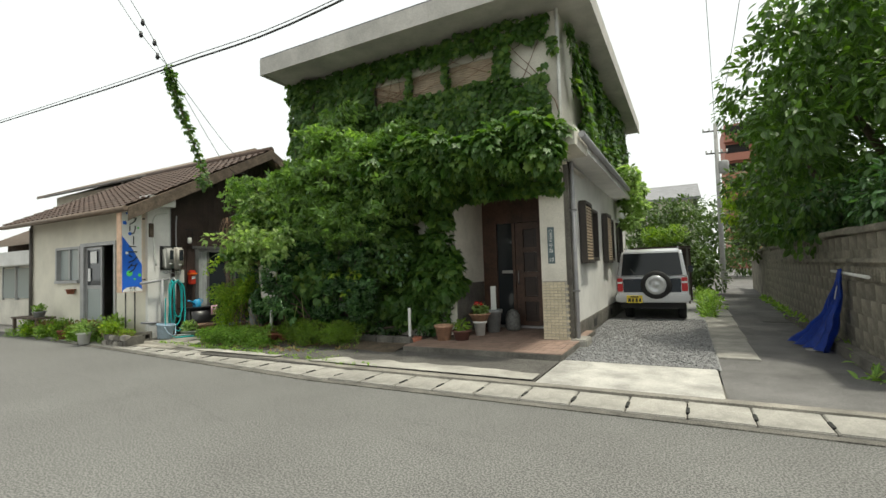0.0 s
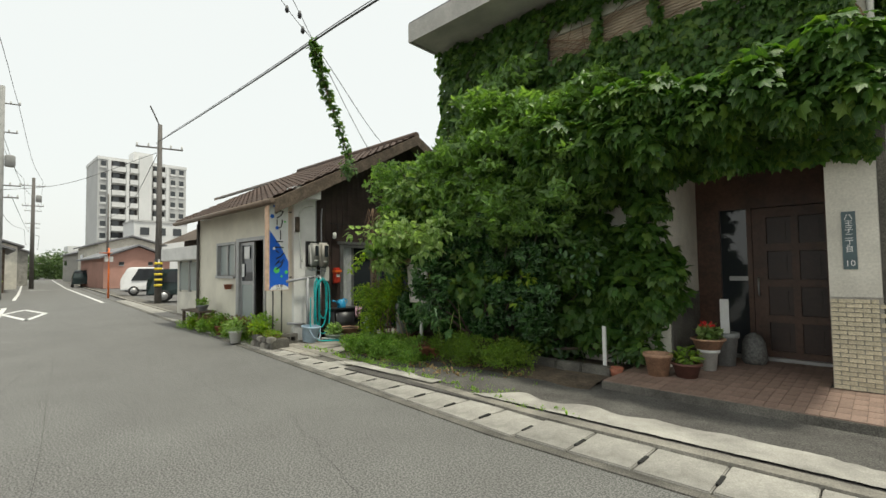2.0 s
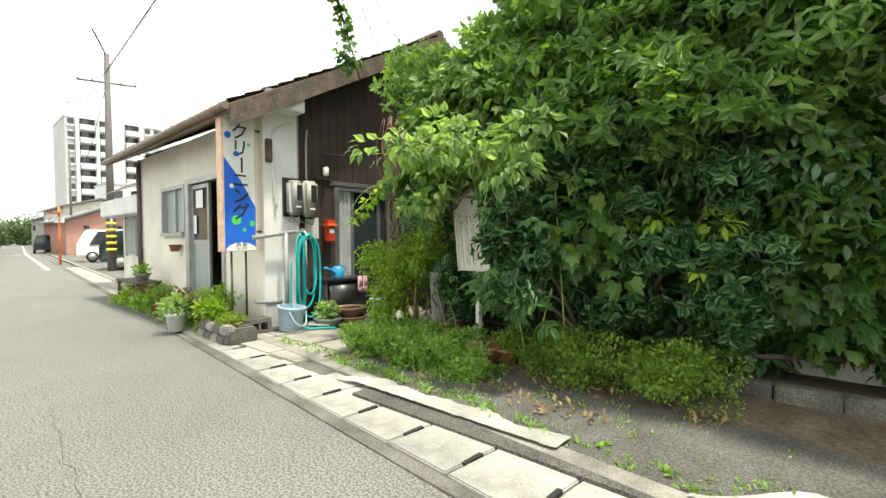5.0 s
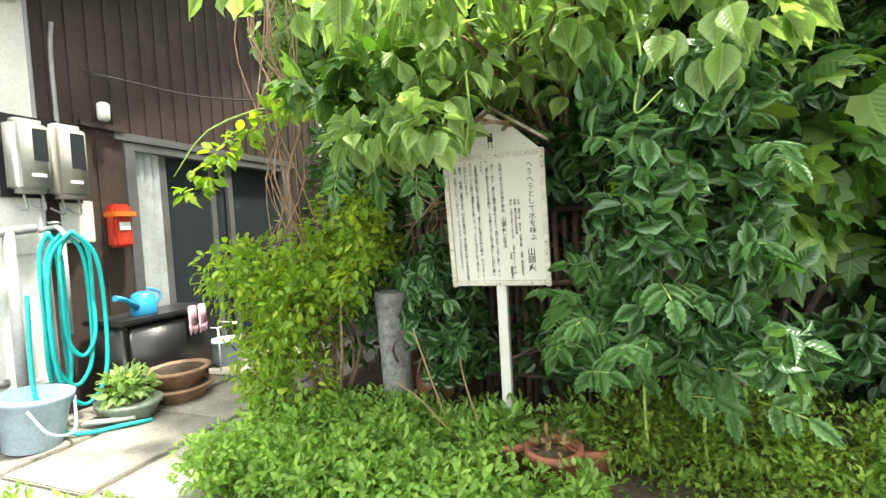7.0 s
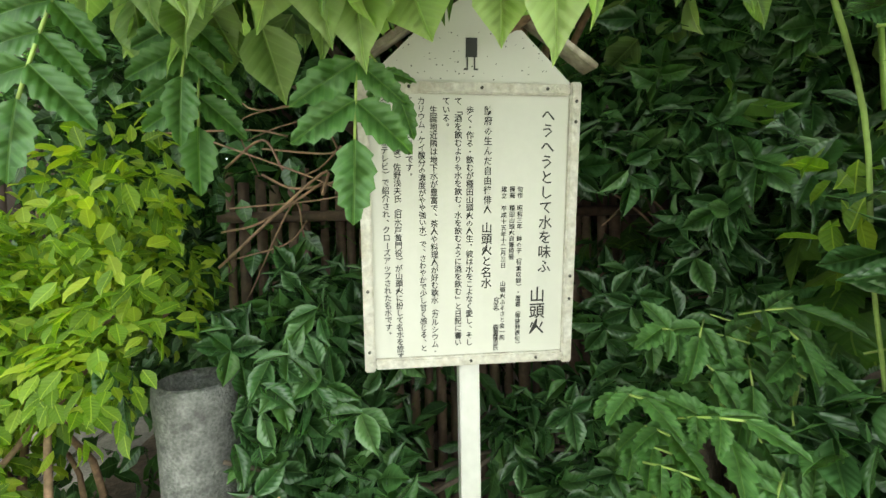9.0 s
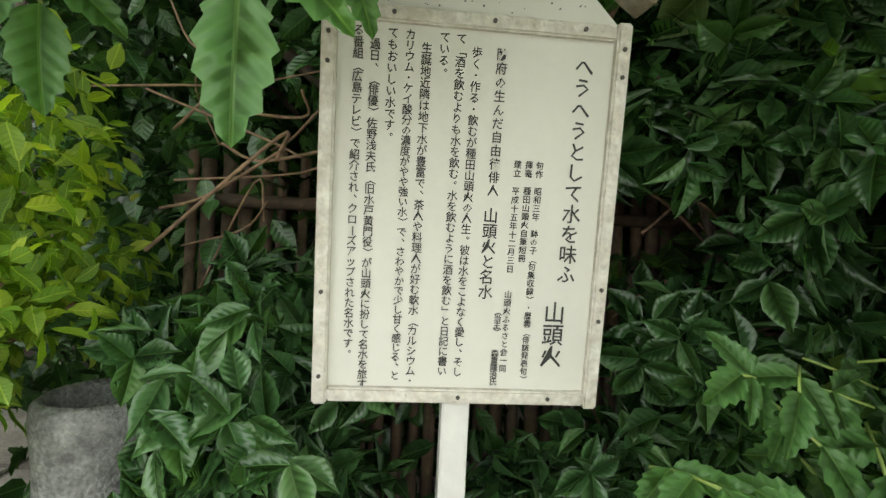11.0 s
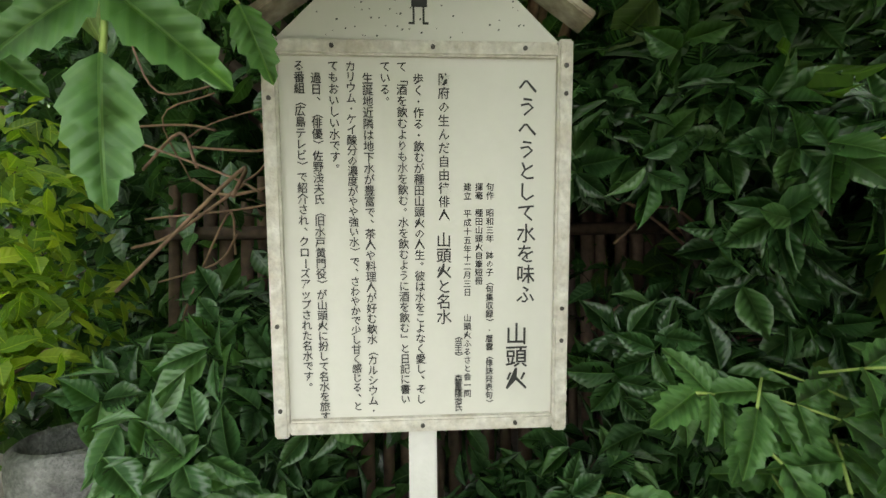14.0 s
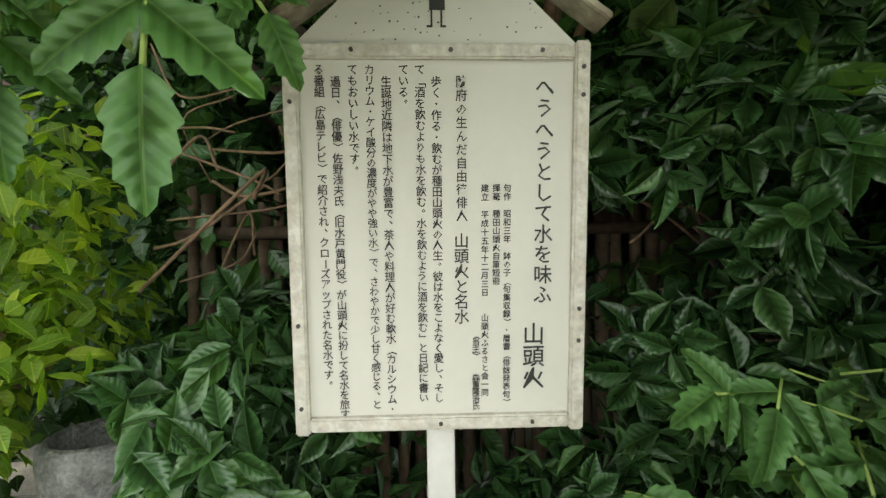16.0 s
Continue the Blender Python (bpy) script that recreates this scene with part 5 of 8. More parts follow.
for p, q in (((-9.55, 7.98, 0.05), (-9.55, 7.98, 0.42)), ((-9.55, 8.22, 0.05), (-9.55, 8.22, 0.42)), ((-9.55, 7.98, 0.42), (-9.55, 8.22, 0.42)), ((-9.8, 7.98, 0.42), (-9.55, 7.98, 0.42)), ((-9.8, 8.22, 0.42), (-9.55, 8.22, 0.42)), ((-9.8, 7.98, 0.05), (-9.8, 7.98, 0.42)), ((-9.8, 8.22, 0.05), (-9.8, 8.22, 0.42))):
    part("rod", tube([p, q], 0.007, 6), M["pvc_white"], rack)
cb = empty("cinder_block", "grey hollow concrete block lying on the paving edge", "block", at=(-9.8, 6.2, 0.02))
part("body", wall_holes("y", -9.6, -0.19, 6.02, 6.41, 0.04, 0.23, [(6.07, 6.16, 0.09, 0.18), (6.18, 6.25, 0.09, 0.18), (6.27, 6.36, 0.09, 0.18)]), M["concrete_dark"], cb)
for k, (bx0, by0, bz0) in enumerate(((-10.9, 6.0, 0.02), (-10.6, 5.98, 0.02), (-10.3, 6.0, 0.02), (-10.75, 6.02, 0.13), (-10.45, 6.02, 0.13), (-10.2, 6.02, 0.13))):
    tagged(part("edging_brick", B((bx0, bx0 + 0.28, by0, by0 + 0.14, bz0, bz0 + 0.11), bevel=0.012), M["terracotta_pale" if k % 2 else "concrete_dark"]), "old mossy brick of the planter edge", "brick", "edging bricks")
trough = empty("stone_planter", "low mossy stone planter with dry moss and grass", "planter", at=(-9.9, 5.92, 0.02))
pr9 = random.Random(61)
for row, z0 in enumerate((0.02, 0.13)):
    for k in range(4):
        x0 = -10.18 + 0.2 * k + 0.05 * row
        part("stone", B((x0, x0 + pr9.uniform(0.17, 0.195), 5.74 + pr9.uniform(0, 0.02), 5.86, z0, z0 + pr9.uniform(0.09, 0.108)), bevel=0.018), M["concrete_dark" if (k + row) % 2 else "paving"], trough)
part("stone", B((-9.44, -9.32, 5.76, 6.1, 0.02, 0.2), bevel=0.02), M["concrete_dark"], trough)
part("soil", B((-10.15, -9.46, 5.87, 6.1, 0.02, 0.2)), M["soil"], trough, "dark soil")
bench = empty("bench", "low weathered bench with pots before the shop", "bench", at=(-14.2, 6.1, 0.1))
part("top", B((-14.9, -13.5, 5.95, 6.35, 0.42, 0.46), bevel=0.01), M["wood"], bench)
for lx in (-14.8, -13.6):
    for ly in (6.0, 6.3):
        part("leg", B((lx - 0.03, lx + 0.03, ly - 0.03, ly + 0.03, 0.05, 0.42)), M["wood"], bench)
pot("wall_pot", (-12.95, 6.4, 1.0), 0.09, 0.12, M["terracotta"], "small red-brown pot hung under the window", "flower pot")
pot("flower_pot", (-10.7, 5.68, 0.03), 0.12, 0.24, M["pot_white"], "white plastic pot with a leafy plant", "flower pot")
pot("flower_pot", (-13.8, 6.12, 0.46), 0.13, 0.14, M["pot_grey"], "grey bowl with a small plant on the bench", "flower pot")
pot("flower_pot", (-12.2, 5.95, 0.03), 0.12, 0.2, M["terracotta"], "brown pot among the plants before the shop", "flower pot")

# ---- pots round the notice board ----
pot("terracotta_pot", (-6.65, 6.9, 0.04), 0.105, 0.2, M["terracotta"], "terracotta pot with dry leaves", "flower pot", group="terracotta pots")
pot("terracotta_pot", (-6.85, 6.98, 0.04), 0.1, 0.19, M["terracotta"], "terracotta pot with small plants", "flower pot", group="terracotta pots")
pot("terracotta_pot", (-6.52, 7.02, 0.04), 0.095, 0.18, M["terracotta"], "terracotta pot half hidden by the hedge", "flower pot", group="terracotta pots")
tagged(part("stoneware_jar", lathe([(0.06, 0), (0.09, 0.04), (0.115, 0.14), (0.1, 0.23), (0.05, 0.29), (0.035, 0.3), (0.04, 0.32), (0.03, 0.32)], (-7.31, 7.28, 0.17), 24), M["stoneware"]), "round brown glazed stoneware jar", "jar")
tagged(part("orange_jar", lathe([(0.07, 0), (0.1, 0.08), (0.1, 0.2), (0.08, 0.24), (0.07, 0.24)], (-7.46, 7.42, 0.2), 20), mat("orange_glaze", (0.5, 0.17, 0.03), 0.35, var=0.5, scale=12)), "orange and brown glazed pot", "jar")
tagged(part("stone_post", lathe([(0.075, 0), (0.08, 0.35), (0.09, 0.65), (0.098, 0.73), (0.096, 0.755), (0.084, 0.765), (0.074, 0.75), (0.07, 0.68), (0.01, 0.67)], (-7.48, 7.18, 0.08), 22), M["granite"]), "rough grey granite basin post", "stone basin")
tagged(part("cast_stone", B((-8.1, -7.6, 7.1, 7.35, 0.08, 0.17), bevel=0.02), M["concrete_dark"]), "low planter box half covered with weeds", "planter")
# bamboo fence behind
fence = empty("bamboo_fence", "brown bamboo slat fence behind the notice board", "fence", at=(-6.9, 7.62, 0.1))
fr = random.Random(12)
for k in range(38):
    x = -7.54 + k * 0.048
    part("slat", tube([(x + fr.uniform(-0.006, 0.006), 7.62, 0.08), (x + fr.uniform(-0.012, 0.012), 7.62, 1.35 + fr.uniform(-0.04, 0.04))], fr.uniform(0.014, 0.021), 6), M["bamboo"], fence)
for z in (0.3, 0.82, 1.22):
    part("rail", tube([(-7.56, 7.58, z), (-5.7, 7.58, z + 0.01)], 0.018, 6), M["bamboo"], fence)

# ---- porch things ----
pot("flower_pot", (-3.43, 7.65, 0.135), 0.15, 0.26, M["terracotta_pale"], "tall pale terracotta pot on the porch", "flower pot", False)
pot("flower_pot", (-3.15, 7.76, 0.135), 0.15, 0.17, mat("dark_terracotta", (0.14, 0.06, 0.045), 0.7, var=0.3), "dark brown bowl pot on the porch", "flower pot")
pot("flower_pot", (-3.06, 8.32, 0.135), 0.11, 0.26, M["pot_white"], "white pot on the porch", "flower pot", False)
pot("geranium_pot", (-3.06, 8.32, 0.395), 0.18, 0.13, M["terracotta_pale"], "terracotta bowl with red geraniums on a white pot", "flower pot")
pot("flower_pot", (-2.98, 8.78, 0.135), 0.15, 0.42, M["pot_grey"], "tall grey pot by the door", "flower pot")
tagged(part("name_tablet", B((-3.02, -2.92, 8.76, 8.79, 0.5, 0.98), bevel=0.005), M["sign_white"]), "white tablet with dark marks standing in a pot", "tablet")
tagged(part("stone_ornament", lathe([(0.12, 0), (0.15, 0.06), (0.13, 0.28), (0.09, 0.36), (0.02, 0.4)], (-2.72, 9.1, 0.135), 14), M["granite"]), "grey covered sack beside the door", "sack")
tagged(part("white_post", B((-4.04, -3.995, 7.5, 7.53, 0.08, 0.68), bevel=0.004), M["pot_white"]), "slim white marker post before the shrubs", "post")
for k in range(5):
    tagged(part("edging_block", B((-4.95 + 0.36 * k - 0.75, -4.6 + 0.36 * k - 0.75, 7.36, 7.49, 0.03, 0.2), bevel=0.015), M["concrete_dark"]), "dark mossy edging block of the bed", "edging", "edging blocks")
tagged(part("broken_pot", lathe([(0.05, 0), (0.1, 0.14), (0.09, 0.14), (0.04, 0.02)], (-3.88, 7.5, 0.05), 12), M["terracotta"]), "broken terracotta pot lying by the bed", "flower pot")

# ---- tarpaulin and pole on the lane wall ----
tagged(part("rod", tube([(2.05, 7.75, 1.08), (2.11, 9.5, 1.12)], 0.022, 8), M["pvc_white"]), "white rod fixed along the block wall", "rod")
bm = bmesh.new()
NU, NV = 26, 20
grid = []
for j in range(NV + 1):
    v = j / NV
    row = []
    for i in range(NU + 1):
        u = i / NU - 0.5
        half = 0.06 + 0.46 * v ** 1.3
        yy = 8.85 + 0.32 * v + u * 2 * half
        out = 0.05 + (0.36 + 0.25 * u) * v ** 2 + 0.05 * math.sin(u * 26 + 3 * v) * (0.4 + v) + 0.04 * noise.noise(Vector((u * 6, v * 5, 1)))
        zz = 1.1 * (1 - v) ** 1.15 + 0.05 + 0.03 * noise.noise(Vector((u * 9, v * 8, 4)))
        row.append(bm.verts.new((2.1 - out, yy, zz)))
    grid.append(row)
for a, b in zip(grid, grid[1:]):
    for i in range(NU):
        bm.faces.new((a[i], a[i + 1], b[i + 1], b[i])).smooth = True
bmesh.ops.solidify(bm, geom=bm.faces[:], thickness=0.004)
tagged(part("blue_net", bm, M["tarp"]), "crumpled blue net sheet hanging from the wall rod", "tarpaulin")
tagged(part("cord", tube(curve([(2.06, 8.85, 1.1), (2.0, 8.83, 0.9), (1.98, 8.87, 0.75)], 8), 0.006, 5), M["pvc_white"]), "white cord tied round the blue sheet", "cord")

# ---- cars ----
def wheel(parent, x, y, r, w, axis="x"):
    bm = lathe([(r * 0.62, 0), (r * 0.95, 0.0), (r, w * 0.2), (r, w * 0.8), (r * 0.95, w), (r * 0.62, w)], seg=24)
    m = Matrix.Translation((x, y, r + 0.03)) @ (pose(0, 0, 0, 0, 90, 0) if axis == "x" else pose(0, 0, 0, 90, 0, 0))
    bmesh.ops.transform(bm, matrix=m, verts=bm.verts[:])
    t = part("wheel", bm, M["rubber"], parent, "black tyre")
    bm = lathe([(0.03, -0.01), (r * 0.3, 0.0), (r * 0.62, 0.012), (r * 0.62, w - 0.012), (r * 0.2, w + 0.005)], seg=20)
    bmesh.ops.transform(bm, matrix=m, verts=bm.verts[:])
    part("rim", bm, M["alu"], t)


def car_body(section, half, pinch):
    """A body from a side outline (y, z); pinch(z) narrows it upwards."""
    bm = bmesh.new()
    a = [bm.verts.new((-half * pinch(z), y, z)) for y, z in section]
    b = [bm.verts.new((half * pinch(z), y, z)) for y, z in section]
    bm.faces.new(a)
    bm.faces.new(b[::-1])
    for i in range(len(a)):
        bm.faces.new((a[i], a[(i + 1) % len(a)], b[(i + 1) % len(a)], b[i]))
    bmesh.ops.recalc_face_normals(bm, faces=bm.faces[:])
    bmesh.ops.bevel(bm, geom=bm.edges[:], offset=0.05, segments=3, affect="EDGES", clamp_overlap=True)
    return bm


def shift(bm, x, y, rot=0.0):
    bmesh.ops.transform(bm, matrix=pose(x, y, 0, 0, 0, rot), verts=bm.verts[:])
    return bm


CX, CY = -0.5, 12.1
suv = empty("car", "small silver and navy off-road car parked on gravel", "car", at=(CX, CY + 1.6, 0))
lowsec = [(0.05, 0.42), (0.0, 0.55), (0.02, 1.0), (3.2, 1.0), (3.25, 0.5), (3.1, 0.38)]
part("body", shift(car_body(lowsec, 0.73, lambda z: 1.0), CX, CY), M["car_silver"], suv, "silver body")
upsec = [(0.03, 0.98), (0.12, 1.56), (0.35, 1.64), (1.9, 1.62), (2.35, 1.02)]
part("cabin", shift(car_body(upsec, 0.72, lambda z: 1.0 - 0.14 * max(0, z - 0.98) / 0.64), CX, CY), M["car_silver"], suv)
bm = bmesh.new()
q = [bm.verts.new(p) for p in ((CX - 0.63, CY + 0.014, 1.04), (CX + 0.63, CY + 0.014, 1.04), (CX + 0.57, CY + 0.09, 1.54), (CX - 0.57, CY + 0.09, 1.54))]
f = bm.faces.new(q)
bmesh.ops.solidify(bm, geom=[f], thickness=0.015)
part("rear_window", bm, M["glass"], suv, "dark rear window")
for s in (-1, 1):
    bm = bmesh.new()
    xx = CX + s * 0.735
    q = [bm.verts.new(p) for p in ((xx, CY + 0.2, 1.06), (xx, CY + 2.1, 1.06), (xx - s * 0.075, CY + 1.75, 1.52), (xx - s * 0.075, CY + 0.3, 1.52))]
    f = bm.faces.new(q)
    bmesh.ops.solidify(bm, geom=[f], thickness=0.012)
    part("side_window", bm, M["glass"], suv)
    part("tail_lamp", B((CX + s * 0.66 - 0.06, CX + s * 0.66 + 0.06, CY - 0.03, CY + 0.06, 0.68, 0.98), bevel=0.012), M["lamp_red"], suv, "red tail lamp")
    part("lamp_stripe", B((CX + s * 0.66 - 0.055, CX + s * 0.66 + 0.055, CY - 0.034, CY - 0.02, 0.86, 0.9)), M["car_white"], suv)
    part("mirror", B((CX + s * 0.8 - 0.06, CX + s * 0.8 + 0.06, CY + 1.95, CY + 2.05, 1.05, 1.22), bevel=0.02), M["car_navy"], suv)
    for yy in (0.62, 2.75):
        wheel(suv, CX + s * 0.62 - (0.16 if s > 0 else 0.0) + (0.16 if s > 0 else 0), CY + yy, 0.31, 0.17) if s < 0 else wheel(suv, CX + 0.5, CY + yy, 0.31, 0.17)
part("navy_band", B((CX - 0.59, CX + 0.59, CY - 0.014, CY + 0.04, 0.66, 0.96), bevel=0.008), M["car_navy"], suv, "navy blue band")
part("bumper", B((CX - 0.76, CX + 0.76, CY - 0.1, CY + 0.12, 0.44, 0.63), bevel=0.035), M["car_silver"], suv, "silver rear bumper")
part("sill", B((CX - 0.66, CX + 0.66, CY + 0.05, CY + 3.1, 0.3, 0.42)), M["rubber"], suv)
pl = part("number_plate", B((CX - 0.52, CX - 0.19, CY - 0.118, CY - 0.104, 0.43, 0.595), bevel=0.003), M["yellow"], suv, "yellow number plate")
part("plate_bars", B((CX - 0.44, CX - 0.27, CY - 0.121, CY - 0.1185, 0.55, 0.575), (CX - 0.49, CX - 0.43, CY - 0.121, CY - 0.1185, 0.455, 0.53), (CX - 0.41, CX - 0.37, CY - 0.121, CY - 0.1185, 0.455, 0.53), (CX - 0.33, CX - 0.29, CY - 0.121, CY - 0.1185, 0.455, 0.53), (CX - 0.26, CX - 0.22, CY - 0.121, CY - 0.1185, 0.455, 0.53)), M["ink"], pl)
bm = lathe([(0.2, 0), (0.29, 0.01), (0.31, 0.05), (0.31, 0.14), (0.28, 0.17), (0.21, 0.17)], seg=30)
bmesh.ops.transform(bm, matrix=Matrix.Translation((CX + 0.1, CY - 0.01, 0.83)) @ pose(0, 0, 0, 90, 0, 0), verts=bm.verts[:])
spw = part("spare_wheel", bm, M["rubber"], suv, "black spare wheel")
bm = lathe([(0.19, 0.1), (0.215, 0.165), (0.2, 0.185), (0.13, 0.19), (0.12, 0.178), (0.05, 0.176), (0.04, 0.186), (0.005, 0.186)], seg=28)
bmesh.ops.transform(bm, matrix=Matrix.Translation((CX + 0.1, CY - 0.01, 0.83)) @ pose(0, 0, 0, 90, 0, 0), verts=bm.verts[:])
part("wheel_cover", bm, M["car_silver"], spw, "silver wheel cover")
part("wiper", tube([(CX - 0.3, CY - 0.01, 1.02), (CX - 0.42, CY + 0.02, 1.18)], 0.01, 6), M["rubber"], suv)
for s in (-1, 1):
    part("roof_rail", tube([(CX + s * 0.56, CY + 0.3, 1.66), (CX + s * 0.56, CY + 1.8, 1.66)], 0.018, 6), M["car_silver"], suv)


def parked(x, y, rot, paint, label, L=3.9, W=1.65, H=1.45, van=False):
    e = empty("car", label, "car", at=(x, y, 0))
    if van:
        sec = [(0, 0.35), (0.0, 1.0), (0.35, H - 0.08), (0.6, H), (2.2, H), (3.0, 0.98), (L, 0.8), (L, 0.35)]
    else:
        sec = [(0, 0.35), (0.0, 0.85), (0.35, 0.95), (0.9, H - 0.05), (1.3, H), (2.2, H - 0.02), (2.9, 0.95), (L - 0.1, 0.8), (L, 0.35)]
    pin = lambda z: 1.0 - 0.16 * max(0, z - 0.9) / 0.5
    m = pose(x, y, 0, 0, 0, rot)
    bm = car_body(sec, W / 2, pin)
    bmesh.ops.transform(bm, matrix=m, verts=bm.verts[:])
    part("body", bm, paint, e)
    for s in (-1, 1):
        bm = bmesh.new()
        q = [bm.verts.new((s * W / 2 * pin(z) * 1.012, yy, z)) for yy, z in ((0.55, 0.95), (2.7, 0.97), (2.15, H - 0.1), (0.95, H - 0.1))]
        f = bm.faces.new(q)
        bmesh.ops.solidify(bm, geom=[f], thickness=0.01)
        bmesh.ops.transform(bm, matrix=m, verts=bm.verts[:])
        part("side_window", bm, M["glass"], e)
        for yy in (0.7, L - 0.75):
            bm = lathe([(0.18, 0), (0.29, 0), (0.3, 0.04), (0.3, 0.15), (0.29, 0.19), (0.18, 0.19)], seg=18)
            bmesh.ops.transform(bm, matrix=m @ Matrix.Translation((s * W / 2 - (0.18 if s > 0 else 0.01), yy, 0.3)) @ pose(0, 0, 0, 0, 90, 0), verts=bm.verts[:])
            part("wheel", bm, M["rubber"], e)
            bm = lathe([(0.01, -0.005), (0.19, -0.002), (0.19, 0.192), (0.01, 0.197)], seg=14)
            bmesh.ops.transform(bm, matrix=m @ Matrix.Translation((s * W / 2 - (0.18 if s > 0 else 0.01), yy, 0.3)) @ pose(0, 0, 0, 0, 90, 0), verts=bm.verts[:])
            part("rim", bm, M["alu"], e)
        part("lamp", B((x, x + 0.01, y, y + 0.01, 0.7, 0.71)), M["sign_white"], e) if False else None
    bm = bmesh.new()
    q = [bm.verts.new((xx, yy, z)) for xx, yy, z in ((-W / 2 * 0.85, 0.02, 0.95), (W / 2 * 0.85, 0.02, 0.95), (W / 2 * 0.74, 0.35 if van else 0.85, H - 0.1), (-W / 2 * 0.74, 0.35 if van else 0.85, H - 0.1))]
    for v in q:
        v.co.y -= 0.02
    f = bm.faces.new(q)
    bmesh.ops.solidify(bm, geom=[f], thickness=0.012)
    bmesh.ops.transform(bm, matrix=m, verts=bm.verts[:])
    part("rear_window", bm, M["glass"], e)
    return e


parked(-27.3, 8.2, 160 - 180, M["car_green"], "dark green small car parked beside the pole", 3.6, 1.5, 1.6, True)
parked(-36.6, 8.9, -12, M["car_white"], "white minivan parked off the street", 4.4, 1.7, 1.8, True)
parked(-43.5, 11.5, 80, M["car_black"], "black hatchback parked off the street", 4.2, 1.7, 1.48)
parked(-62, 10.6, 84, M["car_green"], "dark van parked far down the street", 4.2, 1.7, 1.8, True)

# ---- poles and cables ----
def utility_pole(x, y, h, material, r0=0.16, r1=0.1, arms=(), label="", boxes=()):
    e = empty("utility_pole", label, "utility pole", at=(x, y, 0))
    part("shaft", tube([(x, y, -0.02), (x, y, h)], [r0, r1], 12), material, e)
    for z, dx, dy in arms:
        a = part("crossarm", tube([(x - dx, y - dy, z), (x + dx, y + dy, z)], 0.04, 6), M["pole_dark"], e)
        for k in (-1, -0.5, 0.5, 1):
            part("insulator", lathe([(0.03, 0), (0.05, 0.05), (0.03, 0.09), (0.045, 0.13), (0.02, 0.16)], (x + dx * k * 0.95, y + dy * k * 0.95, z + 0.03), 8), M["pot_white"], a)
    for z, dx, dy in boxes:
        part("transformer", lathe([(0.2, 0), (0.24, 0.04), (0.24, 0.6), (0.2, 0.66), (0.05, 0.7)], (x + dx, y + dy, z), 12), M["pole"], e, "grey transformer can")
    return e


np_ = utility_pole(-25.5, 8.15, 8.3, M["pole_dark"], 0.15, 0.09, [(7.2, 0.25, 0.9)], "dark steel utility pole with yellow and black guard")
part("guard", lathe([(0.165, 0), (0.165, 1.3)], (-25.5, 8.15, 0.75), 12), M["tank"], np_)
for k in range(5):
    part("guard_stripe", lathe([(0.168, 0), (0.168, 0.1)], (-25.5, 8.15, 0.8 + 0.25 * k), 12), M["yellow"], np_)
part("street_light_arm", tube(curve([(-25.5, 8.15, 8.2), (-25.3, 7.9, 8.6), (-24.9, 7.6, 8.9)], 8), 0.03), M["pole_dark"], np_)
utility_pole(-38.0, 3.3, 12.4, M["pole"], 0.2, 0.13, [(11.4, 0.2, 0.8), (9.7, 0.2, 0.7), (6.6, 0.2, 0.9), (5.9, 0.2, 0.8)], "tall grey concrete utility pole with crossarms and transformer", [(7.7, 0.1, 0.4)])
utility_pole(-62, 6.6, 11.0, M["pole_dark"], 0.2, 0.13, [(10.2, 0.1, 0.9), (8.2, 0.1, 0.8)], "utility pole further down the street", [(8.6, 0.1, 0.4)])
utility_pole(-88, 8.6, 11.0, M["pole_dark"], 0.2, 0.13, [(10.4, 0.1, 0.9), (8.6, 0.1, 0.8)], "utility pole far down the street")
utility_pole(-120, 11.2, 11.0, M["pole_dark"], 0.2, 0.13, [(10.4, 0.1, 0.9)], "utility pole far down the street")
utility_pole(-58, 12.0, 9.5, M["pole_dark"], 0.12, 0.07, [], "slim street light pole beyond the car park")
utility_pole(1.9, 29.0, 8.6, M["pole"], 0.13, 0.09, [(8.2, 0.6, 0.1), (7.0, 0.5, 0.1)], "grey utility pole at the lane's end", [(5.9, 0.3, 0.0)])
mir = empty("mirror_post", "orange traffic mirror post at the car park", "traffic mirror", at=(-33.7, 7.75, 0))
part("post", tube([(-33.7, 7.75, 0), (-33.7, 7.75, 2.9)], 0.05), M["orange"], mir)
part("mirror", lathe([(0.02, 0), (0.3, 0.03), (0.32, 0.06), (0.02, 0.08)], (-33.6, 7.6, 2.55), 20), M["orange"], mir, "round orange mirror back")
part("tag", B((-33.72, -33.66, 7.55, 7.95, 2.1, 2.4)), M["sign_white"], mir)


def cable(points, r=0.012, label="black overhead cable above the street", n=30):
    tagged(part("cable", tube(curve(points, n), r, 5), M["wire"]), label, "cable", "overhead cables")


MAIN = [(-25.5, 8.0, 7.4), (-16.0, 6.87, 6.2), (-8.25, 5.95, 5.28), (-2.9, 5.62, 5.12), (9.0, 5.0, 6.2)]
cable(MAIN, 0.016)
cable([(p[0], p[1] + 0.12, p[2] + 0.16) for p in MAIN], 0.007)
cable([(-8.25, 5.95, 5.28), (-8.55, 6.5, 4.4), (-8.75, 7.0, 3.6), (-9.3, 7.6, 3.35)], 0.01)
cable([(-8.25, 5.95, 5.28), (-9.4, 8.0, 4.0), (-9.6, 8.8, 3.9)], 0.006)
cable([(-8.25, 5.95, 5.28), (-9.4, 8.4, 4.2), (-9.9, 9.6, 4.7)], 0.006)
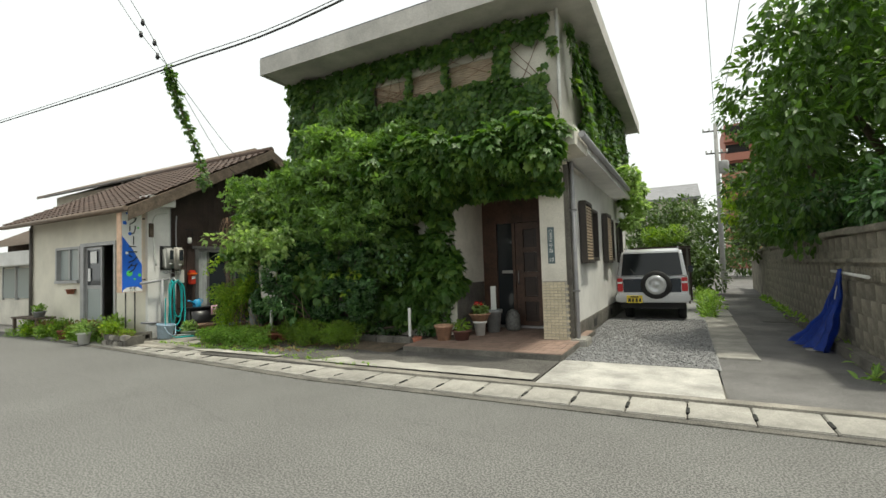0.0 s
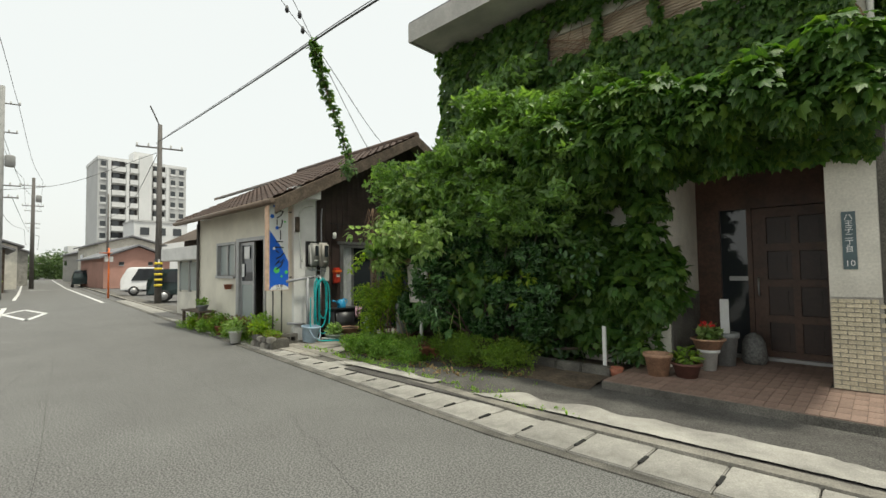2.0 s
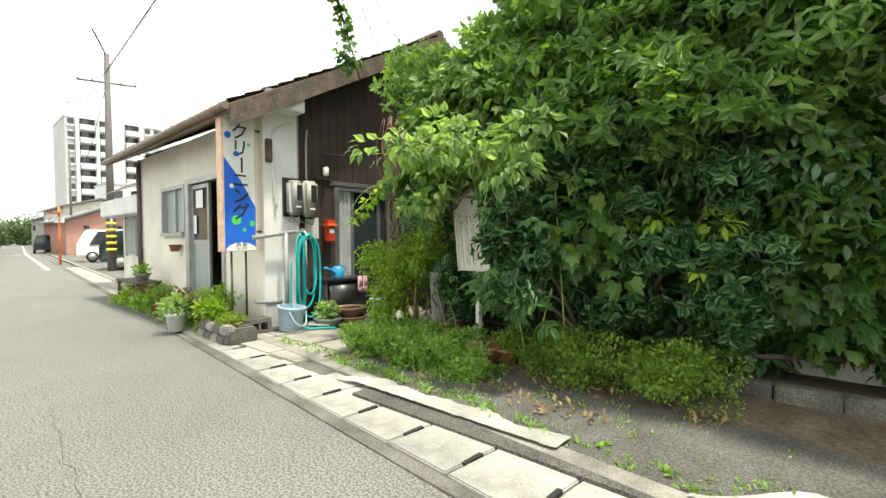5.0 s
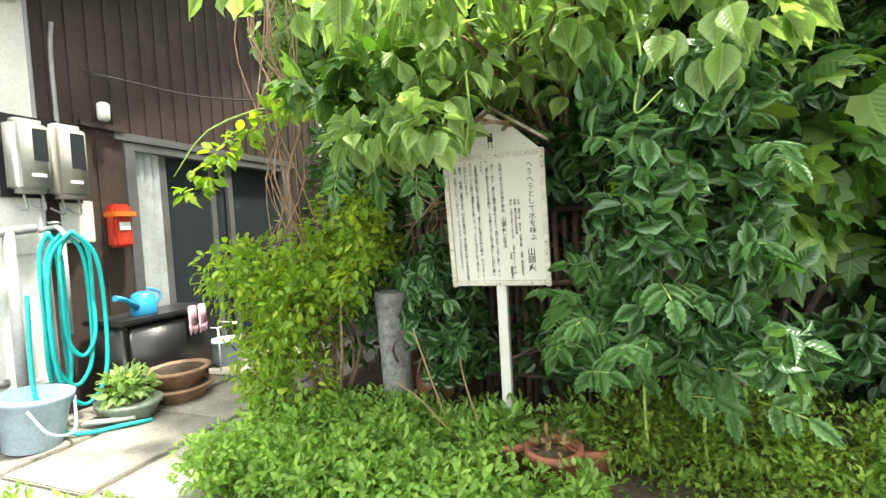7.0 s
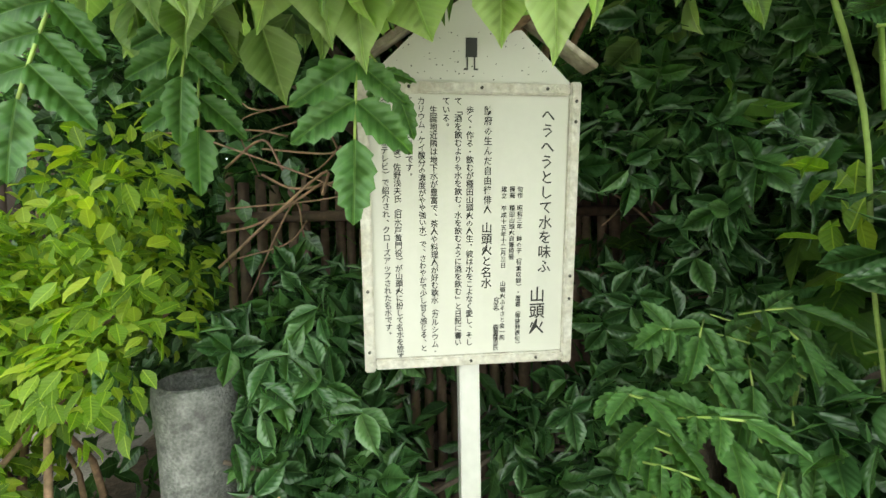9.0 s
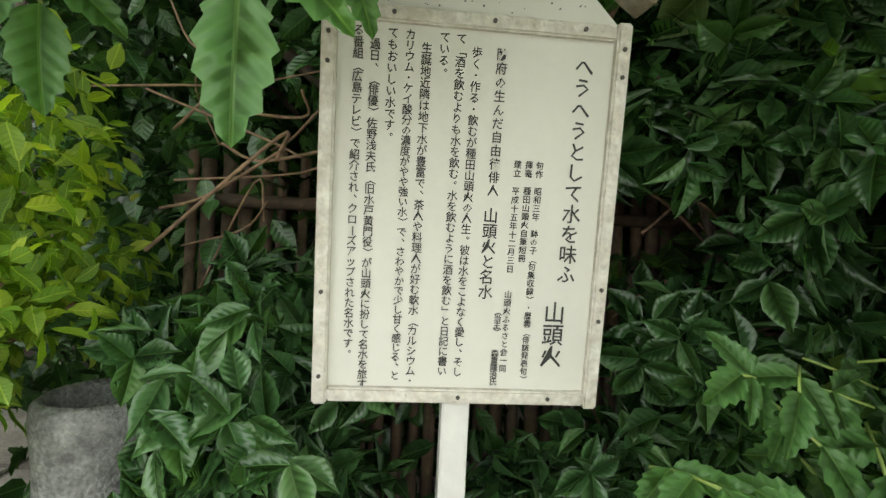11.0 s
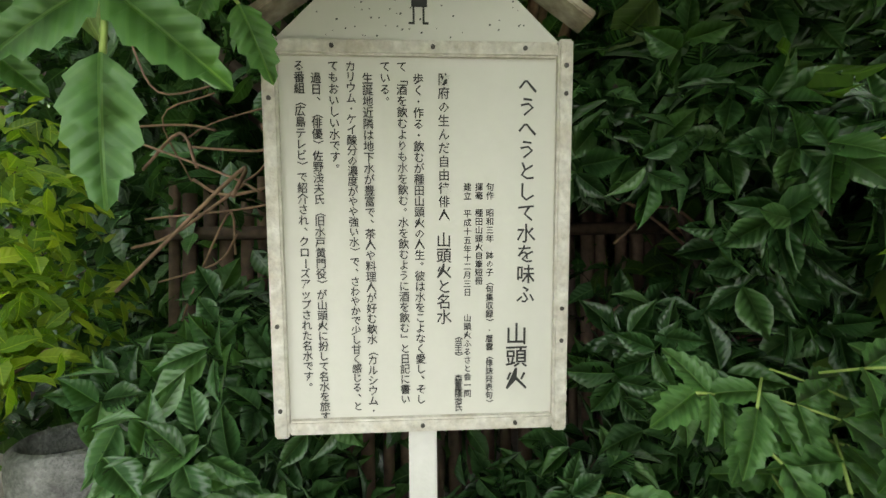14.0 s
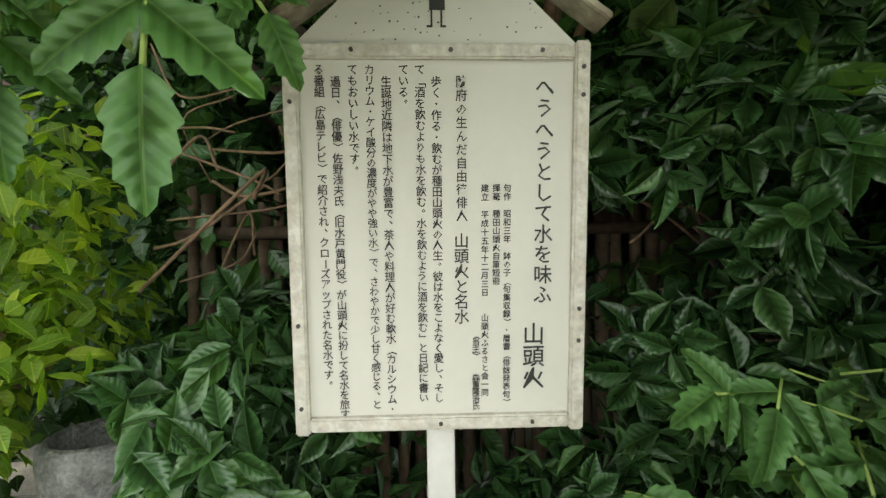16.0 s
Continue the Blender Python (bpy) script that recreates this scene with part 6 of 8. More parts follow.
cable([(-8.25, 5.95, 5.3), (-8.6, 5.6, 6.3), (-9.4, 4.9, 8.2)], 0.006)
cable([(-8.25, 5.95, 5.3), (-9.0, 5.8, 6.2), (-10.4, 5.5, 8.2)], 0.006)
for q in ((-8.42, 5.8, 5.75), (-8.62, 5.7, 6.15), (-8.5, 5.9, 5.55), (-8.9, 5.82, 6.05)):
    tagged(part("insulator", lathe([(0.02, -0.06), (0.04, -0.02), (0.03, 0.02), (0.02, 0.06)], q, 8), M["tank"]), "dark cable insulator hanging on a wire", "insulator", "cable insulators")
cable([(-38, 2.6, 11.5), (-20, 0.5, 10.6), (-5, -2, 11.2)], 0.012)
cable([(-38, 4.0, 11.5), (-20, 2.0, 10.4), (-5, -1, 11.2)], 0.012)
cable([(-38, 2.6, 9.8), (-22, 0.8, 9.0), (-5, -3, 9.6)], 0.012)
for dy, z in ((-0.7, 11.5), (0.7, 11.5), (0, 9.8), (-0.6, 6.6), (0.5, 6.0)):
    cable([(-38, 3.3 + dy, z), (-50, 4.9 + dy, z - 1.1), (-62, 6.6 + dy, z - 0.8)], 0.014)
    cable([(-62, 6.6 + dy, z - 0.8), (-75, 7.6 + dy, z - 1.6), (-88, 8.6 + dy, z - 0.8)], 0.014)
cable([(-38, 3.3, 6.3), (-31, 5.5, 6.0), (-25.5, 8.1, 7.0)], 0.012)
cable([(-25.5, 8.1, 7.0), (-40, 10, 6.2), (-58, 12, 7.0)], 0.014)
cable([(1.9, 29, 8.3), (1.2, 18, 9.5), (0.4, 6, 13)], 0.01)
cable([(1.9, 29, 7.8), (2.0, 18, 9.0), (2.2, 6, 12)], 0.01)

# ---- buildings down the street ----
def block_building(name, x0, x1, y0, y1, z0, z1, material, label, category="building"):
    e = empty(name, label, category, at=((x0 + x1) / 2, (y0 + y1) / 2, z0))
    part("wall", B((x0, x1, y0, y1, z0, z1)), material, e)
    return e


# tall apartment block: facade faces +x
ap = empty("apartment_building", "white and grey ten-storey apartment block with balconies", "apartment block", at=(-113, 27, 0))
AX = -110.0
part("wall", B((AX - 12, AX, 19.5, 35.0, 0, 23.6)), M["apart"], ap)
part("parapet", B((AX - 12.2, AX + 0.1, 19.4, 35.1, 23.6, 24.2)), M["apart_light"], ap)
part("stair_tower", B((AX - 0.2, AX + 0.5, 26.2, 28.4, 0, 25.2)), M["apart_light"], ap)
part("roof_house", B((AX - 5, AX - 1, 25.5, 29, 24.2, 26.2)), M["apart_light"], ap)
for y in (21.2, 24.2, 31.2):
    part("pilaster", B((AX, AX + 0.9, y - 0.25, y + 0.25, 0, 23.6)), M["apart_light"], ap)
FL = 2.35
for k in range(10):
    z = 0.3 + k * FL
    for y0, y1 in ((21.6, 23.9), (24.6, 26.0), (28.7, 30.9)):
        b = part("balcony", B((AX, AX + 0.85, y0, y1, z, z + 0.95)), M["apart_light"], ap)
        # flat dark sheet on the wall paints the shade above each balcony
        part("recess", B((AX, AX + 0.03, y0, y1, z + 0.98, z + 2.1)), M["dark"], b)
        part("window", B((AX + 0.03, AX + 0.06, y0 + 0.3, (y0 + y1) / 2 + 0.2, z + 1.0, z + 2.0)), M["glass"], b)
    for y0 in (19.9, 32.0, 33.6):
        w = part("window", B((AX, AX + 0.06, y0, y0 + 0.9, z + 0.9, z + 1.9)), M["glass"], ap)
        part("sill", B((AX, AX + 0.2, y0 - 0.1, y0 + 1.0, z + 0.5, z + 0.85)), M["apart_light"], w)
low = block_building("office_building", -104, -96, 22.5, 31, 0, 10.5, M["apart_light"], "low pale flat-roofed building before the apartment block")
for y in (23.4, 26.0, 28.6):
    part("window", B((-96.02, -95.9, y, y + 1.4, 8.2, 9.5)), M["glass"], low)
part("parapet", B((-104.1, -95.85, 22.4, 31.1, 10.5, 10.8)), M["apart"], low)


def gable_house(name, x0, x1, y0, y1, h, rise, wallm, roofm, label, along="y", over=0.5, windows=(), z_win=(0.9, 1.9)):
    """House with a pitched roof; the ridge runs along 'along'."""
    e = empty(name, label, "house", at=((x0 + x1) / 2, (y0 + y1) / 2, 0))
    part("wall", B((x0, x1, y0, y1, 0, h)), wallm, e)
    bm = bmesh.new()
    if along == "y":
        xm = (x0 + x1) / 2
        sec = [(x0 - over, h - 0.1), (xm, h + rise), (x1 + over, h - 0.1), (x1 + over, h + 0.06), (xm, h + rise + 0.18), (x0 - over, h + 0.06)]
        a = [bm.verts.new((x, y0 - over, z)) for x, z in sec]
        b = [bm.verts.new((x, y1 + over, z)) for x, z in sec]
        tri = [((x0, y0, h), (x1, y0, h), (xm, y0, h + rise - 0.08)), ((x0, y1, h), (x1, y1, h), (xm, y1, h + rise - 0.08))]
    else:
        ym = (y0 + y1) / 2
        sec = [(y0 - over, h - 0.1), (ym, h + rise), (y1 + over, h - 0.1), (y1 + over, h + 0.06), (ym, h + rise + 0.18), (y0 - over, h + 0.06)]
        a = [bm.verts.new((x0 - over, y, z)) for y, z in sec]
        b = [bm.verts.new((x1 + over, y, z)) for y, z in sec]
        tri = [((x0, y0, h), (x0, y1, h), (x0, ym, h + rise - 0.08)), ((x1, y0, h), (x1, y1, h), (x1, ym, h + rise - 0.08))]
    bm.faces.new(a)
    bm.faces.new(b[::-1])
    for i in range(6):
        bm.faces.new((a[i], a[(i + 1) % 6], b[(i + 1) % 6], b[i]))
    part("roof", bm, roofm, e)
    for t in tri:
        bm = bmesh.new()
        bm.faces.new([bm.verts.new(p) for p in t])
        part("gable", bm, wallm, e)
    for ax, u0, u1, z0, z1 in windows:
        if ax == "x+":
            bx = (x1, x1 + 0.05, u0, u1, z0, z1)
        elif ax == "y-":
            bx = (u0, u1, y0 - 0.05, y0, z0, z1)
        else:
            bx = (u0, u1, y1, y1 + 0.05, z0, z1)
        w = part("window", B(bx), M["glass"], e)
        part("frame", B((bx[0] - 0.02, bx[1] + 0.02, bx[2] - 0.02, bx[3] + 0.02, z0 - 0.08, z0)), M["alu"], w)
    return e


gable_house("warehouse", -66, -54, 11.0, 16.5, 2.9, 1.15, M["salmon"], M["roof_grey"], "salmon walled storehouse with grey tiled roof", "x", 0.4, [("x+", 12.2, 12.6, 2.2, 2.5), ("x+", 14.6, 15.0, 2.2, 2.5)])
gable_house("corner_house", -50, -39.5, -4.5, 2.6, 4.6, 1.0, M["ochre"], M["roof_brown"], "ochre two-storey house at the street corner", "x", 0.5, [("x+", 0.2, 1.6, 2.9, 3.9), ("y+", -44, -42.5, 2.9, 3.9), ("y+", -48, -46.5, 2.9, 3.9)])
sh = block_building("shed", -41.5, -37.6, -1.5, 2.35, 0, 2.3, M["concrete_dark"], "grey shed with flat roof beside the pole", "shed")
part("roof", B((-41.8, -37.3, -1.8, 2.6, 2.3, 2.6)), M["roof_grey"], sh)
gable_house("old_house", -60, -51.5, -3, 4.2, 3.4, 1.5, M["wood"], M["roof_grey"], "dark weathered wooden house with tiled roof", "x", 0.6, [("y+", -58, -56, 0.9, 2.2), ("y+", -55, -53, 0.9, 2.2)])
gable_house("old_house", -76, -63, -2, 5.6, 4.2, 1.5, M["plaster"], M["roof_grey"], "grey two-storey house down the street", "x", 0.5, [("y+", -74, -72, 2.6, 3.6), ("y+", -68, -66, 2.6, 3.6)])
gable_house("old_house", -100, -80, 0, 7.6, 4.2, 1.5, M["concrete"], M["roof_grey"], "pale two-storey house far down the street", "x", 0.5, [("y+", -96, -94, 2.6, 3.6), ("y+", -88, -86, 2.6, 3.6)])
gable_house("shop_house", -84, -70, 13.2, 20, 5.0, 1.0, M["plaster"], M["roof_grey"], "pale house with shop front beyond the car park", "x", 0.5, [("x+", 14, 15.5, 3.0, 4.0), ("y-", -82, -80, 3.0, 4.0)])
gable_house("shop_house", -118, -100, 15.5, 21, 5.0, 1.2, M["concrete"], M["roof_grey"], "pale house far down the street", "x", 0.5, [("y-", -116, -113, 3.0, 4.0)])
far = block_building("far_building", -190, -182, 24, 30, 0, 10, M["apart_light"], "small pale building in the far distance")
far2 = block_building("far_building", -230, -215, 19, 26, 0, 8, M["apart_light"], "small pale building in the far distance")
# annex beside the shop, with an awning
an = empty("annex", "low lean-to with white awning beside the shop", "lean-to", at=(-17, 8, 0))
part("wall", B((-18.8, -15.26, 7.2, 11, 0, 2.5)), M["wood"], an)
part("front", B((-18.8, -15.3, 7.0, 7.2, 0, 1.8)), M["plaster"], an)
for xx in (-18.4, -17.4, -16.4):
    w = part("window", B((xx, xx + 0.85, 6.97, 7.0, 0.85, 1.75)), M["glass_pale"], an)
    part("frame", B((xx - 0.04, xx, 6.95, 7.0, 0.8, 1.8), (xx + 0.85, xx + 0.9, 6.95, 7.0, 0.8, 1.8)), M["alu"], w)
part("awning", B((-19.0, -15.4, 6.55, 7.0, 1.8, 2.2), bevel=0.02), M["plaster_white"], an, "white boxed awning")
bm = bmesh.new()
q = [(-19.1, 6.5, 2.35), (-15.3, 6.5, 2.35), (-15.3, 9.5, 3.9), (-19.1, 9.5, 3.9)]
bm.faces.new([bm.verts.new(p) for p in q])
bmesh.ops.solidify(bm, geom=bm.faces[:], thickness=0.1)
part("roof", bm, M["roof_brown"], an, "sagging brown tin roof")
# two-storey house behind the shop
bh = gable_house("house", -33, -20.5, 14.2, 21, 6.3, 1.6, M["plaster"], M["roof_brown"], "two-storey grey plaster house behind the shop", "x", 0.7, [("y-", -32.3, -31, 5.1, 5.85), ("y-", -29.4, -27.8, 5.1, 5.85), ("y-", -25.6, -23.8, 5.1, 5.85), ("x+", 16, 17.2, 5.0, 5.8)])
part("eave_gutter", tube([(-32.6, 13.44, 6.22), (-19.2, 13.44, 6.22)], 0.06, 6), M["pole_dark"], bh)
# red-tiled apartment house beyond the lane and a tiled roof
rd = block_building("apartment_building", 6.2, 16, 82, 92, 0, 21.8, M["red_tile"], "red tiled apartment house beyond the lane", "apartment block")
for k in range(7):
    b = part("balcony", B((6.0, 9.4, 80.8, 82, 1.8 + 2.85 * k, 2.9 + 2.85 * k)), M["red_tile"], rd)
    # balcony shade painted as a dark sheet; the wall behind is solid
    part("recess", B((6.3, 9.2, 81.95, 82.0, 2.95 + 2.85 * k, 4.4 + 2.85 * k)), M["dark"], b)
    w = part("window", B((10.2, 11.8, 81.94, 82, 2.6 + 2.85 * k, 4.1 + 2.85 * k)), M["glass"], rd)
gable_house("house", -6.5, 0.7, 30.5, 40, 4.9, 1.35, M["plaster"], M["roof_grey"], "house with grey tiled roof beyond the car", "x", 0.4, [])
ca = empty("carport", "dark low carport behind the parked car", "carport", at=(-0.4, 17, 0))
part("roof", B((-1.3, 0.35, 16.6, 18.6, 1.74, 1.8)), M["siding"], ca)
for xx in (-1.2, 0.25):
    part("post", B((xx - 0.03, xx + 0.03, 16.65, 16.71, 0, 1.74)), M["pole_dark"], ca)
part("back_panel", B((-1.3, 0.35, 18.5, 18.56, 0, 1.74)), M["siding"], ca)

# ---- plants ----
def plant(name, label, category="shrub", at=(0, 0, 0)):
    return empty(name, label, category, at=at)


def clear_of_board(p):
    """Keeps the view of the notice board and the walker's place free."""
    x, y, z = p[:, 0], p[:, 1], p[:, 2]
    board = (x > -7.16) & (x < -6.58) & (z > 0.86) & (z < np.where(x < -6.92, 1.4, 1.46)) & (y < 7.1)
    lane = (x > -7.5) & (x < -6.35) & (y < 6.42) & (z < 1.5)
    basin = (z < 0.86) & (z > 0.42) & (np.abs(x - (-6.75 - 0.49 * (y - 5.59))) < 0.085) & (y < 7.3) & (y > 6.6)
    basin |= (z < 0.95) & (z > 0.42) & (np.abs(x - (-6.97 - 0.7 * (y - 6.34))) < 0.075) & (y < 7.3) & (y > 6.7)
    basin |= (z < 0.9) & (z > 0.42) & (np.hypot(x + 7.48, y - 7.18) < 0.13)
    gable = (x > -7.14) & (x < -6.5) & (y > 6.3) & (y < 7.1) & (z < 1.17 + (y - 6.29) * 0.8) & (z > 0.86)
    return ~(board | lane | basin | gable)


def grow(name, kind, clumps, n, size, material, parent, droop=0.5, spread=0.5, label="", keep=None, lo=0.72, per=0):
    p, a, u = whorl_points(clumps, n, droop, spread, keep, lo, per) if per else clump_points(clumps, n, droop, spread, keep, lo)
    return leaves(name, kind, p, a, u, rng.uniform(size[0], size[1], len(p)), material, parent, label)


def branches(root, tips, r0, r1, bend=0.15):
    br = random.Random(len(tips) + int(abs(root[0]) * 10))
    paths = []
    for t in tips:
        a, b = Vector(root), Vector(t)
        m1 = a.lerp(b, 0.35) + Vector((br.uniform(-bend, bend), br.uniform(-bend, bend), 0.1))
        m2 = a.lerp(b, 0.7) + Vector((br.uniform(-bend, bend), br.uniform(-bend, bend), 0.08))
        paths.append([a, m1, m2, b])
    return limb_mesh(paths, r0, r1)


def stem_parts(root, tips, r0, r1, material, parent, label="", bend=0.15):
    """Each stem a part of its own, from the root to a tip."""
    for k, t in enumerate(tips):
        br = random.Random(k * 7 + len(tips))
        a, b = Vector(root), Vector(t)
        m1 = a.lerp(b, 0.35) + Vector((br.uniform(-bend, bend), br.uniform(-bend, bend), 0.1))
        m2 = a.lerp(b, 0.7) + Vector((br.uniform(-bend, bend), br.uniform(-bend, bend), 0.08))
        part("stem", limb_mesh([[a, m1, m2, b]], r0, r1), material, parent, label)


# tree before the house
tree = plant("tree", "dense broadleaf tree with drooping dark leaves before the house", "tree", (-5.6, 7.9, 0.05))
t_low = lumps(85, (-6.3, -4.25), (7.35, 8.1), (0.8, 2.8), (0.18, 0.36), 0.6, lambda x, y, z: not (x > -4.85 and z < 1.25)) + lumps(18, (-6.0, -4.9), (7.75, 8.05), (0.15, 0.8), (0.22, 0.34)) + lumps(14, (-4.9, -3.7), (8.0, 8.12), (0.2, 0.9), (0.15, 0.24))
t_up = lumps(52, (-7.3, -4.5), (7.2, 8.0), (2.6, 3.75), (0.18, 0.36), 0.55) + lumps(9, (-5.8, -5.15), (7.4, 7.8), (3.7, 4.4), (0.22, 0.34)) + lumps(7, (-4.7, -3.9), (7.3, 7.6), (3.35, 3.85), (0.2, 0.3), 0.45)
t_left = lumps(62, (-8.5, -6.5), (7.3, 8.0), (1.95, 3.3), (0.16, 0.34), 0.7, lambda x, y, z: not (x < -7.7 and z < 2.3))
part("trunk", branches((-5.6, 7.9, 0.05), [(c[0], c[1], c[2]) for c in (t_low[::6] + t_up[::4] + t_left[::6])], 0.032, 0.008), M["bark"], tree, "slim brown stems")
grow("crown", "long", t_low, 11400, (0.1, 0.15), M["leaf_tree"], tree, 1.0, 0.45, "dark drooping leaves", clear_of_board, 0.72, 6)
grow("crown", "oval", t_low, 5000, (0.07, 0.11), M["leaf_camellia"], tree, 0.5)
# upper and outer crown use the lighter green, which paints light on them
grow("crown", "long", t_up, 9600, (0.1, 0.15), M["leaf_tree_lit"], tree, 0.8, 0.45, "upper leaves, skylight put into their paler green", None, 0.72, 6)
grow("crown", "oval", t_left, 9000, (0.06, 0.1), M["leaf_tree_lit"], tree, 0.5, 0.6, "small leaves in the painted sunlit green", clear_of_board, 0.72, 5)
grow("young_shoots", "long", [(-5.35, 7.1, 1.32, 0.12, 0.1, 0.08), (-4.9, 7.15, 1.28, 0.1, 0.08, 0.07), (-5.0, 7.05, 0.95, 0.06, 0.05, 0.05)], 110, (0.08, 0.12), M["leaf_yellow"], tree, 0.3, 0.5, "yellow-green young shoots")
t_tier = lumps(30, (-5.9, -4.15), (7.0, 7.5), (1.9, 3.9), (0.24, 0.4), 0.32)
grow("crown", "long", t_tier, 4800, (0.09, 0.13), M["leaf_tree_lit"], tree, 0.7, 0.4, "tiers of leaves with light put into their green", clear_of_board, 0.72, 6)
t_sun = lumps(40, (-6.3, -4.7), (6.85, 7.25), (1.75, 2.7), (0.16, 0.26), 0.6)
grow("crown", "glossy", t_sun, 4200, (0.08, 0.12), M["leaf_tree_lit"], tree, 0.7, 0.45, "glossy leaves, sunlight put into their colour", clear_of_board, 0.72, 6)
# bare twigs above
part("bare_twigs", limb_mesh([[(-7.2, 8.0, 2.9), (-7.3 + 0.2 * k, 7.8, 3.4), (-7.4 + 0.3 * k, 7.7, 3.7 + 0.1 * (k % 3))] for k in range(5)], 0.008, 0.002), M["twig"], tree)

# camellia beside the board
cam_r = plant("camellia", "glossy dark green camellia beside the notice board", "shrub", (-5.9, 7.35, 0.05))
c1 = lumps(60, (-6.42, -4.7), (7.05, 7.4), (0.55, 2.2), (0.16, 0.27)) + lumps(14, (-6.38, -6.0), (6.42, 6.72), (0.75, 1.6), (0.1, 0.16)) + lumps(26, (-6.55, -5.9), (7.12, 7.3), (0.75, 1.75), (0.12, 0.18))
grow("crown", "glossy", c1, 15000, (0.07, 0.1), M["leaf_camellia"], cam_r, 0.5, 0.5, "glossy dark leaves", clear_of_board, 0.6, 6)
stem_parts((-5.9, 7.5, 0.05), [c[:3] for c in c1[::5]], 0.022, 0.005, M["bark"], cam_r)
cam_l = plant("camellia", "low glossy camellia under the notice board", "shrub", (-7.35, 7.35, 0.05))
c2 = lumps(20, (-7.5, -7.12), (7.12, 7.4), (0.45, 1.02), (0.1, 0.17)) + lumps(14, (-7.36, -7.1), (6.92, 7.12), (0.62, 1.0), (0.07, 0.11)) + lumps(6, (-7.1, -6.95), (7.2, 7.35), (0.45, 0.72), (0.08, 0.12)) + lumps(7, (-6.7, -6.45), (7.18, 7.35), (0.4, 0.8), (0.09, 0.14))
grow("crown", "glossy", c2, 3300, (0.065, 0.092), M["leaf_camellia"], cam_l, 0.35, 0.5, "glossy dark leaves", clear_of_board, 0.5, 6)
stem_parts((-7.35, 7.45, 0.05), [c[:3] for c in c2[::3]], 0.012, 0.004, M["bark"], cam_l)

# backing foliage, so that no sky or wall shows through
back = plant("hedge", "dense dark evergreen mass behind the bamboo fence", "hedge", (-6.8, 7.95, 0.05))
c3 = lumps(60, (-8.2, -5.6), (7.72, 8.05), (0.4, 2.5), (0.22, 0.36)) + lumps(30, (-7.9, -6.3), (7.35, 7.7), (1.45, 2.4), (0.18, 0.3)) + lumps(50, (-8.2, -6.9), (7.9, 8.9), (0.5, 2.7), (0.22, 0.36)) + lumps(26, (-7.9, -7.1), (7.7, 8.9), (0.9, 2.1), (0.2, 0.3))
grow("crown", "oval", c3, 18000, (0.07, 0.11), M["leaf_camellia"], back, 0.4, 0.6, "", lambda p: ~((p[:, 2] < 0.75) & (np.hypot(p[:, 0] + 7.48, p[:, 1] - 7.18) < 0.25)))
gap = plant("hedge", "dark evergreen shrubs closing the gap between the houses", "hedge", (-8.4, 10, 0.05))
grow("crown", "oval", lumps(60, (-9.5, -7.5), (9.4, 10.6), (0.2, 3.2), (0.32, 0.48)), 8000, (0.1, 0.15), M["leaf_camellia"], gap, 0.4, 0.6, "", None, 0.6)
# yellow-green sacred bamboo
nan = plant("nandina", "yellow-green feathery shrub at the paving edge", "shrub", (-7.95, 7.25, 0.05))
c4 = lumps(30, (-8.45, -7.8), (6.95, 7.4), (0.3, 1.1), (0.11, 0.2), 1.1) + lumps(20, (-8.0, -7.55), (7.05, 7.35), (0.85, 1.35), (0.1, 0.16), 1.2)
grow("crown", "oval", c4, 6000, (0.035, 0.06), M["leaf_yellow"], nan, 0.45, 0.7, "small yellow-green leaves", clear_of_board, 0.5)
stem_parts((-7.95, 7.3, 0.05), [c[:3] for c in c4[::4]], 0.012, 0.004, M["twig"], nan)

# overhanging climber above the board
clm = plant("climber", "bright broad-leaved climber hanging over the notice board", "climber", (-6.9, 7.4, 1.5))
c5 = lumps(8, (-7.6, -6.3), (6.2, 6.6), (1.78, 2.0), (0.13, 0.2), 0.6) + lumps(34, (-7.3, -5.9), (6.45, 7.1), (1.66, 2.1), (0.13, 0.22), 0.7) + lumps(10, (-7.4, -6.85), (6.55, 6.85), (1.5, 1.62), (0.08, 0.13), 0.7)
c5b = lumps(26, (-7.7, -5.6), (7.15, 7.6), (2.1, 2.9), (0.2, 0.34))
grow("crown", "broad", c5, 1000, (0.085, 0.125), M["leaf_vine"], clm, 0.5, 0.4, "broad pale green leaves", clear_of_board, 0.8)
grow("crown", "broad", c5b, 1300, (0.08, 0.12), M["leaf_vine"], clm, 0.5, 0.4, "broad leaves higher up", clear_of_board, 0.8)
grow("crown", "broad", lumps(9, (-7.25, -6.88), (6.42, 6.52), (1.47, 1.54), (0.05, 0.08)), 75, (0.075, 0.105), M["leaf_vine"], clm, 0.6, 0.4, "broad leaves hanging before the board")
grow("crown", "ivy", lumps(8, (-7.5, -6.95), (6.45, 6.85), (1.6, 1.78), (0.1, 0.15), 0.5), 220, (0.08, 0.12), M["leaf_ivy"], clm, 0.6, 0.4, "dark leaves under the canopy")
grow("crown", "ivy", c5b, 500, (0.09, 0.13), M["leaf_ivy"], clm, 0.9, 0.35, "darker lobed leaves", clear_of_board, 0.6)
stem_parts((-6.6, 7.5, 1.4), [c[:3] for c in c5[::3]], 0.012, 0.004, M["twig"], clm)
part("shoot", limb_mesh([[(-7.6, 7.0, 1.8), (-7.95, 6.95, 1.82), (-8.3, 6.85, 1.72), (-8.5, 6.8, 1.5)]], 0.006, 0.003), M["stem_green"], clm, "pale green shoot")
